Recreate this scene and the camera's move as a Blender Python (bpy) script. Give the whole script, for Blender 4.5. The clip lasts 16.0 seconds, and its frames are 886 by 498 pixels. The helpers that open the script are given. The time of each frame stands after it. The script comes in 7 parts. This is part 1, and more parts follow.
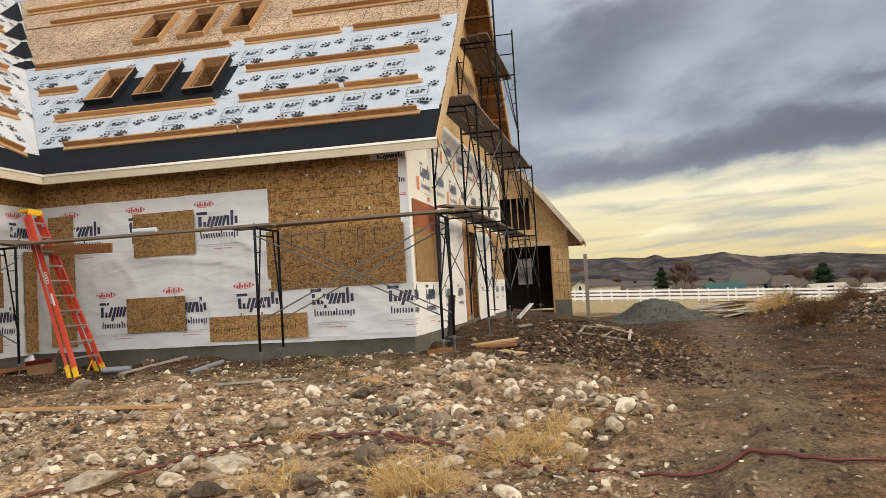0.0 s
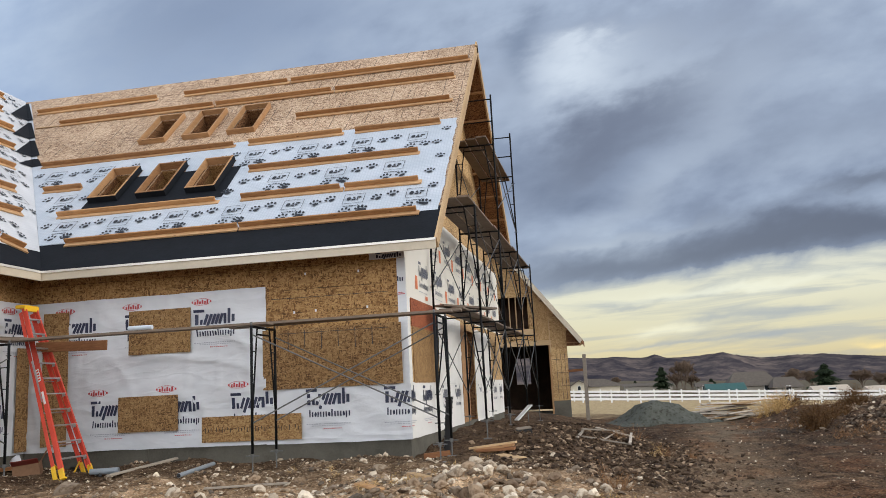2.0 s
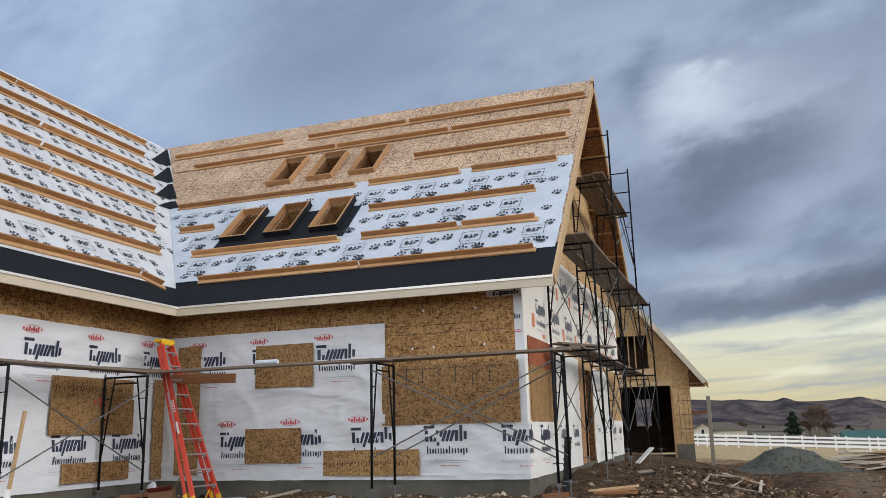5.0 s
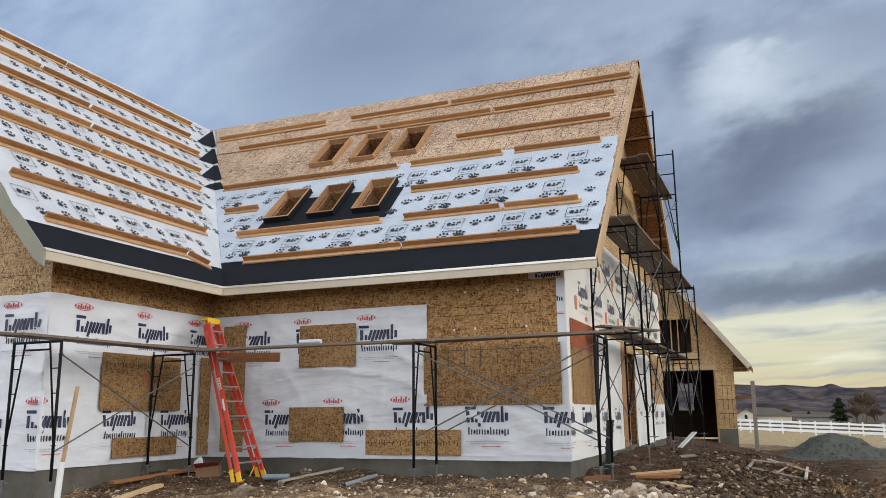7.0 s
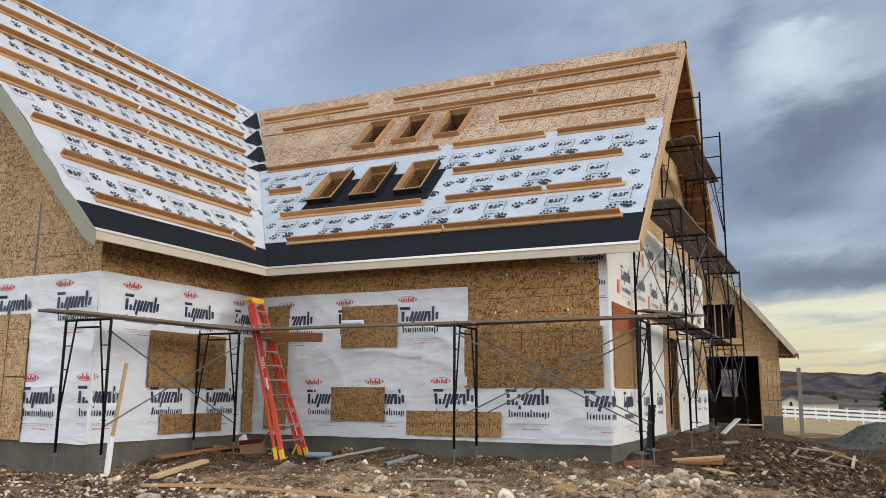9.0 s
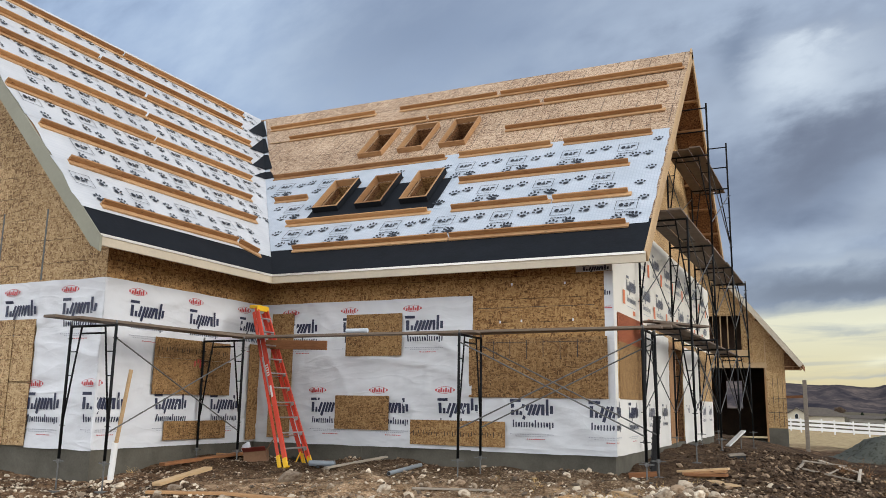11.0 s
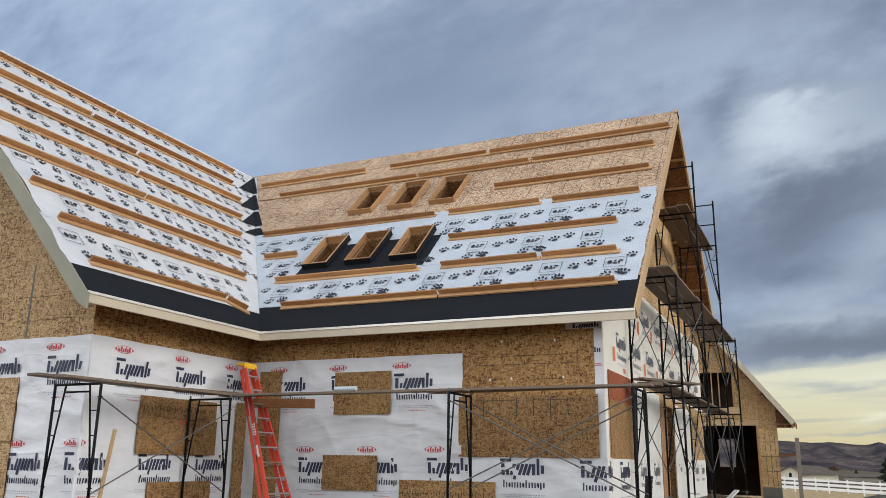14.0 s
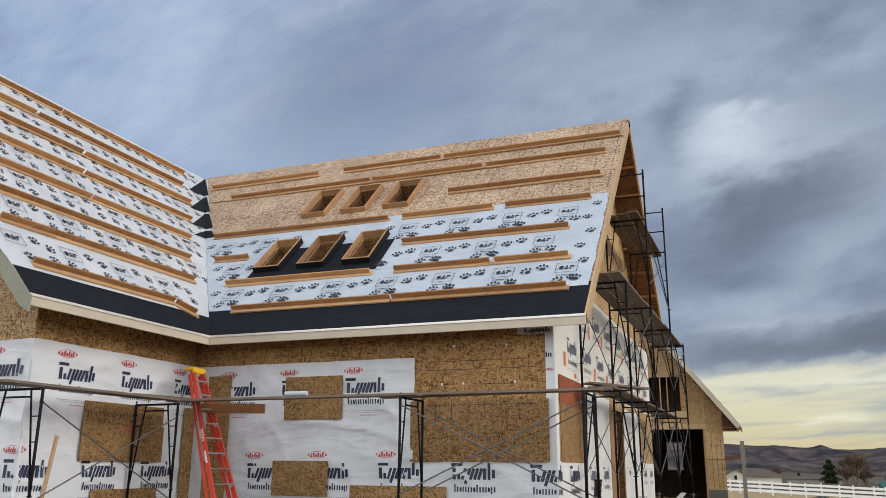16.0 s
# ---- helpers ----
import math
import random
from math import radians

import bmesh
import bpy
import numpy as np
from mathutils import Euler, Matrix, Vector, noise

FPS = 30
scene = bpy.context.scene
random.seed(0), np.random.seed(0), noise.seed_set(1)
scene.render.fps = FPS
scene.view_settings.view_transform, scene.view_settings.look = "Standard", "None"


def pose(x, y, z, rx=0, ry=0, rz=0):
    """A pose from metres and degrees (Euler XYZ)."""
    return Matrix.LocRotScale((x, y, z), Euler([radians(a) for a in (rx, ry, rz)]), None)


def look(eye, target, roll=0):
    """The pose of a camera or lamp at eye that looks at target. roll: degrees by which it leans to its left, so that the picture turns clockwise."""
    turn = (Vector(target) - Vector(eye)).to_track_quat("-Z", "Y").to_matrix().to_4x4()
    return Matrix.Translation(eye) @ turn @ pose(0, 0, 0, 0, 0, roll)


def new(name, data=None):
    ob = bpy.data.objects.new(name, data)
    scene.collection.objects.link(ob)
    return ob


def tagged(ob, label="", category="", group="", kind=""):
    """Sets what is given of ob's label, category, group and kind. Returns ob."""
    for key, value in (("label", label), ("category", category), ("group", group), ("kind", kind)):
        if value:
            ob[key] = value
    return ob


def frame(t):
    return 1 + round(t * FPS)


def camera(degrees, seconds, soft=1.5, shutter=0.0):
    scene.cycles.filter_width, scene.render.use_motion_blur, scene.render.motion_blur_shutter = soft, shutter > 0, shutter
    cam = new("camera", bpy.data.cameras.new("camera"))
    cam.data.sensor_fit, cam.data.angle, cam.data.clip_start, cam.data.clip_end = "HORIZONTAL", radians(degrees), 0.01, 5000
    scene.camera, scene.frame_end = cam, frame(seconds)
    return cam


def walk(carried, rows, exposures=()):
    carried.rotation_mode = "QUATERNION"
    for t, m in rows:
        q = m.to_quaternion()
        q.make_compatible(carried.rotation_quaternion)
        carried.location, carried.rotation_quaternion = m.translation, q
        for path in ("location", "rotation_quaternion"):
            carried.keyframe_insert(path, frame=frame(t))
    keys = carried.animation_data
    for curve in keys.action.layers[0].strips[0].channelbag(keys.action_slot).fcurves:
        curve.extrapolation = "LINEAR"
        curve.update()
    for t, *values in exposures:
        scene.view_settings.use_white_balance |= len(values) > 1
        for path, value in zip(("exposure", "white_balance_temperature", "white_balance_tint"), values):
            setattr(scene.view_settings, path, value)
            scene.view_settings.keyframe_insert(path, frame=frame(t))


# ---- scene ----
cam = camera(56.88, 16.0, soft=0.5)
PATH = [
    (0.0, 0.041, 0.025, 1.453, 92.88, 3.35, 11.63),
    (0.5, 0.048, 0.037, 1.460, 94.85, 3.37, 11.47),
    (1.0, 0.054, 0.052, 1.476, 96.69, 3.22, 11.33),
    (1.5, 0.048, 0.043, 1.487, 98.24, 3.02, 11.26),
    (2.0, 0.042, 0.037, 1.496, 99.69, 2.86, 11.45),
    (2.5, 0.047, 0.033, 1.502, 100.90, 2.82, 12.12),
    (3.0, 0.048, 0.009, 1.499, 102.13, 2.78, 13.39),
    (3.5, 0.050, 0.010, 1.500, 102.84, 2.61, 15.02),
    (4.0, 0.036, 0.005, 1.496, 103.04, 2.18, 16.86),
    (6.5, -0.008, -0.013, 1.494, 101.59, 0.76, 21.33),
    (7.0, -0.018, -0.013, 1.495, 101.34, 0.58, 22.06),
    (7.5, -0.017, -0.019, 1.499, 101.03, 0.37, 23.03),
    (8.0, -0.020, -0.011, 1.504, 100.57, 0.12, 23.92),
    (8.5, -0.027, -0.014, 1.498, 100.15, -0.09, 24.57),
    (11.0, -0.033, -0.011, 1.498, 100.72, -0.88, 25.08),
    (11.5, -0.033, -0.015, 1.504, 101.21, -1.02, 25.26),
    (12.0, -0.042, -0.026, 1.510, 101.90, -1.08, 25.31),
    (12.5, -0.047, -0.022, 1.514, 102.74, -1.06, 25.28),
    (13.0, -0.040, -0.022, 1.517, 103.55, -0.96, 25.15),
    (13.5, -0.028, -0.017, 1.515, 104.21, -0.86, 24.89),
    (14.0, -0.026, -0.014, 1.514, 104.65, -0.75, 24.38),
    (14.5, -0.029, -0.018, 1.522, 104.88, -0.68, 23.72),
    (15.0, -0.021, -0.013, 1.518, 105.01, -0.61, 22.95),
    (15.5, -0.011, -0.010, 1.517, 105.03, -0.54, 22.09),
    (16.0, -0.013, -0.005, 1.514, 105.00, -0.39, 21.14),
]
walk(cam, [(t, pose(*p)) for t, *p in PATH],
     exposures=[(0.0, 0.10, 7450, 10), (1.0, 0.04, 6950, 10), (2.0, 0.0, 6450, 10), (4.0, -0.12, 6280, 10), (8.5, -0.04, 6400, 9), (11.0, 0.0, 6450, 9), (13.0, -0.06, 6450, 9), (16.0, -0.14, 6450, 9)])


# ---------- world, sun ----------
def link(nt, a, b):
    nt.links.new(a, b)


def math_node(nt, op, a, b=None, clamp=False):
    n = nt.nodes.new("ShaderNodeMath")
    n.operation = op
    n.use_clamp = clamp
    for i, v in enumerate((a, b)):
        if v is None:
            continue
        if isinstance(v, (int, float)):
            n.inputs[i].default_value = v
        else:
            nt.links.new(v, n.inputs[i])
    return n.outputs[0]


def ramp(nt, fac, stops):
    n = nt.nodes.new("ShaderNodeValToRGB")
    e = n.color_ramp.elements
    while len(e) < len(stops):
        e.new(0.5)
    for el, (p, c) in zip(e, stops):
        el.position = p
        el.color = (*c, 1) if len(c) == 3 else c
    nt.links.new(fac, n.inputs[0])
    return n.outputs[0]


def mix(nt, fac, a, b, mode="MIX"):
    n = nt.nodes.new("ShaderNodeMix")
    n.data_type = "RGBA"
    n.blend_type = mode
    for i, v in ((0, fac), (6, a), (7, b)):
        if isinstance(v, (int, float)):
            n.inputs[i].default_value = v
        elif isinstance(v, tuple):
            n.inputs[i].default_value = (*v, 1)
        else:
            nt.links.new(v, n.inputs[i])
    return n.outputs[2]


def noise_tex(nt, vec, scale, detail=4.0, rough=0.55, distort=0.0):
    n = nt.nodes.new("ShaderNodeTexNoise")
    n.inputs["Scale"].default_value = scale
    n.inputs["Detail"].default_value = detail
    n.inputs["Roughness"].default_value = rough
    n.inputs["Distortion"].default_value = distort
    if vec is not None:
        nt.links.new(vec, n.inputs["Vector"])
    return n.outputs["Fac"]


def build_world():
    w = bpy.data.worlds.new("overcast_evening")
    w.use_nodes = True
    nt = w.node_tree
    bg = nt.nodes["Background"]
    tc = nt.nodes.new("ShaderNodeTexCoord")
    sep = nt.nodes.new("ShaderNodeSeparateXYZ")
    link(nt, tc.outputs["Generated"], sep.inputs[0])
    X, Y, Z = sep.outputs
    # clouds lie on a flat layer: direction over its height
    zz = math_node(nt, "MAXIMUM", math_node(nt, "ADD", Z, 0.20), 0.03)
    px, py = math_node(nt, "DIVIDE", X, zz), math_node(nt, "DIVIDE", Y, zz)
    comb = nt.nodes.new("ShaderNodeCombineXYZ")
    # the bands run along a slanting axis
    link(nt, math_node(nt, "ADD", math_node(nt, "MULTIPLY", px, 0.95), math_node(nt, "MULTIPLY", py, 0.10)), comb.inputs[0])
    link(nt, math_node(nt, "SUBTRACT", math_node(nt, "MULTIPLY", py, 1.0), math_node(nt, "MULTIPLY", px, 0.15)), comb.inputs[1])
    comb.inputs[2].default_value = 3.7
    big = noise_tex(nt, comb.outputs[0], 1.1, 6, 0.50, 0.15)
    fine = noise_tex(nt, comb.outputs[0], 2.6, 7, 0.50, 0.30)
    wisps = math_node(nt, "ADD", math_node(nt, "MULTIPLY", big, 0.62), math_node(nt, "MULTIPLY", fine, 0.38))
    # tangents of the direction, rippled by the cloud noise
    yy = math_node(nt, "MAXIMUM", Y, 0.08)
    u_raw, v_raw = math_node(nt, "DIVIDE", X, yy), math_node(nt, "DIVIDE", Z, yy)
    flat = nt.nodes.new("ShaderNodeCombineXYZ")
    link(nt, math_node(nt, "SUBTRACT", math_node(nt, "MULTIPLY", u_raw, 7.5), math_node(nt, "MULTIPLY", v_raw, 2.0)), flat.inputs[0])
    link(nt, math_node(nt, "SUBTRACT", math_node(nt, "MULTIPLY", v_raw, 13.0), math_node(nt, "MULTIPLY", u_raw, 1.4)), flat.inputs[1])
    puff = noise_tex(nt, flat.outputs[0], 0.8, 7, 0.50, 0.15)
    puff_fine = noise_tex(nt, flat.outputs[0], 2.6, 7, 0.56, 0.1)
    ripx = math_node(nt, "MULTIPLY", math_node(nt, "SUBTRACT", big, 0.5), 0.26)
    rip = math_node(nt, "ADD", math_node(nt, "MULTIPLY", math_node(nt, "SUBTRACT", puff, 0.5), 0.75), math_node(nt, "MULTIPLY", math_node(nt, "SUBTRACT", puff_fine, 0.5), 0.42))
    reach = ramp(nt, v_raw, [(0.05, (0.035, 0.035, 0.035)), (0.16, (0.075, 0.075, 0.075)), (0.4, (0.20, 0.20, 0.20))])
    u = math_node(nt, "ADD", u_raw, ripx)
    v = math_node(nt, "ADD", v_raw, math_node(nt, "MULTIPLY", rip, reach))

    def bank(u0, v0, su, up, down, slope):
        """A long cloud bank about one direction, fading by its own lengths above and below."""
        du = math_node(nt, "SUBTRACT", u, u0)
        dv = math_node(nt, "SUBTRACT", math_node(nt, "SUBTRACT", v, v0), math_node(nt, "MULTIPLY", du, slope))
        hi = math_node(nt, "DIVIDE", math_node(nt, "MAXIMUM", dv, 0.0), up)
        lo = math_node(nt, "DIVIDE", math_node(nt, "MAXIMUM", math_node(nt, "MULTIPLY", dv, -1.0), 0.0), down)
        q = math_node(nt, "ADD", math_node(nt, "POWER", math_node(nt, "DIVIDE", math_node(nt, "ABSOLUTE", du), su), 2.0),
                      math_node(nt, "ADD", math_node(nt, "POWER", hi, 2.0), math_node(nt, "POWER", lo, 2.0)))
        return math_node(nt, "EXPONENT", math_node(nt, "MULTIPLY", q, -1.0))

    tone = math_node(nt, "ADD", math_node(nt, "MULTIPLY", big, 0.54), math_node(nt, "ADD", math_node(nt, "MULTIPLY", puff, 0.32), math_node(nt, "MULTIPLY", puff_fine, 0.14)))
    cloud = ramp(nt, tone, [(0.36, (0.195, 0.225, 0.30)), (0.46, (0.30, 0.34, 0.43)), (0.54, (0.41, 0.46, 0.555)), (0.64, (0.58, 0.63, 0.70))])
    plain = ramp(nt, tone, [(0.36, (0.30, 0.37, 0.51)), (0.50, (0.44, 0.525, 0.675)), (0.64, (0.57, 0.65, 0.77))])
    side = math_node(nt, "ADD", math_node(nt, "MULTIPLY", u_raw, 1.5), 1.25, clamp=True)
    cloud = mix(nt, side, plain, cloud)
    for u0, v0, su, up, down, slope, amt, col in ((0.04, 0.375, 0.14, 0.055, 0.04, 0.15, 0.50, (0.62, 0.66, 0.72)), (0.018, 0.398, 0.052, 0.026, 0.032, 0.15, 0.85, (0.84, 0.87, 0.90)), (-0.052, 0.425, 0.026, 0.04, 0.04, 0.9, 0.85, (0.225, 0.265, 0.35)),
                                                  (0.18, 0.43, 0.14, 0.06, 0.05, 0.10, 0.30, (0.26, 0.29, 0.37)), (-0.47, 0.56, 0.24, 0.18, 0.15, 0.10, 0.85, (0.255, 0.305, 0.415)), (-0.10, 0.50, 0.13, 0.06, 0.05, 0.10, 0.55, (0.50, 0.56, 0.66)), (0.12, 0.345, 0.16, 0.05, 0.045, 0.05, 0.45, (0.55, 0.59, 0.66)),
                                                  (0.048, 0.312, 0.14, 0.038, 0.042, 0.32, 0.85, (0.185, 0.203, 0.262)), (-0.02, 0.275, 0.07, 0.030, 0.030, 0.45, 0.7, (0.175, 0.19, 0.245)), (0.06, 0.225, 0.16, 0.030, 0.028, 0.75, 0.55, (0.47, 0.51, 0.58)),
                                                  (0.26, 0.262, 0.16, 0.05, 0.03, 0.10, 0.35, (0.46, 0.50, 0.57)), (0.31, 0.214, 0.055, 0.012, 0.010, 0.20, 0.85, (0.18, 0.195, 0.245)),
                                                  (0.30, 0.158, 0.19, 0.028, 0.024, 0.02, 0.97, (0.135, 0.145, 0.190)), (0.22, 0.150, 0.09, 0.018, 0.014, 0.10, 0.90, (0.148, 0.160, 0.203)), (0.14, 0.142, 0.11, 0.015, 0.014, 0.10, 0.90, (0.160, 0.172, 0.215)),
                                                  (0.01, 0.130, 0.12, 0.022, 0.016, 0.08, 0.85, (0.190, 0.207, 0.255)), (0.03, 0.163, 0.10, 0.006, 0.006, 0.10, 0.5, (0.55, 0.58, 0.62))):
        cloud = mix(nt, math_node(nt, "MULTIPLY", bank(u0, v0, su, up, down, slope), amt), cloud, col)
    # the clear gap over the hills, seen where the sun is setting
    edge = math_node(nt, "SUBTRACT", v, math_node(nt, "MULTIPLY", u_raw, 0.055))
    low = ramp(nt, edge, [(0.0, (1, 1, 1)), (0.106, (1, 1, 1)), (0.121, (0, 0, 0)), (1.0, (0, 0, 0))])
    strip = nt.nodes.new("ShaderNodeCombineXYZ")
    link(nt, math_node(nt, "MULTIPLY", u_raw, 7.0), strip.inputs[0])
    link(nt, math_node(nt, "ADD", math_node(nt, "MULTIPLY", v_raw, 75.0), math_node(nt, "MULTIPLY", u_raw, -3.0)), strip.inputs[1])
    sn = noise_tex(nt, strip.outputs[0], 0.62, 6, 0.55, 0.5)
    streak = ramp(nt, sn, [(0.37, (0.40, 0.40, 0.40)), (0.52, (0.97, 0.97, 0.97))])
    gap = mix(nt, 1.0, low, streak, "MULTIPLY")
    az = math_node(nt, "ADD", math_node(nt, "MULTIPLY", Y, 1.6), -0.55, clamp=True)
    grey_low = math_node(nt, "MULTIPLY", math_node(nt, "MULTIPLY", low, az), 0.85)
    cloud = mix(nt, grey_low, cloud, (0.40, 0.425, 0.44))
    gap_amount = math_node(nt, "MULTIPLY", math_node(nt, "MULTIPLY", gap, az), 0.97)
    warm = ramp(nt, v_raw, [(0.0, (0.74, 0.56, 0.28)), (0.03, (0.86, 0.70, 0.39)), (0.065, (0.90, 0.79, 0.51)), (0.10, (0.94, 0.855, 0.61)), (0.16, (0.7, 0.68, 0.60))])
    cloud = mix(nt, gap_amount, cloud, warm)
    cloud = mix(nt, math_node(nt, "MULTIPLY", bank(0.055, 0.053, 0.035, 0.009, 0.007, 0.10), 0.7), cloud, (1.10, 1.0, 0.70))
    cloud = mix(nt, math_node(nt, "MULTIPLY", bank(0.15, 0.099, 0.12, 0.006, 0.005, 0.06), 0.7), cloud, (1.05, 0.98, 0.74))
    for u0, v0, su, sv in ((0.115, 0.066, 0.055, 0.0045), (0.21, 0.066, 0.10, 0.007), (0.02, 0.084, 0.04, 0.004), (0.17, 0.042, 0.06, 0.004), (0.06, 0.036, 0.08, 0.003)):
        cloud = mix(nt, math_node(nt, "MULTIPLY", bank(u0, v0, su, sv, sv * 0.7, 0.06), 0.65), cloud, (0.43, 0.45, 0.46))
    cloud = mix(nt, math_node(nt, "MULTIPLY", bank(0.255, 0.027, 0.018, 0.004, 0.003, 0.0), 0.9), cloud, (1.15, 0.84, 0.35))
    sky = nt.nodes.new("ShaderNodeTexSky")
    sky.sky_type = "NISHITA"
    sky.sun_disc = False
    sky.sun_elevation = radians(SUN_EL)
    sky.sun_rotation = radians(SUN_AZ)
    cloud = mix(nt, 1.0, cloud, (0.93, 1.0, 1.075), "MULTIPLY")
    # behind the camera the cover is thin and bright
    back = math_node(nt, "ADD", math_node(nt, "MULTIPLY", Y, -1.5), 0.42, clamp=True)
    cloud = mix(nt, back, cloud, mix(nt, 1.0, mix(nt, wisps, (1.44, 1.50, 1.58), (1.78, 1.80, 1.82)), ramp(nt, Z, [(0.0, (1.25, 1.25, 1.25)), (0.35, (1.05, 1.05, 1.05)), (1.0, (0.7, 0.7, 0.7))]), "MULTIPLY"))
    skyc = mix(nt, 1.0, sky.outputs[0], (0.10, 0.10, 0.10), "MULTIPLY")
    out = mix(nt, 0.08, cloud, skyc)
    link(nt, out, bg.inputs[0])
    bg.inputs[1].default_value = SKY
    scene.world = w


SKY = 1.0
SUN_EL, SUN_AZ = 24.7, 89.0
build_world()
sun = new("sun", bpy.data.lights.new("sun", "SUN"))
sun.data.energy, sun.data.angle, sun.data.color = 1.65, radians(30), (1.0, 0.945, 0.86)
sun.matrix_world = look((16, 8.4, 9.2), (-4, 8, 0))


# ---------- materials ----------
def material(name, rough=0.7, metal=0.0, spec=0.5):
    m = bpy.data.materials.new(name)
    m.use_nodes = True
    nt = m.node_tree
    b = nt.nodes["Principled BSDF"]
    b.inputs["Roughness"].default_value = rough
    b.inputs["Metallic"].default_value = metal
    b.inputs["Specular IOR Level"].default_value = spec
    tc = nt.nodes.new("ShaderNodeTexCoord")
    return m, nt, b, tc


def mapped(nt, vec, scale=(1, 1, 1), rot=(0, 0, 0)):
    mp = nt.nodes.new("ShaderNodeMapping")
    mp.inputs["Scale"].default_value = scale
    mp.inputs["Rotation"].default_value = [radians(a) for a in rot]
    link(nt, vec, mp.inputs["Vector"])
    return mp.outputs[0]


def bump(nt, b, height, strength=0.3, dist=0.02):
    n = nt.nodes.new("ShaderNodeBump")
    n.inputs["Strength"].default_value = strength
    n.inputs["Distance"].default_value = dist
    link(nt, height, n.inputs["Height"])
    link(nt, n.outputs[0], b.inputs["Normal"])


def voronoi(nt, vec, scale, feature="F1"):
    n = nt.nodes.new("ShaderNodeTexVoronoi")
    n.feature = feature
    n.inputs["Scale"].default_value = scale
    link(nt, vec, n.inputs["Vector"])
    return n


def plain_mat(name, color, rough=0.6, metal=0.0, vary=0.25, scale=6.0, bumps=0.15, spec=0.5):
    m, nt, b, tc = material(name, rough, metal, spec)
    n1 = noise_tex(nt, tc.outputs["Object"], scale, 6)
    n2 = noise_tex(nt, tc.outputs["Object"], scale * 9, 3)
    f = math_node(nt, "ADD", math_node(nt, "MULTIPLY", n1, 0.65), math_node(nt, "MULTIPLY", n2, 0.35))
    lo, hi = tuple(c * (1 - vary) for c in color), tuple(min(1, c * (1 + vary)) for c in color)
    link(nt, ramp(nt, f, [(0.3, lo), (0.7, hi)]), b.inputs["Base Color"])
    if bumps:
        bump(nt, b, n2, bumps, 0.01)
    return m


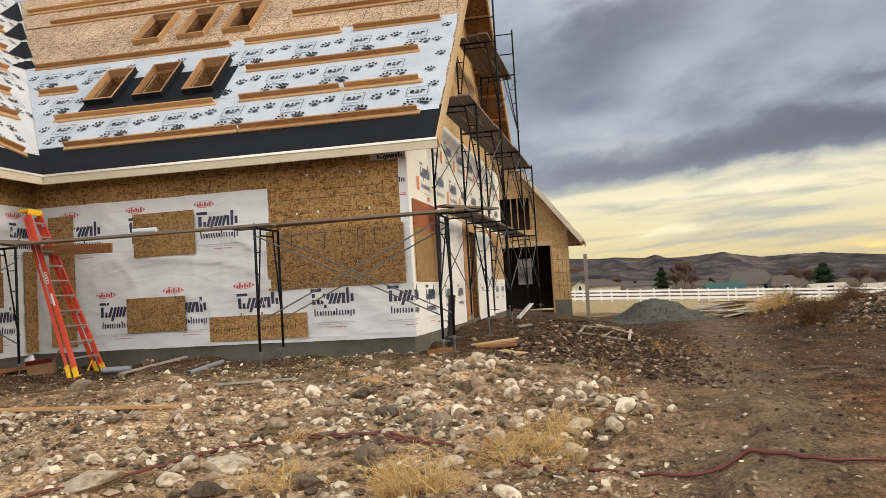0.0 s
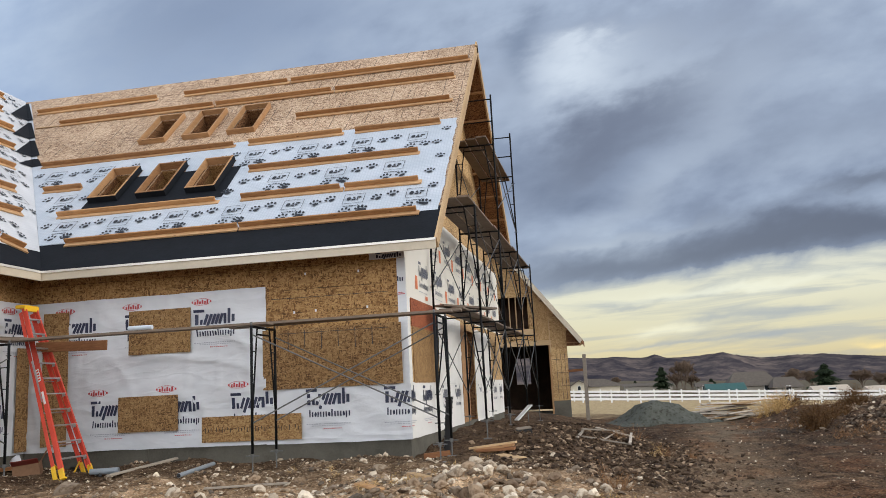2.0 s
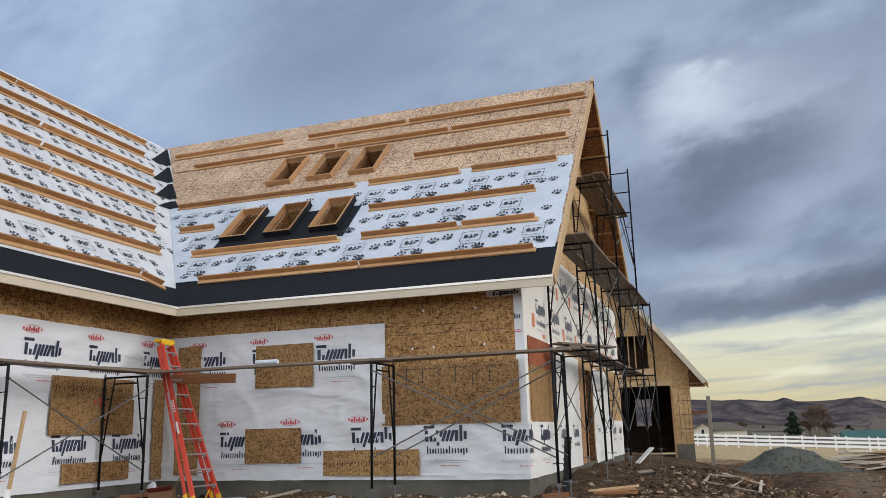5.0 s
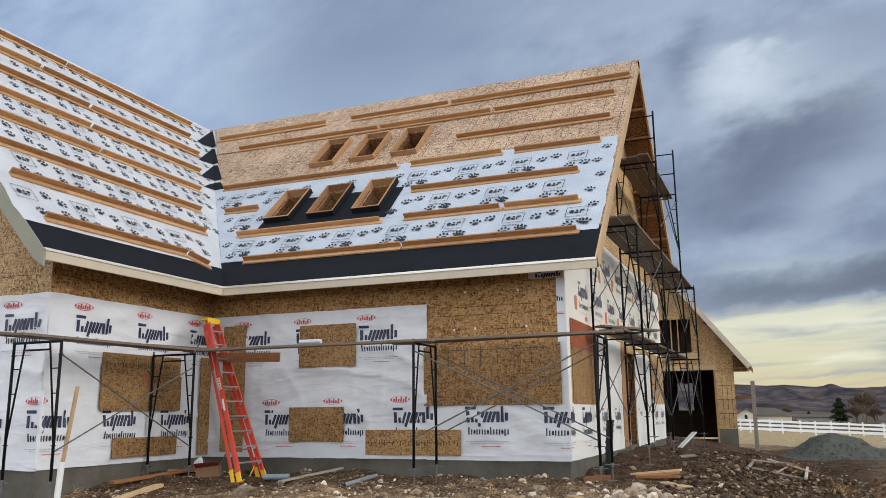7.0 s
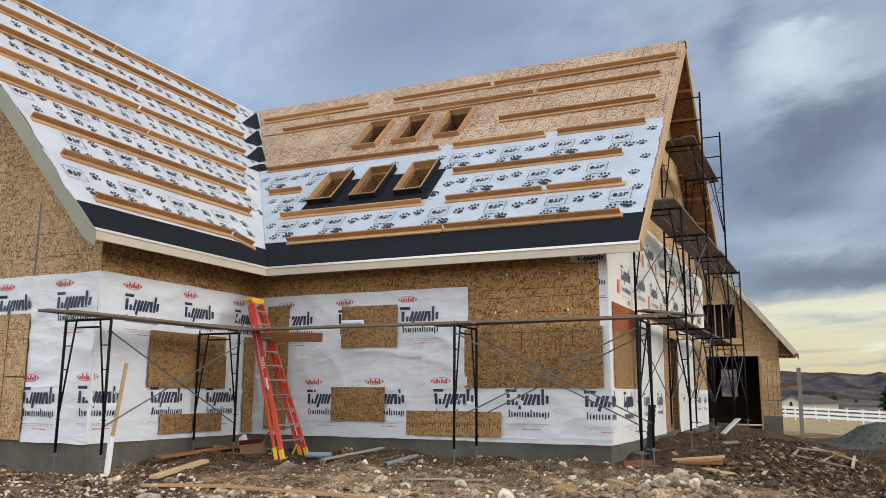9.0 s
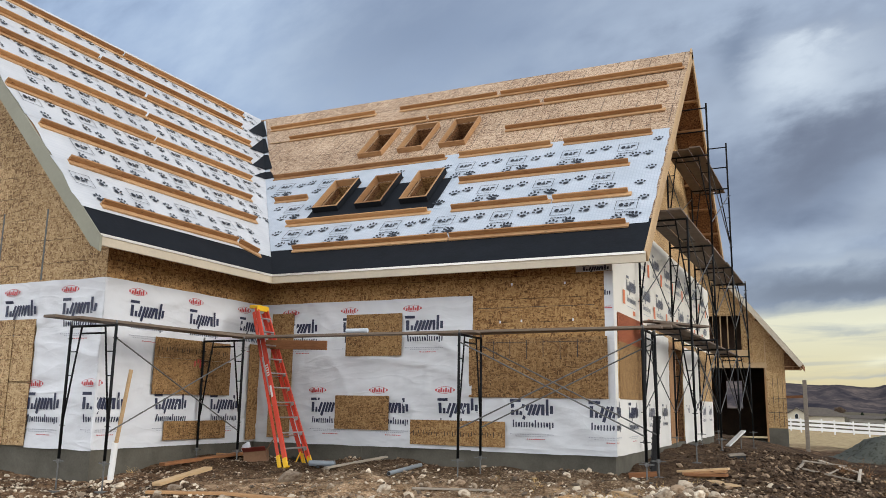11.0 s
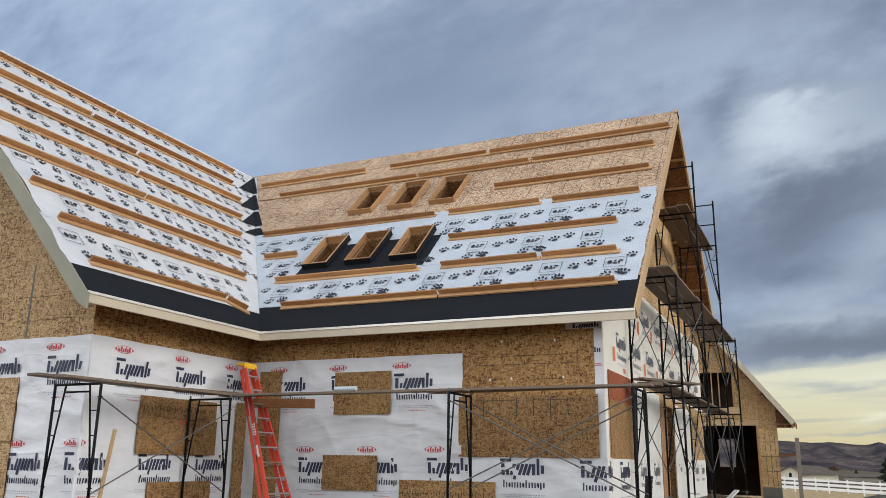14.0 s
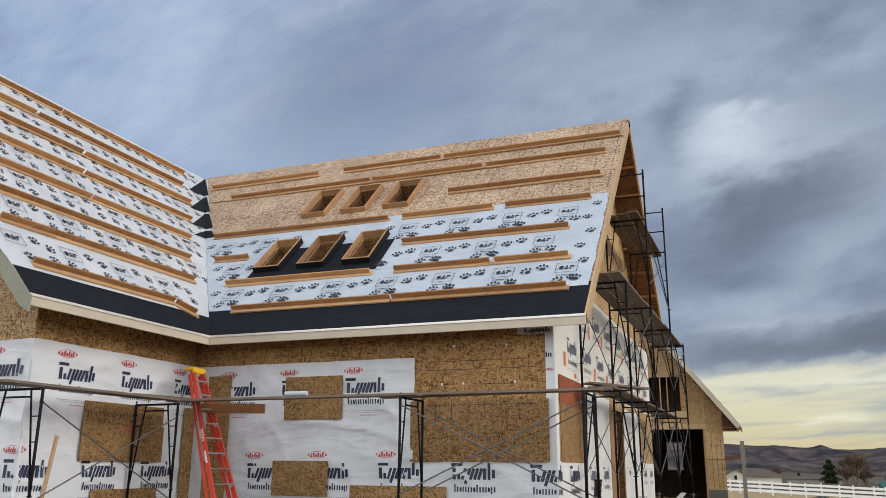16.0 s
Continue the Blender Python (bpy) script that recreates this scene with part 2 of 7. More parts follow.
def osb_mat(name, dark, mid, light, tint=0.25, lines=False, size=1.0, ruled=False):
    """Pressed wood strands: two crossing layers of long flakes, shade by panel."""
    m, nt, b, tc = material(name, 0.72, 0, 0.3)
    P = tc.outputs["Object"]
    warp = nt.nodes.new("ShaderNodeMix")
    warp.data_type = "VECTOR"
    nz = nt.nodes.new("ShaderNodeTexNoise")
    nz.inputs["Scale"].default_value = 2.0
    link(nt, P, nz.inputs["Vector"])
    warp.inputs[0].default_value = 0.10
    link(nt, P, warp.inputs[4])
    link(nt, nz.outputs["Color"], warp.inputs[5])
    V = warp.outputs[1]
    layers = []
    for sc, rot in (((17, 17, 74), (12, 25, 20)), ((70, 70, 19), (-20, 15, 40)), ((34, 34, 60), (30, -48, 10))):
        cell = voronoi(nt, mapped(nt, V, tuple(c / size for c in sc), rot), 1.0)
        layers.append(cell.outputs["Color"])
    pick = math_node(nt, "GREATER_THAN", noise_tex(nt, V, 30.0 / size, 3, 0.6, 1.0), 0.5)
    pick2 = math_node(nt, "GREATER_THAN", noise_tex(nt, mapped(nt, V, (1, 1, 1), (50, 20, 70)), 24.0 / size, 3, 0.6, 1.0), 0.54)
    flake = mix(nt, pick2, mix(nt, pick, layers[0], layers[1]), layers[2])
    g = nt.nodes.new("ShaderNodeSeparateColor")
    link(nt, flake, g.inputs[0])
    large = noise_tex(nt, P, 0.9, 3)
    grain = noise_tex(nt, mapped(nt, V, (40, 40, 150), (12, 25, 20)), 1.0, 3)
    f = math_node(nt, "ADD", math_node(nt, "MULTIPLY", g.outputs[0], 0.50), math_node(nt, "ADD", math_node(nt, "MULTIPLY", large, 0.34), math_node(nt, "MULTIPLY", grain, 0.22)))
    # few strands are dark; most are near the middle tone
    col = ramp(nt, f, [(0.26, tuple(c * 0.75 for c in dark)), (0.34, tuple(c * 1.2 for c in dark)), (0.47, mid), (0.77, light)])
    oi = nt.nodes.new("ShaderNodeObjectInfo")
    shade = ramp(nt, oi.outputs["Random"], [(0, (1 - tint, 1 - tint * 1.05, 1 - tint * 1.15)), (1, (1, 1, 1))])
    col = mix(nt, 1.0, col, shade, "MULTIPLY")
    if lines:
        # printed nailing lines across the sheets
        sx = nt.nodes.new("ShaderNodeSeparateXYZ")
        link(nt, P, sx.inputs[0])
        fr = math_node(nt, "FRACT", math_node(nt, "MULTIPLY", sx.outputs[0], 2.46))
        on = math_node(nt, "LESS_THAN", math_node(nt, "ABSOLUTE", math_node(nt, "SUBTRACT", fr, 0.5)), 0.024)
        broken = math_node(nt, "GREATER_THAN", noise_tex(nt, P, 2.3, 2), 0.47)
        col = mix(nt, math_node(nt, "MULTIPLY", math_node(nt, "MULTIPLY", on, broken), 0.75), col, (0.085, 0.06, 0.045))
    if ruled:
        # thin ruled nailing lines along the sheets, partly worn off
        sz = nt.nodes.new("ShaderNodeSeparateXYZ")
        link(nt, P, sz.inputs[0])
        wob = math_node(nt, "MULTIPLY", math_node(nt, "SUBTRACT", noise_tex(nt, P, 1.5, 2), 0.5), 0.05)
        fz = math_node(nt, "FRACT", math_node(nt, "MULTIPLY", math_node(nt, "ADD", sz.outputs[2], wob), 2.46))
        onz = math_node(nt, "LESS_THAN", math_node(nt, "ABSOLUTE", math_node(nt, "SUBTRACT", fz, 0.5)), 0.014)
        worn = ramp(nt, noise_tex(nt, P, 1.9, 4), [(0.42, (0, 0, 0)), (0.60, (1, 1, 1))])
        col = mix(nt, math_node(nt, "MULTIPLY", math_node(nt, "MULTIPLY", onz, worn), 0.85), col, (0.055, 0.030, 0.014))
    link(nt, col, b.inputs["Base Color"])
    bump(nt, b, g.outputs[0], 0.35, 0.006)
    return m


def lumber_mat(name, dark, light, rough=0.65):
    m, nt, b, tc = material(name, rough, 0, 0.3)
    P = tc.outputs["Object"]
    gr = noise_tex(nt, mapped(nt, P, (3.0, 3.0, 26)), 2.2, 5, 0.6, 0.8)
    gr2 = noise_tex(nt, P, 1.3, 3)
    oi = nt.nodes.new("ShaderNodeObjectInfo")
    f = math_node(nt, "ADD", math_node(nt, "MULTIPLY", gr, 0.55), math_node(nt, "ADD", math_node(nt, "MULTIPLY", gr2, 0.25), math_node(nt, "MULTIPLY", oi.outputs["Random"], 0.28)))
    col = ramp(nt, f, [(0.25, dark), (0.8, light)])
    knots = voronoi(nt, mapped(nt, P, (1.6, 1.6, 9)), 1.4)
    kn = math_node(nt, "LESS_THAN", knots.outputs["Distance"], 0.075)
    col = mix(nt, math_node(nt, "MULTIPLY", kn, 0.7), col, tuple(c * 0.3 for c in dark))
    link(nt, col, b.inputs["Base Color"])
    bump(nt, b, gr, 0.25, 0.004)
    return m


def wrap_mat(name, base, warm, crease=1.0):
    m, nt, b, tc = material(name, 0.42, 0, 0.4)
    P = tc.outputs["Object"]
    n1 = noise_tex(nt, P, 1.1, 5)
    n2 = noise_tex(nt, mapped(nt, P, (0.7, 0.7, 1.7), (0, 35, 20)), 1.6, 3, 0.45, 0.5)
    fine = noise_tex(nt, P, 160, 2)
    col = ramp(nt, n1, [(0.3, tuple(c * 0.9 for c in base)), (0.7, base)])
    col = mix(nt, math_node(nt, "MULTIPLY", ramp(nt, n2, [(0.55, (0, 0, 0)), (0.75, (1, 1, 1))]), 0.2), col, warm)
    link(nt, col, b.inputs["Base Color"])
    h = math_node(nt, "ADD", math_node(nt, "MULTIPLY", n2, 1.0), math_node(nt, "MULTIPLY", fine, 0.03))
    # sharp creases where the sheet was folded and pulled
    for rot, sc, amt in (((0, 34, 20), (0.35, 0.35, 1.0), 0.30), ((0, -48, 35), (0.42, 0.42, 1.3), 0.24), ((0, 80, 10), (0.9, 0.9, 2.6), 0.10)):
        n = noise_tex(nt, mapped(nt, P, sc, rot), 1.3, 1.5, 0.4, 0.5)
        ridge = math_node(nt, "SUBTRACT", 1.0, math_node(nt, "MULTIPLY", math_node(nt, "ABSOLUTE", math_node(nt, "SUBTRACT", n, 0.5)), 11.0), clamp=True)
        h = math_node(nt, "ADD", h, math_node(nt, "MULTIPLY", ridge, amt))
    bump(nt, b, h, 0.6 * crease, 0.05)
    return m


def underlay_mat(name, lo, hi, grid_amount):
    """Woven synthetic roofing sheet with a fine printed dot grid."""
    m, nt, b, tc = material(name, 0.5, 0, 0.35)
    P = tc.outputs["Object"]
    s = nt.nodes.new("ShaderNodeSeparateXYZ")
    link(nt, P, s.inputs[0])
    diag = math_node(nt, "MULTIPLY", s.outputs[2], 1.42)
    cells = []
    for axis in (math_node(nt, "ADD", s.outputs[0], 0), math_node(nt, "ADD", s.outputs[1], 0), diag):
        fr = math_node(nt, "FRACT", math_node(nt, "MULTIPLY", axis, 17.0))
        cells.append(math_node(nt, "LESS_THAN", fr, 0.22))
    grid = math_node(nt, "MAXIMUM", cells[0], cells[2])
    n1 = noise_tex(nt, P, 1.4, 5)
    col = ramp(nt, n1, [(0.3, lo), (0.7, hi)])
    col = mix(nt, math_node(nt, "MULTIPLY", grid, grid_amount), col, (0.25, 0.31, 0.41))
    link(nt, col, b.inputs["Base Color"])
    bump(nt, b, noise_tex(nt, P, 3.0, 5, 0.6, 0.8), 0.3, 0.03)
    return m


def ground_mat():
    m, nt, b, tc = material("bare_dirt", 0.95, 0, 0.15)
    P = tc.outputs["Object"]
    s = nt.nodes.new("ShaderNodeSeparateXYZ")
    link(nt, P, s.inputs[0])
    big = noise_tex(nt, P, 0.35, 5, 0.6)
    med = noise_tex(nt, P, 2.6, 6, 0.65)
    fine = noise_tex(nt, P, 22, 5, 0.7)
    mixn = math_node(nt, "ADD", math_node(nt, "MULTIPLY", med, 0.5), math_node(nt, "MULTIPLY", fine, 0.5))
    dirt = ramp(nt, mixn, [(0.37, (0.018, 0.0095, 0.005)), (0.5, (0.118, 0.067, 0.037)), (0.65, (0.32, 0.20, 0.118))])
    pale = ramp(nt, mixn, [(0.37, (0.045, 0.025, 0.013)), (0.49, (0.375, 0.236, 0.131)), (0.62, (0.86, 0.635, 0.42))])
    # the rocky, sandy strip before the house; the driven track is darker
    zone = math_node(nt, "ADD", math_node(nt, "MULTIPLY", s.outputs[0], -0.8), math_node(nt, "MULTIPLY", math_node(nt, "SUBTRACT", big, 0.5), 5.0))
    near = math_node(nt, "SUBTRACT", 13.0, s.outputs[1])
    zmask = math_node(nt, "MULTIPLY", math_node(nt, "ADD", math_node(nt, "MULTIPLY", zone, 0.55), 0.42, clamp=True),
                      math_node(nt, "ADD", math_node(nt, "MULTIPLY", near, 0.5), 0.4, clamp=True))
    zmask = math_node(nt, "MULTIPLY", zmask, math_node(nt, "ADD", math_node(nt, "MULTIPLY", math_node(nt, "ADD", s.outputs[0], math_node(nt, "MULTIPLY", med, 3.0)), 0.35), 2.6, clamp=True))
    col = mix(nt, zmask, dirt, pale)
    # streaks along the driven way, and fresh dark soil thrown up by the house
    rut = noise_tex(nt, mapped(nt, P, (2.6, 0.28, 1), (0, 0, -4)), 1.0, 5, 0.6)
    col = mix(nt, 1.0, col, ramp(nt, rut, [(0.38, (0.72, 0.70, 0.68)), (0.62, (1.22, 1.22, 1.22))]), "MULTIPLY")
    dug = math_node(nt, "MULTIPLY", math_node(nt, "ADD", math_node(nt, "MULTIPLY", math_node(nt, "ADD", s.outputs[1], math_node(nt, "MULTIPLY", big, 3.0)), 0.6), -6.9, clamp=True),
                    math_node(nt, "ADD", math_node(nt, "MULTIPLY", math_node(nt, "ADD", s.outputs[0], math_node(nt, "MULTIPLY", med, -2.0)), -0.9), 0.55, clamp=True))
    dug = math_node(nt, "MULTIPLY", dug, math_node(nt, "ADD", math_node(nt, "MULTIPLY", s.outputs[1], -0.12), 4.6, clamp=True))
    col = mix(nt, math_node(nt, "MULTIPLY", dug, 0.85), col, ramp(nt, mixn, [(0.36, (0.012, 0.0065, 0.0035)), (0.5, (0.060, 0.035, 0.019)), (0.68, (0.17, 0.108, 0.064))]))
    # brightness put into the colour by distance: raised near, lowered far along the track
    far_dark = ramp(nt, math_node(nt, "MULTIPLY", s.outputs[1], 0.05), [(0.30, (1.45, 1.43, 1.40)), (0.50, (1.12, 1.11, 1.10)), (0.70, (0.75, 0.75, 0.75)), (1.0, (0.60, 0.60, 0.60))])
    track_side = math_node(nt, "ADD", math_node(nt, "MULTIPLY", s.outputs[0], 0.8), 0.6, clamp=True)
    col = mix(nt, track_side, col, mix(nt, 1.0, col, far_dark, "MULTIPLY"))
    # damp grey patches on the track
    grey = ramp(nt, noise_tex(nt, P, 0.22, 4, 0.55), [(0.52, (0, 0, 0)), (0.62, (1, 1, 1))])
    right = math_node(nt, "ADD", math_node(nt, "MULTIPLY", s.outputs[0], 0.6), -0.2, clamp=True)
    col = mix(nt, math_node(nt, "MULTIPLY", math_node(nt, "MULTIPLY", grey, right), 0.5), col, (0.085, 0.082, 0.070))
    # a trodden sandy way beside the track, and reddish and olive blotches
    way = math_node(nt, "ABSOLUTE", math_node(nt, "SUBTRACT", math_node(nt, "SUBTRACT", s.outputs[0], math_node(nt, "MULTIPLY", s.outputs[1], 0.11)), math_node(nt, "MULTIPLY", big, 0.5)))
    way = math_node(nt, "SUBTRACT", 1.15, math_node(nt, "MULTIPLY", way, 0.95), clamp=True)
    col = mix(nt, math_node(nt, "MULTIPLY", way, 0.65), col, ramp(nt, mixn, [(0.36, (0.085, 0.055, 0.033)), (0.64, (0.37, 0.265, 0.172))]))
    blotch = noise_tex(nt, mapped(nt, P, (1.0, 0.45, 1.0)), 0.8, 4, 0.6)
    tone = ramp(nt, blotch, [(0.36, (1.18, 0.98, 0.86)), (0.5, (1.0, 1.0, 1.0)), (0.64, (0.94, 1.03, 1.08))])
    col = mix(nt, right, col, mix(nt, 1.0, col, tone, "MULTIPLY"))
    # small stones in the soil
    for sc, keep, tone in ((13, 0.66, (0.42, 0.31, 0.19)), (28, 0.55, (0.60, 0.45, 0.29)), (60, 0.58, (0.36, 0.25, 0.155))):
        v = voronoi(nt, P, sc)
        cs = nt.nodes.new("ShaderNodeSeparateColor")
        link(nt, v.outputs["Color"], cs.inputs[0])
        on = math_node(nt, "MULTIPLY", math_node(nt, "GREATER_THAN", cs.outputs[0], keep), math_node(nt, "LESS_THAN", v.outputs["Distance"], 0.34))
        stone = mix(nt, cs.outputs[1], tuple(c * 0.45 for c in tone), tone)
        col = mix(nt, math_node(nt, "MULTIPLY", on, math_node(nt, "ADD", math_node(nt, "MULTIPLY", zmask, 0.55), 0.22)), col, stone)
    # dry grassland further out
    field = math_node(nt, "ADD", math_node(nt, "MULTIPLY", math_node(nt, "ADD", s.outputs[1], math_node(nt, "MULTIPLY", big, 20.0)), 0.10), -5.2, clamp=True)
    grass = ramp(nt, med, [(0.3, (0.30, 0.215, 0.11)), (0.7, (0.62, 0.48, 0.28))])
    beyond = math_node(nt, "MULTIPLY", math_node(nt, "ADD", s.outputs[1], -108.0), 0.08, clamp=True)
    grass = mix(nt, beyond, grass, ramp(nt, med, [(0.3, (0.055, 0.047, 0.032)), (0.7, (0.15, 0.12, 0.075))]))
    col = mix(nt, field, col, grass)
    link(nt, col, b.inputs["Base Color"])
    v = voronoi(nt, P, 26)
    h = math_node(nt, "ADD", math_node(nt, "MULTIPLY", fine, 1.0), math_node(nt, "MULTIPLY", v.outputs["Distance"], -0.7))
    h = math_node(nt, "ADD", h, math_node(nt, "MULTIPLY", med, 1.4))
    bump(nt, b, h, 0.9, 0.05)
    return m


def stone_mat(name, dark, light):
    m, nt, b, tc = material(name, 0.9, 0, 0.25)
    P = tc.outputs["Object"]
    n1 = noise_tex(nt, P, 5, 6, 0.6)
    n2 = noise_tex(nt, P, 30, 5, 0.65)
    geo = nt.nodes.new("ShaderNodeNewGeometry")
    oi = nt.nodes.new("ShaderNodeObjectInfo")
    r = math_node(nt, "FRACT", math_node(nt, "ADD", geo.outputs["Random Per Island"], oi.outputs["Random"]))
    f = math_node(nt, "ADD", math_node(nt, "MULTIPLY", n1, 0.45), math_node(nt, "ADD", math_node(nt, "MULTIPLY", n2, 0.3), math_node(nt, "MULTIPLY", r, 0.5)))
    col = ramp(nt, f, [(0.3, dark), (0.6, tuple((a + c) / 2 for a, c in zip(dark, light))), (0.95, light)])
    stain = ramp(nt, noise_tex(nt, P, 7.0, 5, 0.65), [(0.50, (1, 1, 1)), (0.64, (0.40, 0.34, 0.29))])
    col = mix(nt, 1.0, col, stain, "MULTIPLY")
    link(nt, col, b.inputs["Base Color"])
    bump(nt, b, n2, 0.5, 0.02)
    return m


def leaf_mat(name, a, c, rough=0.8):
    m, nt, b, tc = material(name, rough, 0, 0.2)
    geo = nt.nodes.new("ShaderNodeNewGeometry")
    n = noise_tex(nt, tc.outputs["Object"], 4.0, 3)
    f = math_node(nt, "ADD", math_node(nt, "MULTIPLY", geo.outputs["Random Per Island"], 0.7), math_node(nt, "MULTIPLY", n, 0.3))
    link(nt, ramp(nt, f, [(0.1, a), (0.9, c)]), b.inputs["Base Color"])
    return m


def hill_mat():
    m, nt, b, tc = material("far_hills", 1.0, 0, 0.0)
    P = tc.outputs["Object"]
    n1 = noise_tex(nt, mapped(nt, P, (1, 1, 2.5)), 0.0075, 8, 0.65)
    n2 = noise_tex(nt, mapped(nt, P, (1, 1, 3)), 0.02, 5, 0.6)
    f = math_node(nt, "ADD", math_node(nt, "MULTIPLY", n1, 0.7), math_node(nt, "MULTIPLY", n2, 0.3))
    link(nt, ramp(nt, f, [(0.38, (0.036, 0.034, 0.043)), (0.5, (0.078, 0.067, 0.070)), (0.62, (0.155, 0.125, 0.112))]), b.inputs["Base Color"])
    return m


def concrete_mat():
    m, nt, b, tc = material("formed_concrete", 0.9, 0, 0.2)
    P = tc.outputs["Object"]
    n1 = noise_tex(nt, P, 1.6, 6, 0.6)
    n2 = noise_tex(nt, P, 40, 4)
    col = ramp(nt, math_node(nt, "ADD", math_node(nt, "MULTIPLY", n1, 0.75), math_node(nt, "MULTIPLY", n2, 0.25)),
               [(0.3, (0.070, 0.065, 0.052)), (0.7, (0.155, 0.143, 0.117))])
    link(nt, col, b.inputs["Base Color"])
    bump(nt, b, n2, 0.3, 0.006)
    return m


OSB = osb_mat("osb_wall_sheathing", (0.150, 0.070, 0.023), (0.36, 0.192, 0.069), (0.59, 0.36, 0.152), 0.22, ruled=True, size=1.6)
OSB_TAN = osb_mat("osb_tan_sheathing", (0.19, 0.105, 0.045), (0.41, 0.262, 0.125), (0.64, 0.46, 0.255), 0.2, size=1.5, ruled=True)
OSB_PATCH = osb_mat("osb_offcut", (0.15, 0.075, 0.027), (0.31, 0.172, 0.066), (0.47, 0.295, 0.13), 0.3, size=1.25)
OSB_BROWN = osb_mat("brown_osb_offcut", (0.125, 0.062, 0.022), (0.265, 0.146, 0.056), (0.42, 0.26, 0.115), 0.25, size=1.25)
OSB_ROOF = osb_mat("osb_roof_deck", (0.175, 0.100, 0.060), (0.435, 0.287, 0.182), (0.70, 0.54, 0.39), 0.20, lines=True, size=1.4)
# Red-brown OSB; shade under roofs and in shafts is put into its colour
OSB_DARK = osb_mat("osb_dark_for_shade", (0.07, 0.028, 0.012), (0.20, 0.088, 0.035), (0.36, 0.19, 0.085), 0.3)
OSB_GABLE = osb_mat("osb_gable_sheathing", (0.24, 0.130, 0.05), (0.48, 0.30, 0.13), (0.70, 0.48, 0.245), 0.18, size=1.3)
RED_PANEL = osb_mat("reddish_sheathing", (0.16, 0.040, 0.018), (0.30, 0.080, 0.034), (0.42, 0.14, 0.06), 0.15)
LUMBER = lumber_mat("fresh_fir", (0.21, 0.092, 0.034), (0.58, 0.345, 0.17))
CLEAT = lumber_mat("brown_fir", (0.20, 0.083, 0.028), (0.56, 0.305, 0.130))
FLAT = lumber_mat("light_fir", (0.30, 0.145, 0.06), (0.66, 0.42, 0.22))
LUMBER_RED = lumber_mat("red_brown_fir", (0.135, 0.050, 0.018), (0.38, 0.175, 0.075))
LUMBER_PALE = lumber_mat("pale_pine", (0.36, 0.225, 0.11), (0.66, 0.47, 0.27))
PLANK = lumber_mat("weathered_plank", (0.085, 0.062, 0.045), (0.26, 0.20, 0.15))
GREY_WOOD = lumber_mat("grey_weathered_wood", (0.14, 0.115, 0.09), (0.42, 0.36, 0.29))
PALE_GREY = lumber_mat("sun_bleached_board", (0.30, 0.25, 0.20), (0.72, 0.64, 0.54))
# Same white wrap, lightened in colour because the wing gable catches more light
WRAP_LIT_GABLE = wrap_mat("white_housewrap_lit_gable", (0.75, 0.765, 0.80), (0.60, 0.61, 0.66))
WRAP = wrap_mat("white_housewrap", (0.73, 0.745, 0.775), (0.62, 0.63, 0.68))
# Same white wrap; the sunward wall's warm light is put into this copy's colour
WRAP_LIT_SIDE = wrap_mat("white_housewrap_lit_side", (0.86, 0.84, 0.80), (0.66, 0.62, 0.58), 0.4)
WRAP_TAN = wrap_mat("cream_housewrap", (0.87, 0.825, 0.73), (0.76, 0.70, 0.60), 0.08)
NAVY = plain_mat("navy_print", (0.022, 0.028, 0.065), 0.5, vary=0.15, bumps=0)
RED = plain_mat("red_print", (0.50, 0.05, 0.055), 0.5, vary=0.15, bumps=0)
ORANGE = plain_mat("orange_print", (0.75, 0.22, 0.09), 0.5, vary=0.15, bumps=0)
GREYPRINT = plain_mat("grey_print", (0.40, 0.41, 0.46), 0.5, vary=0.1, bumps=0)
FADED = plain_mat("faded_grey_print", (0.15, 0.155, 0.19), 0.5, vary=0.15, bumps=0)
INK = plain_mat("black_print", (0.014, 0.016, 0.022), 0.5, vary=0.15, bumps=0)
UNDERLAY = underlay_mat("synthetic_underlayment", (0.46, 0.515, 0.58), (0.575, 0.62, 0.685), 0.26)
# Same underlayment; the sunward wing's light is put into a whiter colour, fainter grid
UNDERLAY_WING = underlay_mat("underlayment_lit_wing", (0.52, 0.535, 0.56), (0.635, 0.645, 0.665), 0.10)
MEMBRANE = plain_mat("black_ice_shield", (0.0085, 0.0105, 0.0145), 0.8, vary=0.3, scale=2.0, bumps=0.3, spec=0.2)
FASCIA = plain_mat("primed_fascia", (0.56, 0.485, 0.37), 0.5, vary=0.1, scale=2.0, bumps=0.05)
DRIP = plain_mat("white_drip_edge", (0.80, 0.78, 0.72), 0.3, 0.3, vary=0.05, bumps=0)
RAKE = plain_mat("olive_primed_rake", (0.27, 0.265, 0.20), 0.55, vary=0.1, scale=2.0, bumps=0.05)
CONCRETE = concrete_mat()
STEEL = plain_mat("dark_painted_steel", (0.0065, 0.007, 0.008), 0.65, 0.1, vary=0.5, scale=5, bumps=0.1, spec=0.2)
GALV = plain_mat("galvanised_steel", (0.13, 0.13, 0.127), 0.55, 0.4, vary=0.35, scale=8, bumps=0.05)
ALU = plain_mat("aluminium", (0.55, 0.55, 0.56), 0.35, 0.85, vary=0.1, bumps=0)
LADDER_RED = plain_mat("orange_red_fibreglass", (0.62, 0.060, 0.030), 0.45, vary=0.15, scale=3, bumps=0.05)
YELLOW = plain_mat("yellow_plastic", (0.80, 0.48, 0.015), 0.45, vary=0.1, bumps=0)
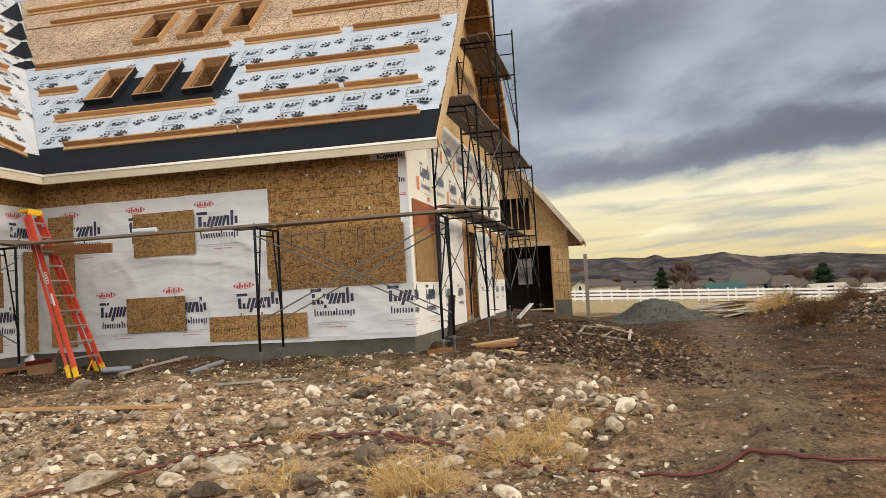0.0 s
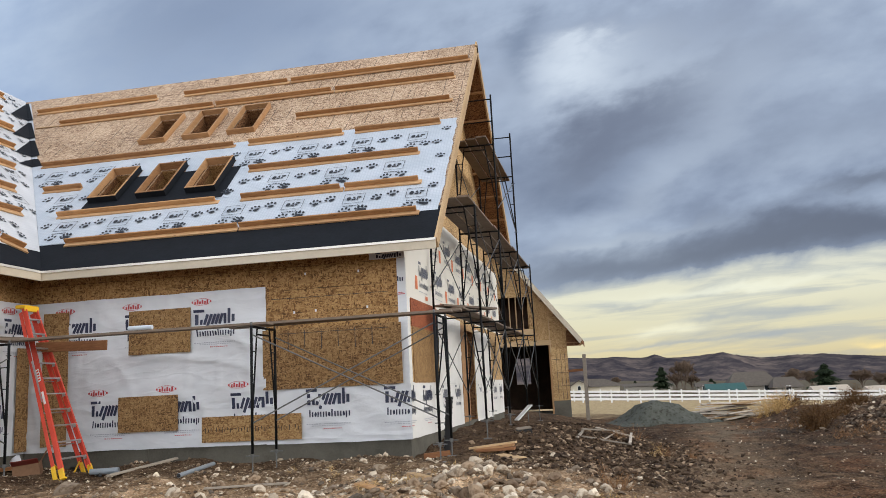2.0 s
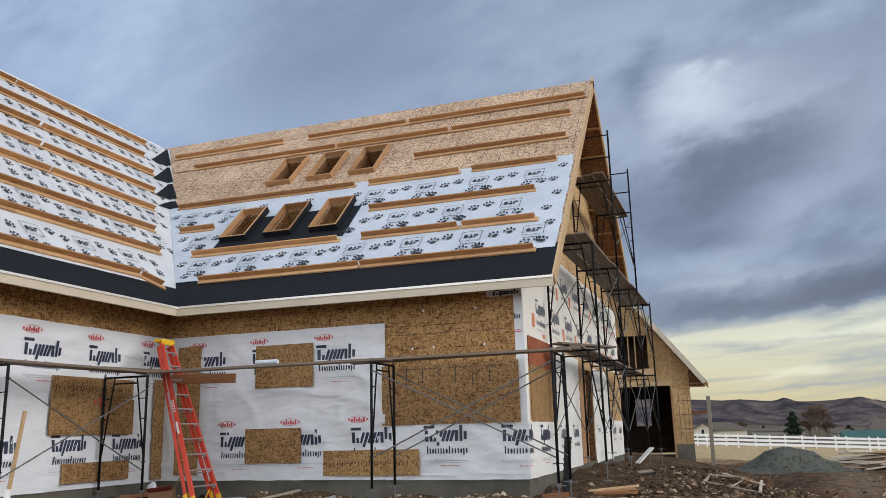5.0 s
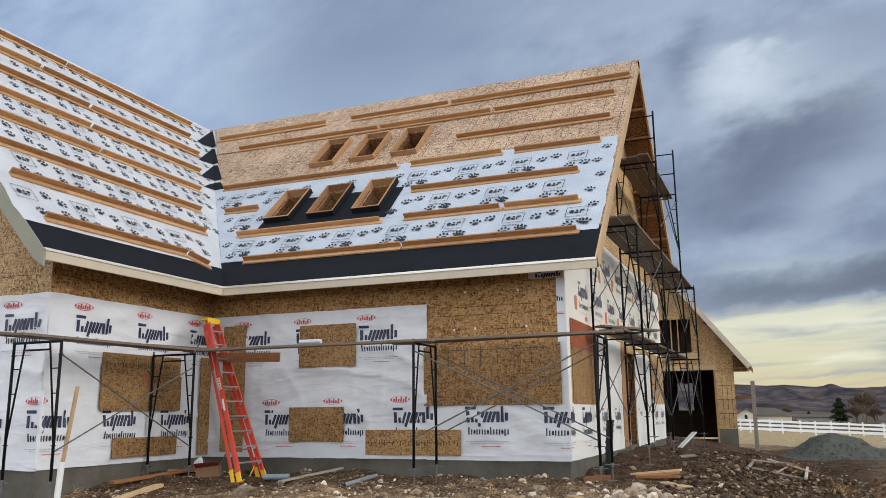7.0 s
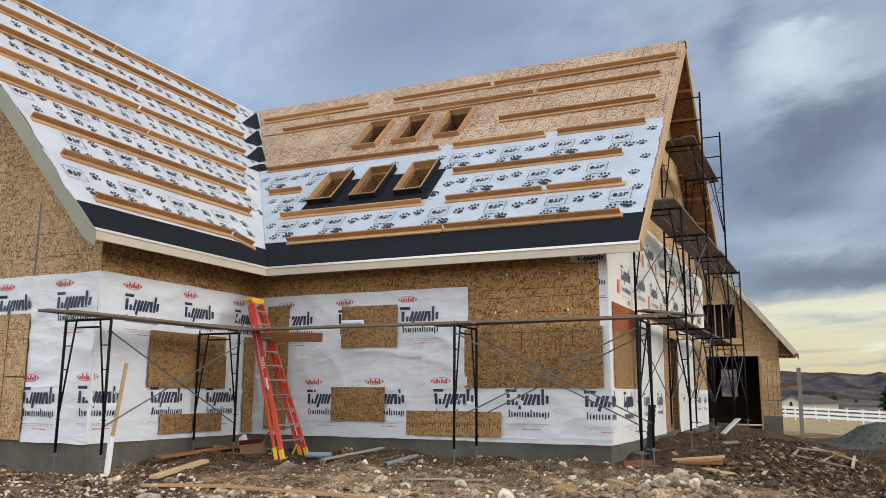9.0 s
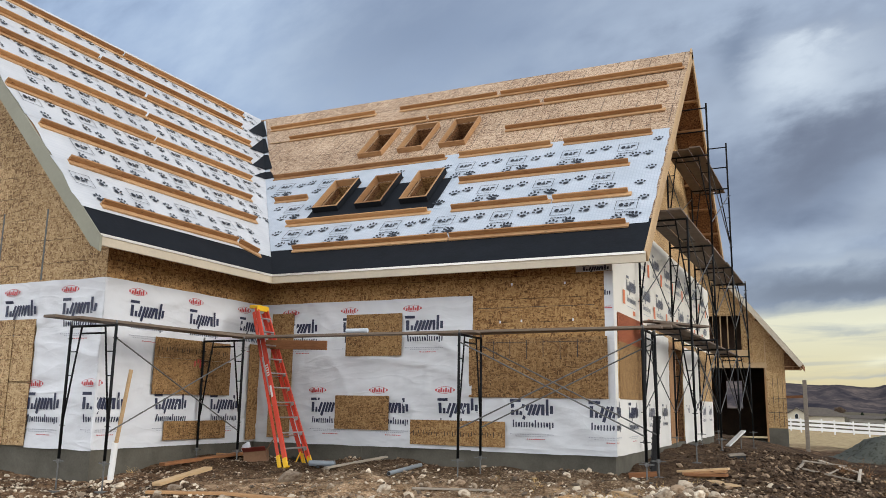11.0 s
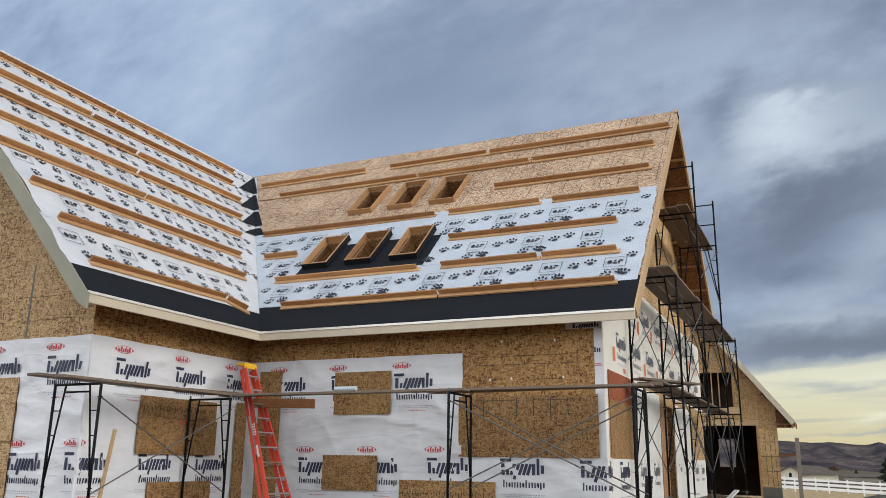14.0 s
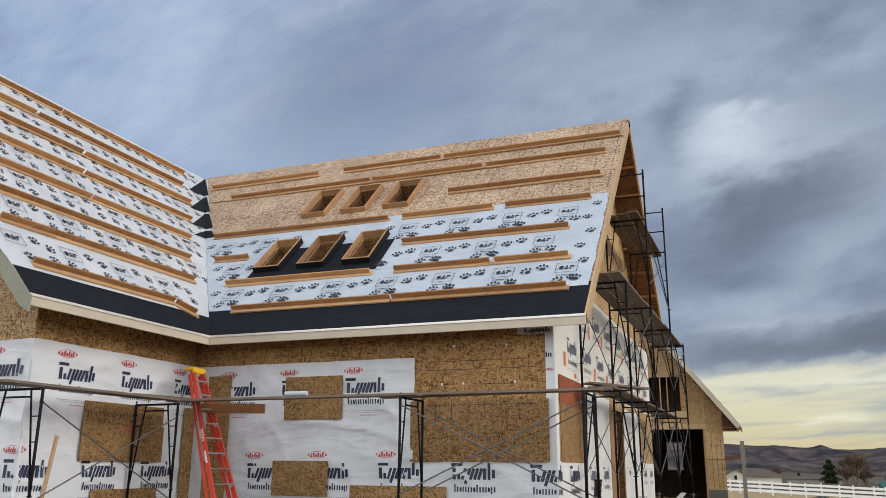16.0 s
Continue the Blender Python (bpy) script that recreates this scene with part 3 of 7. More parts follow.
WHITE = plain_mat("white_plastic", (0.78, 0.78, 0.77), 0.4, vary=0.05, scale=2, bumps=0)
TUBE_GREY = plain_mat("pale_blue_plastic", (0.55, 0.60, 0.66), 0.4, vary=0.1, scale=4, bumps=0)
BLACK = plain_mat("black_plastic", (0.014, 0.015, 0.017), 0.5, vary=0.3, bumps=0.05)
GREY_PVC = plain_mat("grey_pvc_pipe", (0.23, 0.26, 0.29), 0.45, vary=0.1, bumps=0)
HOSE = plain_mat("brick_red_rubber", (0.13, 0.032, 0.022), 0.6, vary=0.25, scale=3, bumps=0.1)
CARD = plain_mat("brown_cardboard", (0.20, 0.105, 0.055), 0.8, vary=0.2, scale=3)
CARD_RED = plain_mat("red_carton", (0.20, 0.028, 0.020), 0.6, vary=0.2, scale=3)
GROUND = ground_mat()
STONE_PALE = stone_mat("pale_fieldstone", (0.225, 0.163, 0.107), (0.87, 0.755, 0.595))
STONE_GREY = stone_mat("grey_basalt", (0.070, 0.054, 0.041), (0.29, 0.225, 0.165))
STONE_BROWN = stone_mat("brown_rubble", (0.085, 0.055, 0.035), (0.46, 0.335, 0.225))
STRAW = leaf_mat("dry_straw", (0.34, 0.20, 0.070), (0.80, 0.56, 0.26))
BRUSH = leaf_mat("brown_brush", (0.060, 0.030, 0.012), (0.21, 0.115, 0.050))
RUST_GRASS = leaf_mat("rusty_grass", (0.16, 0.075, 0.030), (0.38, 0.21, 0.10))
PINE = leaf_mat("dark_pine", (0.008, 0.015, 0.007), (0.034, 0.050, 0.022))
TWIG = leaf_mat("bare_twigs", (0.085, 0.058, 0.042), (0.22, 0.155, 0.11))
BARK = plain_mat("bark", (0.06, 0.045, 0.035), 0.9)
GRAVEL = stone_mat("green_grey_crushed_rock", (0.040, 0.044, 0.037), (0.125, 0.130, 0.110))
HILL = hill_mat()
# Indoor shade put into the colour of inner walls, ceiling and floor deck
DARK_ROOM = plain_mat("framing_room_shade", (0.060, 0.036, 0.024), 0.9, vary=0.4, scale=2)
TEAL = plain_mat("teal_metal_roof", (0.032, 0.095, 0.085), 0.5, vary=0.15)
SHINGLE = plain_mat("brown_shingle", (0.10, 0.082, 0.066), 0.9, vary=0.25, scale=2)
SIDING = plain_mat("tan_siding", (0.33, 0.30, 0.25), 0.7, vary=0.1)
CREAM = plain_mat("cream_stucco", (0.62, 0.55, 0.42), 0.8, vary=0.08)
TAN = plain_mat("tan_metal_roof", (0.50, 0.42, 0.33), 0.6, vary=0.1)
GLASS = plain_mat("dark_glass", (0.02, 0.025, 0.03), 0.08, vary=0.1, bumps=0)


# ---------- mesh helpers ----------
ORIGIN = {}


def thing(name, at, label, category, group="", kind=""):
    ob = new(name)
    ob.empty_display_size = 0.2
    ob.location = at
    ORIGIN[ob.name] = Vector(at)
    return tagged(ob, label, category, group, kind)


def mesh_from(name, verts, faces, mat, smooth=False):
    me = bpy.data.meshes.new(name)
    me.from_pydata([tuple(v) for v in verts], [], faces)
    me.materials.append(mat)
    if smooth:
        me.polygons.foreach_set("use_smooth", [True] * len(me.polygons))
    me.update()
    return me


def part(name, geo, mat, parent, label="", smooth=False):
    """geo: (verts, faces) in the world's metres, linked as one mesh under a thing or a part."""
    o = ORIGIN[parent.name]
    verts = [(v[0] - o[0], v[1] - o[1], v[2] - o[2]) for v in geo[0]]
    ob = new(name, mesh_from(name, verts, geo[1], mat, smooth))
    ob.parent = parent
    ORIGIN[ob.name] = o
    if label:
        ob["label"] = label
    return ob


def single(name, at, geo, mat, label, category, group="", kind="", smooth=False):
    """A thing that is one mesh; geo in the world's metres."""
    verts = [(v[0] - at[0], v[1] - at[1], v[2] - at[2]) for v in geo[0]]
    ob = new(name, mesh_from(name, verts, geo[1], mat, smooth))
    ob.location = at
    ORIGIN[ob.name] = Vector(at)
    return tagged(ob, label, category, group, kind)


def join(*geos):
    verts, faces = [], []
    for v, f in geos:
        n = len(verts)
        verts.extend(v)
        faces.extend([tuple(i + n for i in q) for q in f])
    return verts, faces


def moved(geo, m):
    return [tuple(m @ Vector(v)) for v in geo[0]], geo[1]


def box(x0, x1, y0, y1, z0, z1, bev=0.0):
    bm = bmesh.new()
    bmesh.ops.create_cube(bm, size=1.0)
    for v in bm.verts:
        v.co = Vector(((x0 + x1) / 2 + v.co.x * (x1 - x0), (y0 + y1) / 2 + v.co.y * (y1 - y0), (z0 + z1) / 2 + v.co.z * (z1 - z0)))
    if bev:
        bmesh.ops.bevel(bm, geom=bm.edges[:], offset=bev, segments=1, affect="EDGES", clamp_overlap=True)
    return out_of(bm)


def out_of(bm):
    bm.verts.index_update()
    g = [tuple(v.co) for v in bm.verts], [tuple(v.index for v in f.verts) for f in bm.faces]
    bm.free()
    return g


def beam(p, q, w, h, up=(0, 0, 1), bev=0.004):
    """A squared timber from p to q: w across, h along up."""
    p, q, up = Vector(p), Vector(q), Vector(up)
    d = (q - p).normalized()
    s = d.cross(up).normalized()
    u = s.cross(d).normalized()
    m = Matrix((s, d, u)).transposed().to_4x4()
    m.translation = (p + q) / 2
    L = (q - p).length
    return moved(box(-w / 2, w / 2, -L / 2, L / 2, -h / 2, h / 2, bev), m)


def tube(p, q, r, n=8, r2=None):
    p, q = Vector(p), Vector(q)
    rot = (q - p).to_track_quat("Z", "Y").to_matrix()
    r2 = r if r2 is None else r2
    L = (q - p).length
    v, f = [], []
    for k in range(n):
        a = 2 * math.pi * k / n
        v.append(tuple(p + rot @ Vector((r * math.cos(a), r * math.sin(a), 0))))
        v.append(tuple(p + rot @ Vector((r2 * math.cos(a), r2 * math.sin(a), L))))
    for k in range(n):
        a, b = 2 * k, 2 * ((k + 1) % n)
        f.append((a, b, b + 1, a + 1))
    f.append(tuple(range(0, 2 * n, 2))[::-1])
    f.append(tuple(range(1, 2 * n, 2)))
    return v, f


def pipe_along(pts, r, n=8):
    """A round hose through a row of points."""
    v, f = [], []
    for i, p in enumerate(pts):
        d = (Vector(pts[min(i + 1, len(pts) - 1)]) - Vector(pts[max(i - 1, 0)])).normalized()
        rot = d.to_track_quat("Z", "Y").to_matrix()
        for k in range(n):
            a = 2 * math.pi * k / n
            v.append(tuple(Vector(p) + rot @ Vector((r * math.cos(a), r * math.sin(a), 0))))
    for i in range(len(pts) - 1):
        for k in range(n):
            a, b = i * n + k, i * n + (k + 1) % n
            f.append((a, b, b + n, a + n))
    f.append(tuple(range(n))[::-1])
    f.append(tuple(range((len(pts) - 1) * n, len(pts) * n)))
    return v, f


def prism(poly, axis, a, b):
    """A polygon in two coordinates pushed from a to b along an axis."""
    put = {"x": lambda u, w, t: (t, u, w), "y": lambda u, w, t: (u, t, w), "z": lambda u, w, t: (u, w, t)}[axis]
    n = len(poly)
    v = [put(u, w, a) for u, w in poly] + [put(u, w, b) for u, w in poly]
    f = [tuple(range(n))[::-1], tuple(range(n, 2 * n))]
    f += [(i, (i + 1) % n, n + (i + 1) % n, n + i) for i in range(n)]
    bm = bmesh.new()
    vs = [bm.verts.new(p) for p in v]
    for q in f:
        bm.faces.new([vs[i] for i in q])
    bmesh.ops.recalc_face_normals(bm, faces=bm.faces[:])
    return out_of(bm)


def clipped(geo, planes):
    """geo cut by planes (point, normal); what lies on the normal's side goes."""
    bm = bmesh.new()
    vs = [bm.verts.new(p) for p in geo[0]]
    for q in geo[1]:
        bm.faces.new([vs[i] for i in q])
    for co, no in planes:
        r = bmesh.ops.bisect_plane(bm, geom=bm.verts[:] + bm.edges[:] + bm.faces[:], plane_co=co, plane_no=no, clear_outer=True)
        edges = [e for e in r["geom_cut"] if isinstance(e, bmesh.types.BMEdge)]
        if edges:
            bmesh.ops.holes_fill(bm, edges=edges)
    return out_of(bm)


def smooth_step(a, b, v):
    t = min(1.0, max(0.0, (v - a) / (b - a)))
    return t * t * (3 - 2 * t)


# ---------- ground, hills ----------
def lumps(x, y):
    return 0.035 * math.sin(1.9 * x + 0.7 * y) + 0.03 * math.sin(-1.1 * x + 2.3 * y + 1) + 0.02 * math.sin(4.3 * x + 3.1 * y + 2) + 0.02 * math.sin(3.7 * x - 4.9 * y)


def ground_z(x, y):
    far = -0.0098 * max(y - 8, 0) - 0.045 * (max(min(x, 2500), -60) + 3.4) * smooth_step(22, 95, y)
    pad = 0.47 * smooth_step(5.5, 12.8, y) * (1 - smooth_step(-2.2, 2.0, x + 0.10 * (y - 13)))
    pad += 0.22 * smooth_step(13.5, 17.5, y) * (1 - smooth_step(-1.9, 0.6, x)) * (1 - smooth_step(26, 34, y))
    pad += 0.20 * (1 - smooth_step(30, 44, y)) * smooth_step(26, 30, y) * (1 - smooth_step(-2.0, 1.0, x))
    pile = 0.20 * math.exp(-((x + 1.6) / 1.0) ** 2 - ((y - 10.2) / 1.3) ** 2) + 0.14 * math.exp(-((x + 0.1) / 0.5) ** 2 - ((y - 8.3) / 0.8) ** 2)
    cut = x - 0.72 - 0.42 * smooth_step(5.5, 7.4, y) - 0.05 * (y - 6) + 0.05 * math.sin(5.1 * y) + 0.03 * math.sin(11 * y + 1)
    bank = 0.11 * smooth_step(-0.16, 0.09, cut) * (1 - smooth_step(0.1, 1.3, cut)) * smooth_step(4, 5.5, y) * (1 - smooth_step(8.2, 12, y))
    berm = 0.75 * math.exp(-((x - 9.6) / 2.3) ** 2 - ((y - 30) / 6) ** 2) + 0.4 * math.exp(-((x - 6.6) / 1.2) ** 2 - ((y - 32) / 4) ** 2)
    berm += 0.35 * math.exp(-((x - 12.5) / 2.2) ** 2 - ((y - 27) / 5) ** 2)
    pile += 0.22 * math.exp(-((x + 0.2) / 1.3) ** 2 - ((y - 20.9) / 1.7) ** 2)
    berm += 0.50 * math.exp(-((x - 7.4) / 1.5) ** 2 - ((y - 23.5) / 2.6) ** 2)
    k = 1 if y > 3 else smooth_step(0, 3, y)
    return far + pad + (pile + bank) * k + berm + lumps(x, y) * (0.6 + 0.4 * (1 - smooth_step(0, 3, x))) * (1 - 0.5 * smooth_step(30, 80, y))


def rough_z(x, y):
    """The soil's own small clods, near the camera."""
    k = 1 - smooth_step(14, 45, math.hypot(x, y))
    if k <= 0:
        return 0.0
    return k * (0.045 * noise.fractal(Vector((x * 1.7, y * 1.7, 0.3)), 0.9, 2.2, 5) + 0.020 * noise.noise(Vector((x * 9, y * 9, 1.0))))


def soil(x, y):
    return ground_z(x, y) + rough_z(x, y)


def steps(breaks):
    out = []
    for a, b, n in breaks:
        out += [a + (b - a) * i / n for i in range(n)]
    return out + [breaks[-1][1]]


def build_ground():
    xs = steps([(-4500, -600, 6), (-600, -60, 10), (-60, -13, 16), (-13, 5, 280), (5, 14, 50), (14, 60, 30), (60, 600, 10), (600, 4500, 6)])
    ys = steps([(-4500, -300, 5), (-300, -10, 8), (-10, 4, 12), (4, 15, 220), (15, 40, 110), (40, 130, 40), (130, 600, 10), (600, 4500, 8)])
    v = [(x, y, soil(x, y) if abs(x) < 70 and -12 < y < 140 else ground_z(x, min(max(y, -12), 140))) for y in ys for x in xs]
    n = len(xs)
    f = [(j * n + i, j * n + i + 1, (j + 1) * n + i + 1, (j + 1) * n + i) for j in range(len(ys) - 1) for i in range(n - 1)]
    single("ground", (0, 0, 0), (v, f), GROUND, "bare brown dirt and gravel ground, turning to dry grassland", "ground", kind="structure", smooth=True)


build_ground()


def build_hills():
    """A long bare range behind the fields, gullied, with a small pointed top."""
    v, f = [], []
    cols, rows_n = 640, 34
    for j in range(rows_n):
        t = j / (rows_n - 1)
        for i in range(cols):
            az = radians(-62 + 124 * i / (cols - 1))
            d = 2300 + 1500 * t
            x, y = d * math.sin(az), d * math.cos(az)
            k = math.tan(az)
            el = 0.0255 - 0.048 * (k - 0.02) + 0.0045 * math.exp(-((k - 0.0535) / 0.008) ** 2) + 0.0035 * math.exp(-((k - 0.118) / 0.016) ** 2)
            el += 0.0005 * math.exp(-((k - 0.258) / 0.05) ** 2) + 0.0015 * noise.fractal(Vector((az * 26, 0.2, 0)), 0.9, 2.1, 6)
            el = max(0.012, min(0.034, el)) if k < -0.05 or k > 0.4 else el
            base = -0.045 * min(max(x, -60), 2500) - 10
            prof = smooth_step(0.0, 0.78, t) * (1 - 0.25 * smooth_step(0.80, 1.0, t))
            gully = noise.fractal(Vector((x * 0.0035, y * 0.0022, 4.0)), 0.8, 2.1, 6) * 34 * math.sin(math.pi * min(1, t * 1.25)) * (1 if t < 0.8 else 0)
            crest = 1.5 + el * math.cos(az) * 3470
            z = base + prof * (crest - base) + gully
            v.append((x, y, z))
    for j in range(rows_n - 1):
        for i in range(cols - 1):
            a = j * cols + i
            f.append((a, a + 1, a + cols + 1, a + cols))
    single("backdrop_hills", (0, 0, 0), (v, f), HILL, "bare purple-brown hill range on the horizon", "hills", kind="structure", smooth=True)


build_hills()

# ---------- the house's main lines ----------
FRONT, SIDE, WING, GABLE, BACK = 13.65, -3.285, -10.63, 9.60, 26.0
SILL, EAVE = 0.71, 3.96
EAVE_Y, RIDGE_Y, RIDGE_Z, RAKE_X = 13.06, 19.49, 10.07, -2.60
EAVE_X, RIDGE_X, RAKE_Y = -9.935, -15.55, 8.78
MS = (RIDGE_Z - EAVE) / (RIDGE_Y - EAVE_Y)
WS = (RIDGE_Z - EAVE) / (EAVE_X - RIDGE_X)


def main_z(y):
    return EAVE + MS * (y - EAVE_Y)


def wing_z(x):
    return EAVE + WS * (EAVE_X - x)


NM = Vector((0, -MS, 1)).normalized()
NW = Vector((WS, 0, 1)).normalized()
# the vertical plane through the valley
VALLEY_P = Vector((EAVE_X, EAVE_Y, 0))
VALLEY_N = Vector((EAVE_Y - RIDGE_Y, RIDGE_X - EAVE_X, 0)).normalized() * -1
if VALLEY_N.x < 0:
    VALLEY_N = -VALLEY_N
# VALLEY_N points to the main roof's side


def minus(rect, holes):
    """Rectangles left of one (u0, u1, v0, v1) after the holes are taken out."""
    left = [rect]
    for h0, h1, g0, g1 in holes:
        nxt = []
        for u0, u1, v0, v1 in left:
            a0, a1, b0, b1 = max(u0, h0), min(u1, h1), max(v0, g0), min(v1, g1)
            if a0 >= a1 or b0 >= b1:
                nxt.append((u0, u1, v0, v1))
                continue
            for r in ((u0, a0, v0, v1), (a1, u1, v0, v1), (a0, a1, v0, b0), (a0, a1, b1, v1)):
                if r[1] - r[0] > 1e-4 and r[3] - r[2] > 1e-4:
                    nxt.append(r)
        left = nxt
    return left


def welded(geo):
    bm = bmesh.new()
    vs = [bm.verts.new(p) for p in geo[0]]
    for q in geo[1]:
        bm.faces.new([vs[i] for i in q])
    bmesh.ops.remove_doubles(bm, verts=bm.verts[:], dist=1e-4)
    return out_of(bm)


def main_slab(rects, t0, t1, clip=True):
    """Pieces that lie on the main slope, between t0 and t1 above its plane (x0, x1, y0, y1)."""
    gs = []
    for x0, x1, y0, y1 in rects:
        c = [(x0, y0), (x1, y0), (x1, y1), (x0, y1)]
        v = [tuple(Vector((x, y, main_z(y))) + NM * t) for t in (t0, t1) for x, y in c]
        gs.append((v, [(3, 2, 1, 0), (4, 5, 6, 7), (0, 1, 5, 4), (1, 2, 6, 5), (2, 3, 7, 6), (3, 0, 4, 7)]))
    g = join(*gs)
    if clip:
        g = clipped(g, [(VALLEY_P, -VALLEY_N)])
    return welded(g)


def wing_slab(rects, t0, t1, clip=True):
    """Pieces on the wing's slope (x0, x1, y0, y1)."""
    gs = []
    for x0, x1, y0, y1 in rects:
        c = [(x0, y0), (x1, y0), (x1, y1), (x0, y1)]
        v = [tuple(Vector((x, y, wing_z(x))) + NW * t) for t in (t0, t1) for x, y in c]
        gs.append((v, [(3, 2, 1, 0), (4, 5, 6, 7), (0, 1, 5, 4), (1, 2, 6, 5), (2, 3, 7, 6), (3, 0, 4, 7)]))
    g = join(*gs)
    if clip:
        g = clipped(g, [(VALLEY_P, VALLEY_N)])
    return g


house = thing("house", (-7, 14, 0.3), "unfinished wood-framed house wrapped in white housewrap, with bare sheathed roof", "house")

# --- foundation
stem = part("foundation", join(box(SIDE - 7.4, SIDE - 0.01, FRONT + 0.01, BACK, -0.6, SILL), box(-20.4, WING - 0.01, GABLE + 0.01, BACK, -0.6, SILL)), CONCRETE, house, "grey formed concrete stem wall")
for xa, xb in ((-10.3, -8.1), (-8.1, -5.7), (-5.7, SIDE)):
    part("form_seam", box(xb - 0.03, xb - 0.012, FRONT - 0.002, FRONT + 0.06, 0.1, SILL - 0.01), CONCRETE, stem)

# --- walls: studs and sheathing as solid shells, openings cut through the side wall
wall_front = part("wall", box(WING - 0.2, SIDE - 0.002, FRONT + 0.014, FRONT + 0.15, SILL, main_z(FRONT) - 0.17), OSB_DARK, house)
wall_wing = part("wall", box(WING - 0.15, WING - 0.014, GABLE + 0.03, FRONT + 0.15, SILL, wing_z(WING) - 0.19), OSB_DARK, house)
gable_poly = [(-20.4, SILL), (WING - 0.002, SILL), (WING - 0.002, wing_z(WING) - 0.18), (RIDGE_X, RIDGE_Z - 0.18), (-20.4, wing_z(2 * RIDGE_X + 20.4) - 0.18)]
wall_gable = part("wall", prism(gable_poly, "y", GABLE + 0.014, GABLE + 0.16), OSB_DARK, house)
SIDE_OPEN = (19.62, 20.58, SILL, 2.85)


def back_z(y):
    return RIDGE_Z - (RIDGE_Z - 3.25) / (26.9 - RIDGE_Y) * (y - RIDGE_Y)


side_poly = [(FRONT + 0.002, SILL), (SIDE_OPEN[0], SILL), (SIDE_OPEN[0], SIDE_OPEN[3]), (SIDE_OPEN[1], SIDE_OPEN[3]), (SIDE_OPEN[1], SILL),
             (BACK, SILL), (BACK, back_z(BACK) - 0.16), (RIDGE_Y, RIDGE_Z - 0.18), (FRONT + 0.002, main_z(FRONT) - 0.18)]
wall_side = part("wall", prism(side_poly, "x", SIDE - 0.16, SIDE - 0.014), OSB_DARK, house)
part("wall", join(box(-20.4, SIDE - 0.2, BACK - 0.15, BACK, SILL, 3.5), box(-20.5, -20.35, GABLE, BACK, SILL, 3.9)), OSB_DARK, house)
# Dark floor colour stands in for the shade inside the house
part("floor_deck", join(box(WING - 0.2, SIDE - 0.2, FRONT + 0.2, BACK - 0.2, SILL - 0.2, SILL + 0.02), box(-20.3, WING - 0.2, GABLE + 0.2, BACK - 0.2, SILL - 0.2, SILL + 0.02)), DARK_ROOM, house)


def wall_panel(parent, plane, rects, mat, name="osb_panel", proud=0.0, thick=0.014, top=None):
    """Sheathing panels on a wall: plane F, S, W or G; rects (u0, u1, z0, z1)."""
    for u0, u1, z0, z1 in rects:
        g = 0.002
        if plane == "F":
            geo = box(u0 + g, u1 - g, FRONT - proud, FRONT - proud + thick, z0 + g, z1 - g)
        elif plane == "S":
            geo = box(SIDE - thick + proud, SIDE + proud, u0 + g, u1 - g, z0 + g, z1 - g)
        elif plane == "W":
            geo = box(WING - thick + proud, WING + proud, u0 + g, u1 - g, z0 + g, z1 - g)
        else:
            geo = box(u0 + g, u1 - g, GABLE - proud, GABLE - proud + thick, z0 + g, z1 - g)
        if top:
            geo = clipped(geo, top)
        if len(geo[1]) > 3:
            part(name, geo, mat, parent)


def courses(u0, u1, z0, z1, length=2.44, height=1.22, shift=0.0):
    out, z, k = [], z0, 0
    while z < z1 - 0.05:
        u = u0 - ((shift + (k % 2) * length / 2) % length)
        while u < u1:
            a, b = max(u, u0), min(u + length, u1)
            if b - a > 0.03:
                out.append((a, b, z, min(z + height, z1)))
            u += length
        z += height
        k += 1
    return out


TOPF = main_z(FRONT) - 0.19
wall_panel(wall_front, "F", courses(WING, SIDE, SILL, TOPF, shift=0.85), OSB)
wall_panel(wall_wing, "W", courses(GABLE + 0.014, FRONT, SILL, wing_z(WING) - 0.2, shift=0.4), OSB)
cut_g = [(Vector((EAVE_X, GABLE, EAVE - 0.17)), NW), (Vector((RIDGE_X, GABLE, RIDGE_Z - 0.17)), Vector((-NW.x, 0, NW.z)))]
wall_panel(wall_gable, "G", courses(-20.4, WING, SILL, RIDGE_Z, shift=1.3), OSB_TAN, top=cut_g)
cut_s = [(Vector((SIDE, EAVE_Y, EAVE - 0.17)), NM), (Vector((SIDE, 26.9, 3.25 - 0.15)), Vector((0, (RIDGE_Z - 3.25) / (26.9 - RIDGE_Y), 1)).normalized())]
side_rects = []
for r in courses(FRONT + 0.014, BACK, SILL, RIDGE_Z, shift=0.0):
    side_rects += minus(r, [SIDE_OPEN])
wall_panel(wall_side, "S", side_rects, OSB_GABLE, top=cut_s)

# --- main roof
CURBS = [(-10.28 + 1.11 * k, -9.61 + 1.11 * k, 16.72, 17.69) for k in range(3)] + [(-10.19 + 1.09 * k, -9.55 + 1.09 * k, 14.79, 15.69) for k in range(3)]
HOLES = [(a + 0.04, b - 0.04, c + 0.03, d - 0.03) for a, b, c, d in CURBS]
roof_main = part("roof", main_slab(minus((RIDGE_X, RAKE_X - 0.02, EAVE_Y + 0.03, RIDGE_Y), HOLES), -0.16, -0.018), OSB_DARK, house, "steep roof with underlayment below and bare sheathing above")
OVER_Y = 24.25
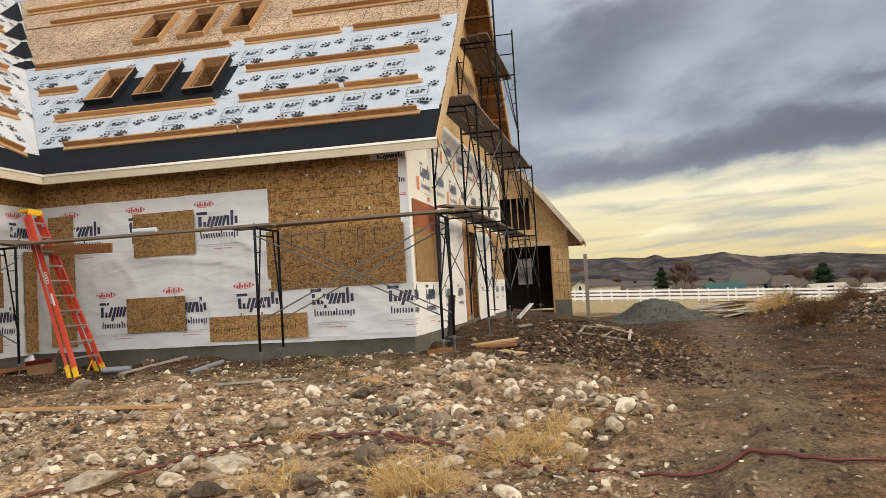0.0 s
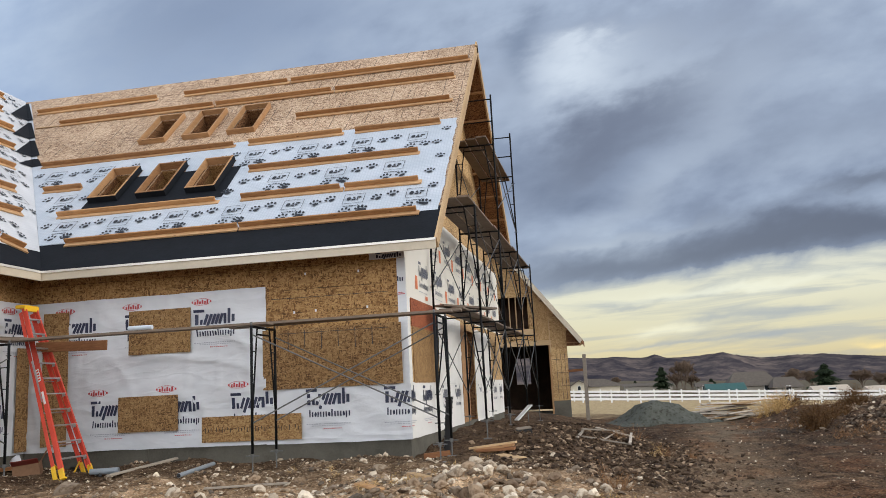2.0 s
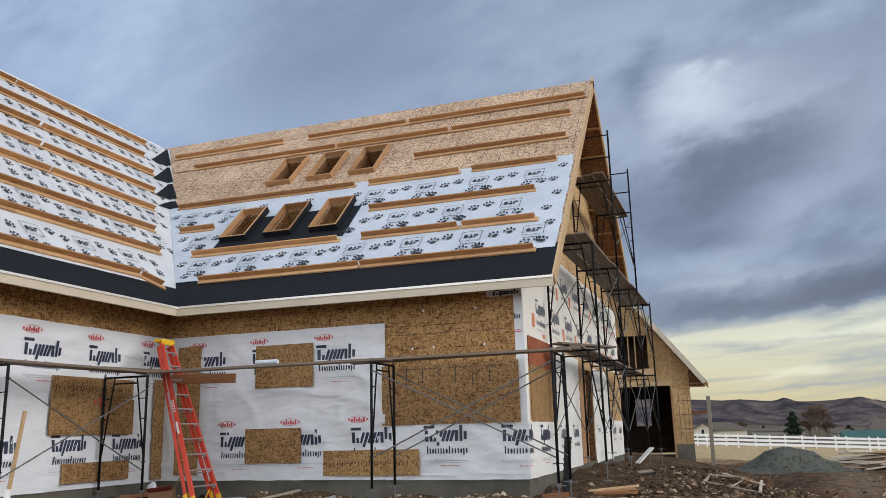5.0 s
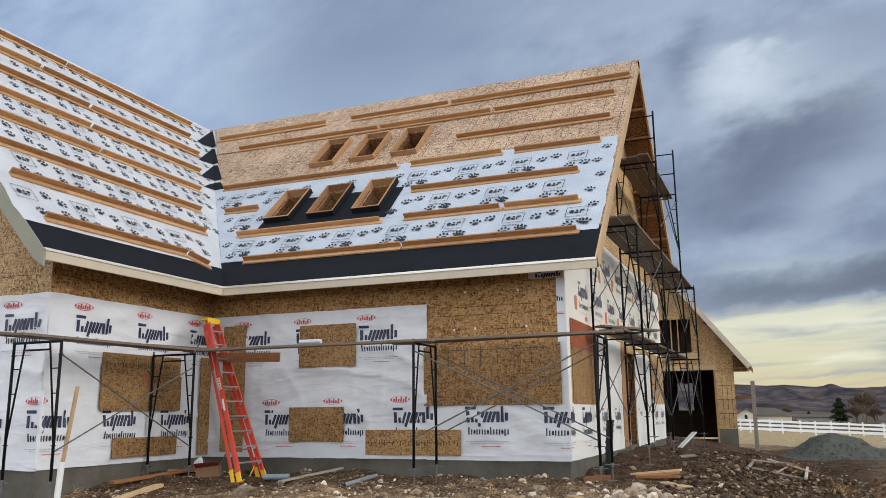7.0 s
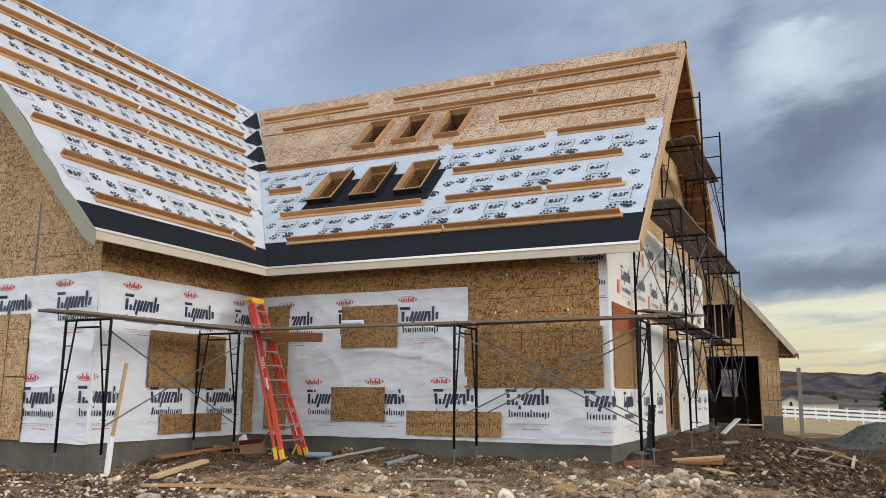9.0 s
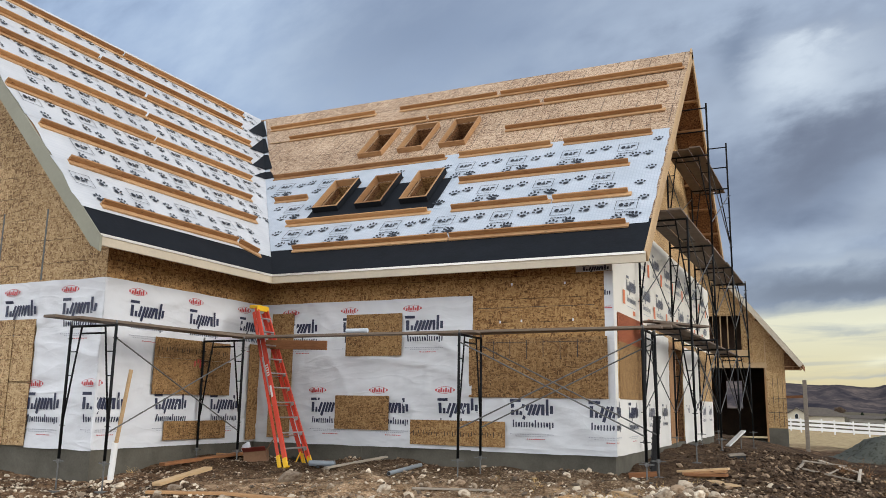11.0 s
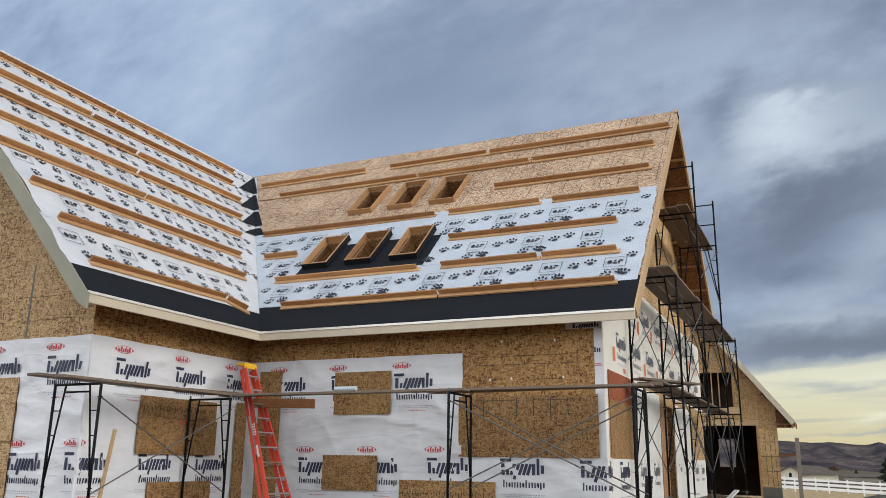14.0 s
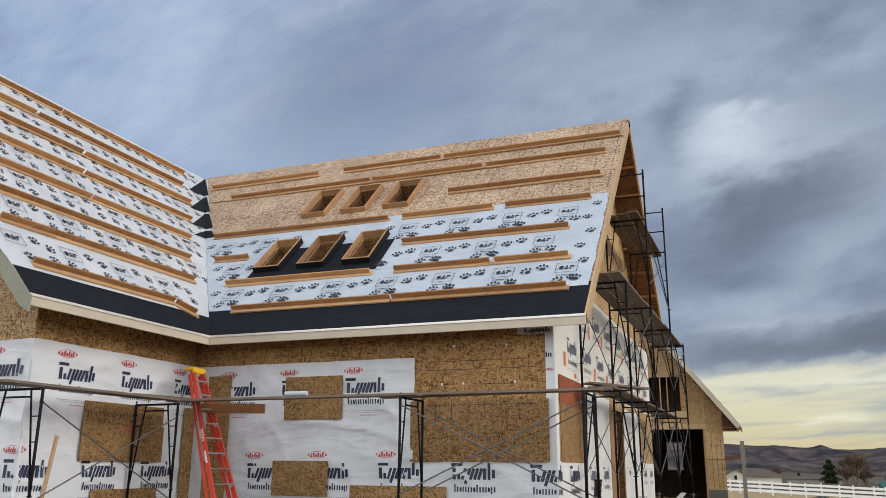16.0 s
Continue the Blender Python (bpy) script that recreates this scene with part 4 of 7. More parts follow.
bv = [(x, y, back_z(y) + t) for t in (-0.2, 0.0) for x, y in ((-20.9, RIDGE_Y), (SIDE, RIDGE_Y), (SIDE, 26.2), (-20.9, 26.2))]
bo = [(x, y, back_z(y) + t) for t in (-0.2, 0.0) for x, y in ((SIDE + 0.002, RIDGE_Y), (RAKE_X - 0.02, RIDGE_Y), (RAKE_X - 0.02, OVER_Y), (SIDE + 0.002, OVER_Y))]
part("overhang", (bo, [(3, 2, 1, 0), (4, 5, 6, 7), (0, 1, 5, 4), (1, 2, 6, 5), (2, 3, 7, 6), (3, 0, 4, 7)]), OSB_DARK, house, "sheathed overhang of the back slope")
part("roof", (bv, [(3, 2, 1, 0), (4, 5, 6, 7), (0, 1, 5, 4), (1, 2, 6, 5), (2, 3, 7, 6), (3, 0, 4, 7)]), OSB_DARK, house, "bare back slope of the roof")
lower = main_slab(minus((RIDGE_X, RAKE_X, EAVE_Y, 16.20), HOLES), -0.018, 0.0)
part("deck_sheet", lower, OSB_ROOF, roof_main)
row_y, k = 16.20, 0
while row_y < RIDGE_Y - 0.03:
    y1 = min(row_y + 0.885, RIDGE_Y)
    x = RAKE_X - (1.22 if k % 2 else 2.44)
    x1 = RAKE_X
    while x1 > RIDGE_X:
        geo = main_slab(minus((max(x, RIDGE_X) + 0.005, x1 - 0.005, row_y + 0.004, y1 - 0.004), HOLES), -0.018, random.uniform(0.0, 0.002))
        if len(geo[1]) > 3:
            part("deck_panel", geo, OSB_ROOF, roof_main)
        x1, x = x, x - 2.44
    row_y, k = y1, k + 1

# --- wing roof
roof_wing = part("roof", wing_slab([(RIDGE_X, EAVE_X - 0.03, RAKE_Y + 0.02, RIDGE_Y)], -0.16, 0.0), OSB_DARK, house, "steep wing roof covered with printed underlayment")
wv = [(x, y, wing_z(2 * RIDGE_X - x) + t) for t in (-0.2, 0.0) for x, y in ((2 * RIDGE_X - EAVE_X, RAKE_Y + 0.02), (RIDGE_X, RAKE_Y + 0.02), (RIDGE_X, 22), (2 * RIDGE_X - EAVE_X, 22))]
part("roof", (wv, [(3, 2, 1, 0), (4, 5, 6, 7), (0, 1, 5, 4), (1, 2, 6, 5), (2, 3, 7, 6), (3, 0, 4, 7)]), OSB_DARK, house, "far slope of the wing roof")

# --- fascia, drip edges, rake boards
fz0, fz1 = 3.785, EAVE - 0.012
part("fascia", box(EAVE_X, RAKE_X, EAVE_Y - 0.005, EAVE_Y + 0.035, fz0, fz1, 0.003), FASCIA, house, "cream primed fascia board")
part("fascia", box(EAVE_X - 0.035, EAVE_X + 0.005, RAKE_Y, EAVE_Y - 0.006, fz0, fz1, 0.003), FASCIA, house, "cream primed fascia board")
part("drip_edge", box(EAVE_X, RAKE_X + 0.004, EAVE_Y - 0.022, EAVE_Y - 0.006, EAVE - 0.035, EAVE + 0.004), DRIP, house, "pale metal drip edge")
part("drip_edge", box(EAVE_X + 0.006, EAVE_X + 0.022, RAKE_Y - 0.004, EAVE_Y - 0.006, EAVE - 0.035, EAVE + 0.004), DRIP, house, "pale metal drip edge")


def sloped_board(pts, off0, off1, normal, thick_axis, a, b):
    """A board under a slope's edge between two points, off0..off1 along the normal, from a to b on an axis."""
    v = []
    for t in (a, b):
        for p in pts:
            for o in (off0, off1):
                q = Vector(p) + normal * o
                q[thick_axis] = t
                v.append(tuple(q))
    return v, [(0, 1, 3, 2), (4, 6, 7, 5), (0, 4, 5, 1), (2, 3, 7, 6), (0, 2, 6, 4), (1, 5, 7, 3)]


part("rake_board", sloped_board([(0, EAVE_Y - 0.01, EAVE), (0, RIDGE_Y + 0.05, RIDGE_Z + 0.04)], -0.20, 0.004, NM, 0, RAKE_X - 0.018, RAKE_X + 0.022), LUMBER_PALE, house, "pale rake board")
nb = Vector((0, (RIDGE_Z - 3.25) / (26.9 - RIDGE_Y), 1)).normalized()
part("rake_board", sloped_board([(0, RIDGE_Y - 0.05, RIDGE_Z + 0.04), (0, OVER_Y, back_z(OVER_Y))], -0.20, 0.004, nb, 0, RAKE_X - 0.018, RAKE_X + 0.022), LUMBER_PALE, house, "pale rake board")
part("rake_board", sloped_board([(EAVE_X + 0.03, 0, EAVE - 0.03), (RIDGE_X - 0.02, 0, RIDGE_Z + 0.03)], -0.235, 0.002, NW, 1, RAKE_Y - 0.022, RAKE_Y + 0.018), RAKE, house, "olive primed rake board")
part("rake_return", prism([(EAVE_X + 0.031, EAVE - 0.03), (EAVE_X + 0.031, fz0 - 0.10), (EAVE_X - 0.16, fz0 + 0.01)], "y", RAKE_Y - 0.024, RAKE_Y + 0.02), RAKE, house)
# lookouts under the gable overhang
for i in range(9):
    y = 14.3 + 0.61 * i
    z = main_z(y) - 0.16 * math.sqrt(1 + MS * MS)
    part("lookout", beam((SIDE, y, z - 0.05), (RAKE_X - 0.02, y, z - 0.05), 0.04, 0.09, NM, 0), LUMBER, house)
    y = 20.3 + 0.61 * i
    if y > OVER_Y:
        continue
    z = back_z(y) - 0.2
    part("lookout", beam((SIDE, y, z - 0.05), (RAKE_X - 0.02, y, z - 0.05), 0.04, 0.09, nb, 0), LUMBER, house)

# --- black membrane along the eaves, underlayment sheets above
part("ice_shield", main_slab([(RIDGE_X, RAKE_X, EAVE_Y - 0.004, 13.80)], 0.001, 0.005), MEMBRANE, roof_main, "black self-adhesive membrane along the eave")
part("ice_shield", wing_slab([(-10.62, EAVE_X + 0.004, RAKE_Y, RIDGE_Y)], 0.001, 0.005), MEMBRANE, roof_wing, "black self-adhesive membrane along the eave")


def wavy_main(x0, x1, y0, y1, lift, seed, ragged=0.0):
    """One course of sheet on the main slope with slight ripples; the right end may be torn."""
    nx, ny = max(2, int((x1 - x0) / 0.09)), 9
    v, f = [], []
    for j in range(ny + 1):
        y = y0 + (y1 - y0) * j / ny
        tear = ragged * (noise.noise(Vector((y * 3.1, seed, 0))) + 0.6 * noise.noise(Vector((y * 9, seed, 5))))
        for i in range(nx + 1):
            x = x0 + (x1 + tear - x0) * i / nx
            t = lift + 0.010 * (0.5 + 0.5 * noise.noise(Vector((x * 1.3, y * 4.0, seed))))
            v.append(tuple(Vector((x, y, main_z(y))) + NM * t))
    for j in range(ny):
        for i in range(nx):
            a = j * (nx + 1) + i
            f.append((a, a + 1, a + nx + 2, a + nx + 1))
    return v, f


def keep_faces(geo, test):
    """Faces whose middle passes the test."""
    keep = []
    for q in geo[1]:
        m = [sum(geo[0][i][c] for i in q) / len(q) for c in range(3)]
        if test(m):
            keep.append(q)
    return geo[0], keep


def in_hole(m):
    return any(a - 0.02 < m[0] < b + 0.02 and c - 0.02 < m[1] < d + 0.02 for a, b, c, d in CURBS)


for k, (ya, yb) in enumerate([(13.70, 14.62), (14.56, 15.47), (15.41, 16.36)]):
    g = wavy_main(-15.5, RAKE_X - 0.05, ya, yb, 0.006 + 0.003 * k, 3.0 + k, 0.05 if k < 2 else 0.09)
    g = keep_faces(g, lambda m: not in_hole(m))
    g = clipped(g, [(VALLEY_P, -VALLEY_N)])
    part("underlayment_sheet", g, UNDERLAY, roof_main, "white printed synthetic underlayment", smooth=True)


def wavy_wing(x0, x1, y0, y1, lift, seed):
    nx, ny = 8, int((y1 - y0) / 0.10)
    v, f = [], []
    for j in range(ny + 1):
        y = y0 + (y1 - y0) * j / ny
        for i in range(nx + 1):
            x = x0 + (x1 - x0) * i / nx
            t = lift + 0.010 * (0.5 + 0.5 * noise.noise(Vector((x * 4.0, y * 1.3, seed))))
            # the cut end hangs unevenly past the rake
            slip = (0.10 * noise.noise(Vector((x * 2.6, seed, 3))) + 0.05 * noise.noise(Vector((x * 9, seed, 8))) - 0.03) if j == 0 else 0.0
            v.append(tuple(Vector((x, y + slip, wing_z(x))) + NW * t))
    for j in range(ny):
        for i in range(nx):
            a = j * (nx + 1) + i
            f.append((a, a + 1, a + nx + 2, a + nx + 1))
    return v, f


for k in range(7):
    xa = -10.36 - 0.79 * k
    g = wavy_wing(max(xa - 0.84, RIDGE_X), xa, RAKE_Y + (0.0, 0.05, 0.015, 0.04)[k % 4], RIDGE_Y + 0.3, 0.006 + 0.003 * (k % 4), 9.0 + k)
    g = clipped(g, [(VALLEY_P, VALLEY_N)])
    if len(g[1]) > 2:
        part("underlayment_sheet", g, UNDERLAY_WING, roof_wing, "white printed synthetic underlayment", smooth=True)
# valley strip on the main side: black membrane under pointed laps of the wing's sheets
strip = clipped(main_slab([(RIDGE_X, -9.0, 16.3, RIDGE_Y - 0.1)], 0.003, 0.006), [(VALLEY_P + VALLEY_N * 0.13, VALLEY_N)])
part("valley_lap", strip, UNDERLAY, roof_main)
strip = clipped(main_slab([(RIDGE_X, -9.0, 13.7, 16.4)], 0.020, 0.024), [(VALLEY_P + VALLEY_N * 0.40, VALLEY_N)])
part("valley_lap", strip, UNDERLAY, roof_main)
def valley_at(z):
    return EAVE_X - (z - EAVE) / WS, EAVE_Y + (z - EAVE) / MS


def thin_plate(pts, height_at, nrm, t0, t1):
    v = [tuple(Vector((x, y, height_at(x, y))) + nrm * t) for t in (t0, t1) for x, y in pts]
    n = len(pts)
    return v, [tuple(range(n))[::-1], tuple(range(n, 2 * n))] + [(i, (i + 1) % n, n + (i + 1) % n, n + i) for i in range(n)]


for ax, ay, zt, zb, w in ((-14.59, 17.73, 9.95, 9.05, 0.16), (-13.77, 16.84, 8.96, 8.20, 0.18), (-13.10, 16.13, 8.12, 7.44, 0.24), (-12.73, 15.79, 7.34, 7.02, 0.28)):
    (xt, yt), (xb, yb) = valley_at(zt), valley_at(zb)
    part("valley_membrane", thin_plate([(ax, ay), (xb, yb), (xt, yt)], lambda x, y: wing_z(x), NW, 0.0315, 0.0335), MEMBRANE, roof_wing, "black membrane showing between cut sheet ends")
    part("valley_membrane", thin_plate([(xt, yt), (xb, yb), (xb + w, yb + 0.02), (xt + w * 0.8, yt - 0.02)], lambda x, y: main_z(y), NM, 0.0255, 0.0275), MEMBRANE, roof_main, "black membrane strip in the valley")


# --- skylight curbs
part("curb_flashing", main_slab(minus((-10.27, -7.15, 14.58, 15.50), HOLES), 0.022, 0.027), MEMBRANE, roof_main, "black membrane round the lower curbs")
for n_curb, (a, b, c, d) in enumerate(CURBS):
    low_row = n_curb > 2
    w = 0.030
    hi = 0.16 if low_row else 0.125
    curb = part("skylight_curb", join(main_slab([(a, b, c, c + w * 0.75)], -0.02, hi), main_slab([(a, b, d - w * 0.75, d)], -0.02, hi),
                                      main_slab([(a, a + w, c + w * 0.75, d - w * 0.75)], -0.02, hi), main_slab([(b - w, b, c + w * 0.75, d - w * 0.75)], -0.02, hi)),
                LUMBER, house, "open timber skylight curb" + (" wrapped in black membrane" if low_row else ""))
    if low_row:
        e = 0.006
        part("membrane_wrap", join(main_slab([(a - e, b + e, c - e, c)], 0.02, hi - 0.012), main_slab([(a - e, a, c, d)], 0.02, hi - 0.012), main_slab([(b, b + e, c, d)], 0.02, hi - 0.012), main_slab([(a - e, b + e, d, d + e)], 0.02, hi - 0.012)), MEMBRANE, curb)
    # Upper linings take the dark OSB, so the shaft's shade is in the colour
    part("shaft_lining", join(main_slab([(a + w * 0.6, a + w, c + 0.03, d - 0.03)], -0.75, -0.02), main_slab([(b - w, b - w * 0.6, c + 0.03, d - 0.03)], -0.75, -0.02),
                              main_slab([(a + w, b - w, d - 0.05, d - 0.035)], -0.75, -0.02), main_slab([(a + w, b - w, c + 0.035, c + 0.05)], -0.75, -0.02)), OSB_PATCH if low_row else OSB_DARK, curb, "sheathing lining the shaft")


# --- cleats nailed across the slopes
def cleat(parent, p, q, nrm, upslope):
    """Two boards, one flat and one on edge, nailed along the slope."""
    p, q = Vector(p), Vector(q)
    d = (q - p).normalized()
    flat = beam(p + nrm * 0.025 - upslope * 0.012, q + nrm * 0.025 - upslope * 0.012, 0.12, 0.034, nrm)
    up = beam(p + nrm * 0.092 + upslope * 0.030, q + nrm * 0.092 + upslope * 0.030 - d * random.uniform(0, 0.08), 0.038, 0.092, nrm)
    ob = part("roof_cleat", flat, FLAT, parent, "fir boards nailed across the roof as a foothold")
    part("cleat_edge_board", up, CLEAT, parent)
    return ob


UPM = Vector((0, 1, MS)).normalized()
UPW = Vector((-1, 0, WS)).normalized()
for y, spans in ((13.66, [(-9.89, -6.37), (-6.34, -2.98)]), (14.45, [(-10.66, -7.14), (-6.67, -4.6), (-4.57, -3.08)]), (15.31, [(-11.65, -10.73), (-6.89, -3.28)]),
                 (16.23, [(-12.42, -7.62), (-7.31, -5.12), (-4.87, -3.0)]), (17.05, [(-6.51, -2.86)]), (18.0, [(-13.3, -9.0), (-8.97, -5.9), (-5.87, -2.93)]),
                 (18.70, [(-14.5, -10.95), (-10.2, -7.29), (-7.26, -2.66)])):
    for xa, xb in spans:
        cleat(roof_main, (xa, y, main_z(y)), (xb, y + random.uniform(-0.02, 0.02), main_z(y)), NM, UPM)
part("lath", beam(Vector((-14.0, 18.0, main_z(18.0))) + NM * 0.02, Vector((-13.35, 17.98, main_z(17.98))) + NM * 0.02, 0.045, 0.02, NM), LUMBER_PALE, roof_main)
for x, spans in ((-10.46, [(9.2, 12.57)]), (-11.18, [(9.09, 10.2), (10.0, 14.0)]), (-11.80, [(8.95, 10.6), (10.3, 14.57)]), (-12.50, [(8.75, 12.2), (12.23, 15.4)]), (-13.20, [(8.9, 12.6), (12.63, 16.2)]),
                 (-13.90, [(8.85, 13.2), (13.23, 17.0)]), (-14.57, [(8.9, 12.4), (12.43, 17.4)]), (-15.20, [(8.85, 13.6), (13.63, 18.2)])):
    for ya, yb in spans:
        cleat(roof_wing, (x, ya, wing_z(x)), (x + random.uniform(-0.02, 0.02), yb, wing_z(x)), NW, UPW)
cleat(roof_wing, (-10.44, 12.58, wing_z(-10.44)), (-10.30, 13.1, wing_z(-10.30)), NW, UPW)


# --- printed marks: plain shapes in the colours of the print
def quad(at, u0, u1, v0, v1):
    return [at(u0, v0), at(u1, v0), at(u1, v1), at(u0, v1)], [(0, 1, 2, 3)]


def disc(at, u, v, ru, rv, n=10, turn=0.0):
    c, s = math.cos(turn), math.sin(turn)
    pts = []
    for k in range(n):
        a = 2 * math.pi * k / n
        x, y = ru * math.cos(a), rv * math.sin(a)
        pts.append(at(u + c * x - s * y, v + s * x + c * y))
    return pts, [tuple(range(n))]


def ring(at, u, v, ru, rv, w, n=18):
    pts, f = [], []
    for k in range(n):
        a = 2 * math.pi * k / n
        pts.append(at(u + ru * math.cos(a), v + rv * math.sin(a)))
        pts.append(at(u + (ru - w) * math.cos(a), v + (rv - w) * math.sin(a)))
    for k in range(n):
        a, b = 2 * k, 2 * ((k + 1) % n)
        f.append((a, b, b + 1, a + 1))
    return pts, f


def stroke(at, pts, w):
    """A plain band of even width along a line of points."""
    gs = []
    for (a, b), (c, d) in zip(pts, pts[1:]):
        L = math.hypot(c - a, d - b)
        nx, ny = -(d - b) / L * w / 2, (c - a) / L * w / 2
        gs.append(([at(a - nx, b - ny), at(c - nx, d - ny), at(c + nx, d + ny), at(a + nx, b + ny)], [(0, 1, 2, 3)]))
    return join(*gs)


def wordmark(at, u, v, w, h):
    """Plain bars and slants of the size and weight of a large printed word."""
    s, b = w / 0.78, 0.052 * w / 0.78

    def line(*pts):
        return stroke(at, [(u + x * s, v + y * h) for x, y in pts], b)
    return join(quad(at, u, u + 0.20 * s, v + 0.82 * h, v + h), quad(at, u + 0.02 * s, u + 0.08 * s, v, v + 0.70 * h), quad(at, u + 0.11 * s, u + 0.16 * s, v, v + 0.35 * h),
                line((0.195, 0.0), (0.255, 0.68)), line((0.25, -0.26), (0.335, 0.68)), line((0.345, 0.0), (0.405, 0.68)), line((0.415, 0.0), (0.475, 0.68)),
                line((0.485, 0.0), (0.545, 0.68)), quad(at, u + 0.565 * s, u + 0.625 * s, v, v + 0.68 * h), quad(at, u + 0.65 * s, u + 0.70 * s, v, v + h), quad(at, u + 0.725 * s, u + 0.78 * s, v + 0.10 * h, v + 0.60 * h))


def wordline(at, u, v, w, h):
    """A row of small plain bars and dots under the large print."""
    k, gs = w / 15.0, []
    for n in range(15):
        x = u + n * k
        if n in (2, 7, 12):
            gs.append(disc(at, x + 0.45 * k, v + 0.35 * h, 0.42 * k, 0.34 * h, 8))
        else:
            gs.append(quad(at, x + 0.15 * k, x + 0.62 * k, v - (0.2 * h if n == 13 else 0), v + h * (1.0 if n in (0, 8) else 0.70)))
    return join(*gs)


def small_bars(at, u, v, w, h, n, gap=0.28):
    """Short plain bars in a row."""
    gs = []
    step = w / n
    for k in range(n):
        gs.append(quad(at, u + k * step, u + (k + 1) * step - gap * step, v, v + h * (1.0 if (k * 7) % 5 in (0, 3) else 0.75)))
    return join(*gs)


# --- housewrap sheets
def flat_at(plane, proud):
    def F(u, v):
        return (u, FRONT - proud, v)

    def S(u, v):
        return (SIDE + proud, u, v)

    def W(u, v):
        return (WING + proud, u, v)

    def G(u, v):
        return (u, GABLE - proud, v)
    return {"F": F, "S": S, "W": W, "G": G}[plane]


def ripple(u, v, seed, amp):
    """Sagging folds: long slanting creases and shallow pillows."""
    a = noise.noise(Vector((u * 0.7 + v * 0.5, v * 1.3 - u * 0.4, seed)))
    w = noise.noise(Vector((u * 0.4, v * 0.4, seed + 11))) * 1.5
    c = abs(noise.noise(Vector((u * 0.45 + v * 1.5 + w, v * 0.5 - u * 0.5, seed + 3))))
    d = abs(noise.noise(Vector((u * 1.5 - v * 0.8 + w, v * 1.1 + u * 0.6, seed + 5))))
    e = abs(noise.noise(Vector((u * 3.2 + v * 2.0 + w, v * 2.4 - u * 1.2, seed + 9))))
    return amp * (0.35 + 0.35 * a + 1.0 * max(0.0, 0.20 - c) / 0.20 + 0.5 * max(0.0, 0.14 - d) / 0.14 + 0.22 * max(0.0, 0.14 - e) / 0.14)


def wrap_sheet(plane, u0, u1, v0, v1, seed, amp=0.012, label="white housewrap sheet stapled to the sheathing", mat=None, top=None, base=0.004, edge=0.012):
    nu, nv = max(3, int((u1 - u0) / 0.06)), max(3, int((v1 - v0) / 0.06))
    v, f = [], []
    for j in range(nv + 1):
        b = v0 + (v1 - v0) * j / nv
        for i in range(nu + 1):
            a = u0 + (u1 - u0) * i / nu
            if j == 0 or j == nv:
                bb = b + edge * noise.noise(Vector((a * 2.0, seed, j)))
            else:
                bb = b
            v.append(flat_at(plane, base + ripple(a, b, seed, amp))(a, bb))
    for j in range(nv):
        for i in range(nu):
            a = j * (nu + 1) + i
            f.append((a, a + 1, a + nu + 2, a + nu + 1))
    geo = (v, f)
    if top:
        geo = clipped(geo, top)
    par = {"F": wall_front, "S": wall_side, "W": wall_wing, "G": wall_gable}[plane]
    return part("housewrap", geo, mat or WRAP, par, label, smooth=True)


wrap_f = wrap_sheet("F", WING + 0.003, -5.84, 0.70, 3.44, 1.0, 0.036)
wrap_f2 = wrap_sheet("F", -5.86, SIDE + 0.026, 0.69, 1.62, 2.0, 0.026, base=0.006)
wrap_sheet("F", -3.43, SIDE + 0.014, 1.60, 3.77, 3.0, 0.006, "narrow strip of housewrap folded round the corner")
wrap_sheet("F", -3.92, SIDE + 0.004, 3.775, 3.90, 4.0, 0.004, "torn upper strip of housewrap")
wrap_w = wrap_sheet("W", GABLE - 0.028, FRONT - 0.005, 0.70, 3.45, 5.0, 0.028)
wrap_g = wrap_sheet("G", -12.11, WING + 0.026, 0.69, 3.44, 6.0, 0.028, mat=WRAP_LIT_GABLE)
part("housewrap", box(WING - 0.03, WING + 0.030, GABLE - 0.030, GABLE + 0.03, 0.71, 3.43, 0.012), WRAP_LIT_GABLE, wall_gable, "white housewrap folded round the wing corner")
wrap_sheet("G", -20.4, -12.10, 2.80, 3.44, 7.0, 0.016, mat=WRAP_LIT_GABLE)
cut_wrap = [(Vector((SIDE, EAVE_Y, EAVE - 0.19)), NM)]
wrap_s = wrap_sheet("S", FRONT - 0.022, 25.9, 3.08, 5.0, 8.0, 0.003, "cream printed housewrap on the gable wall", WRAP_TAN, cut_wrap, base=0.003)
wrap_s2 = wrap_sheet("S", FRONT - 0.026, 18.72, 0.69, 1.64, 9.0, 0.004, mat=WRAP_LIT_SIDE, base=0.004)
wrap_sheet("S", 16.15, 18.72, 1.60, 3.02, 10.0, 0.014, "loose hanging sheet of housewrap", WRAP_LIT_SIDE, base=0.004)
wrap_sheet("S", 20.60, 23.45, 0.66, 2.95, 11.0, 0.016, "loose hanging sheet of housewrap", WRAP_LIT_SIDE, base=0.004, edge=0.06)
wrap_sheet("S", 23.40, 25.98, 0.69, 1.68, 12.0, 0.004, mat=WRAP_LIT_SIDE, base=0.004)
wrap_sheet("S", FRONT - 0.016, FRONT + 0.22, 1.60, 3.10, 13.0, 0.003, "narrow strip of housewrap folded round the corner", WRAP_LIT_SIDE)

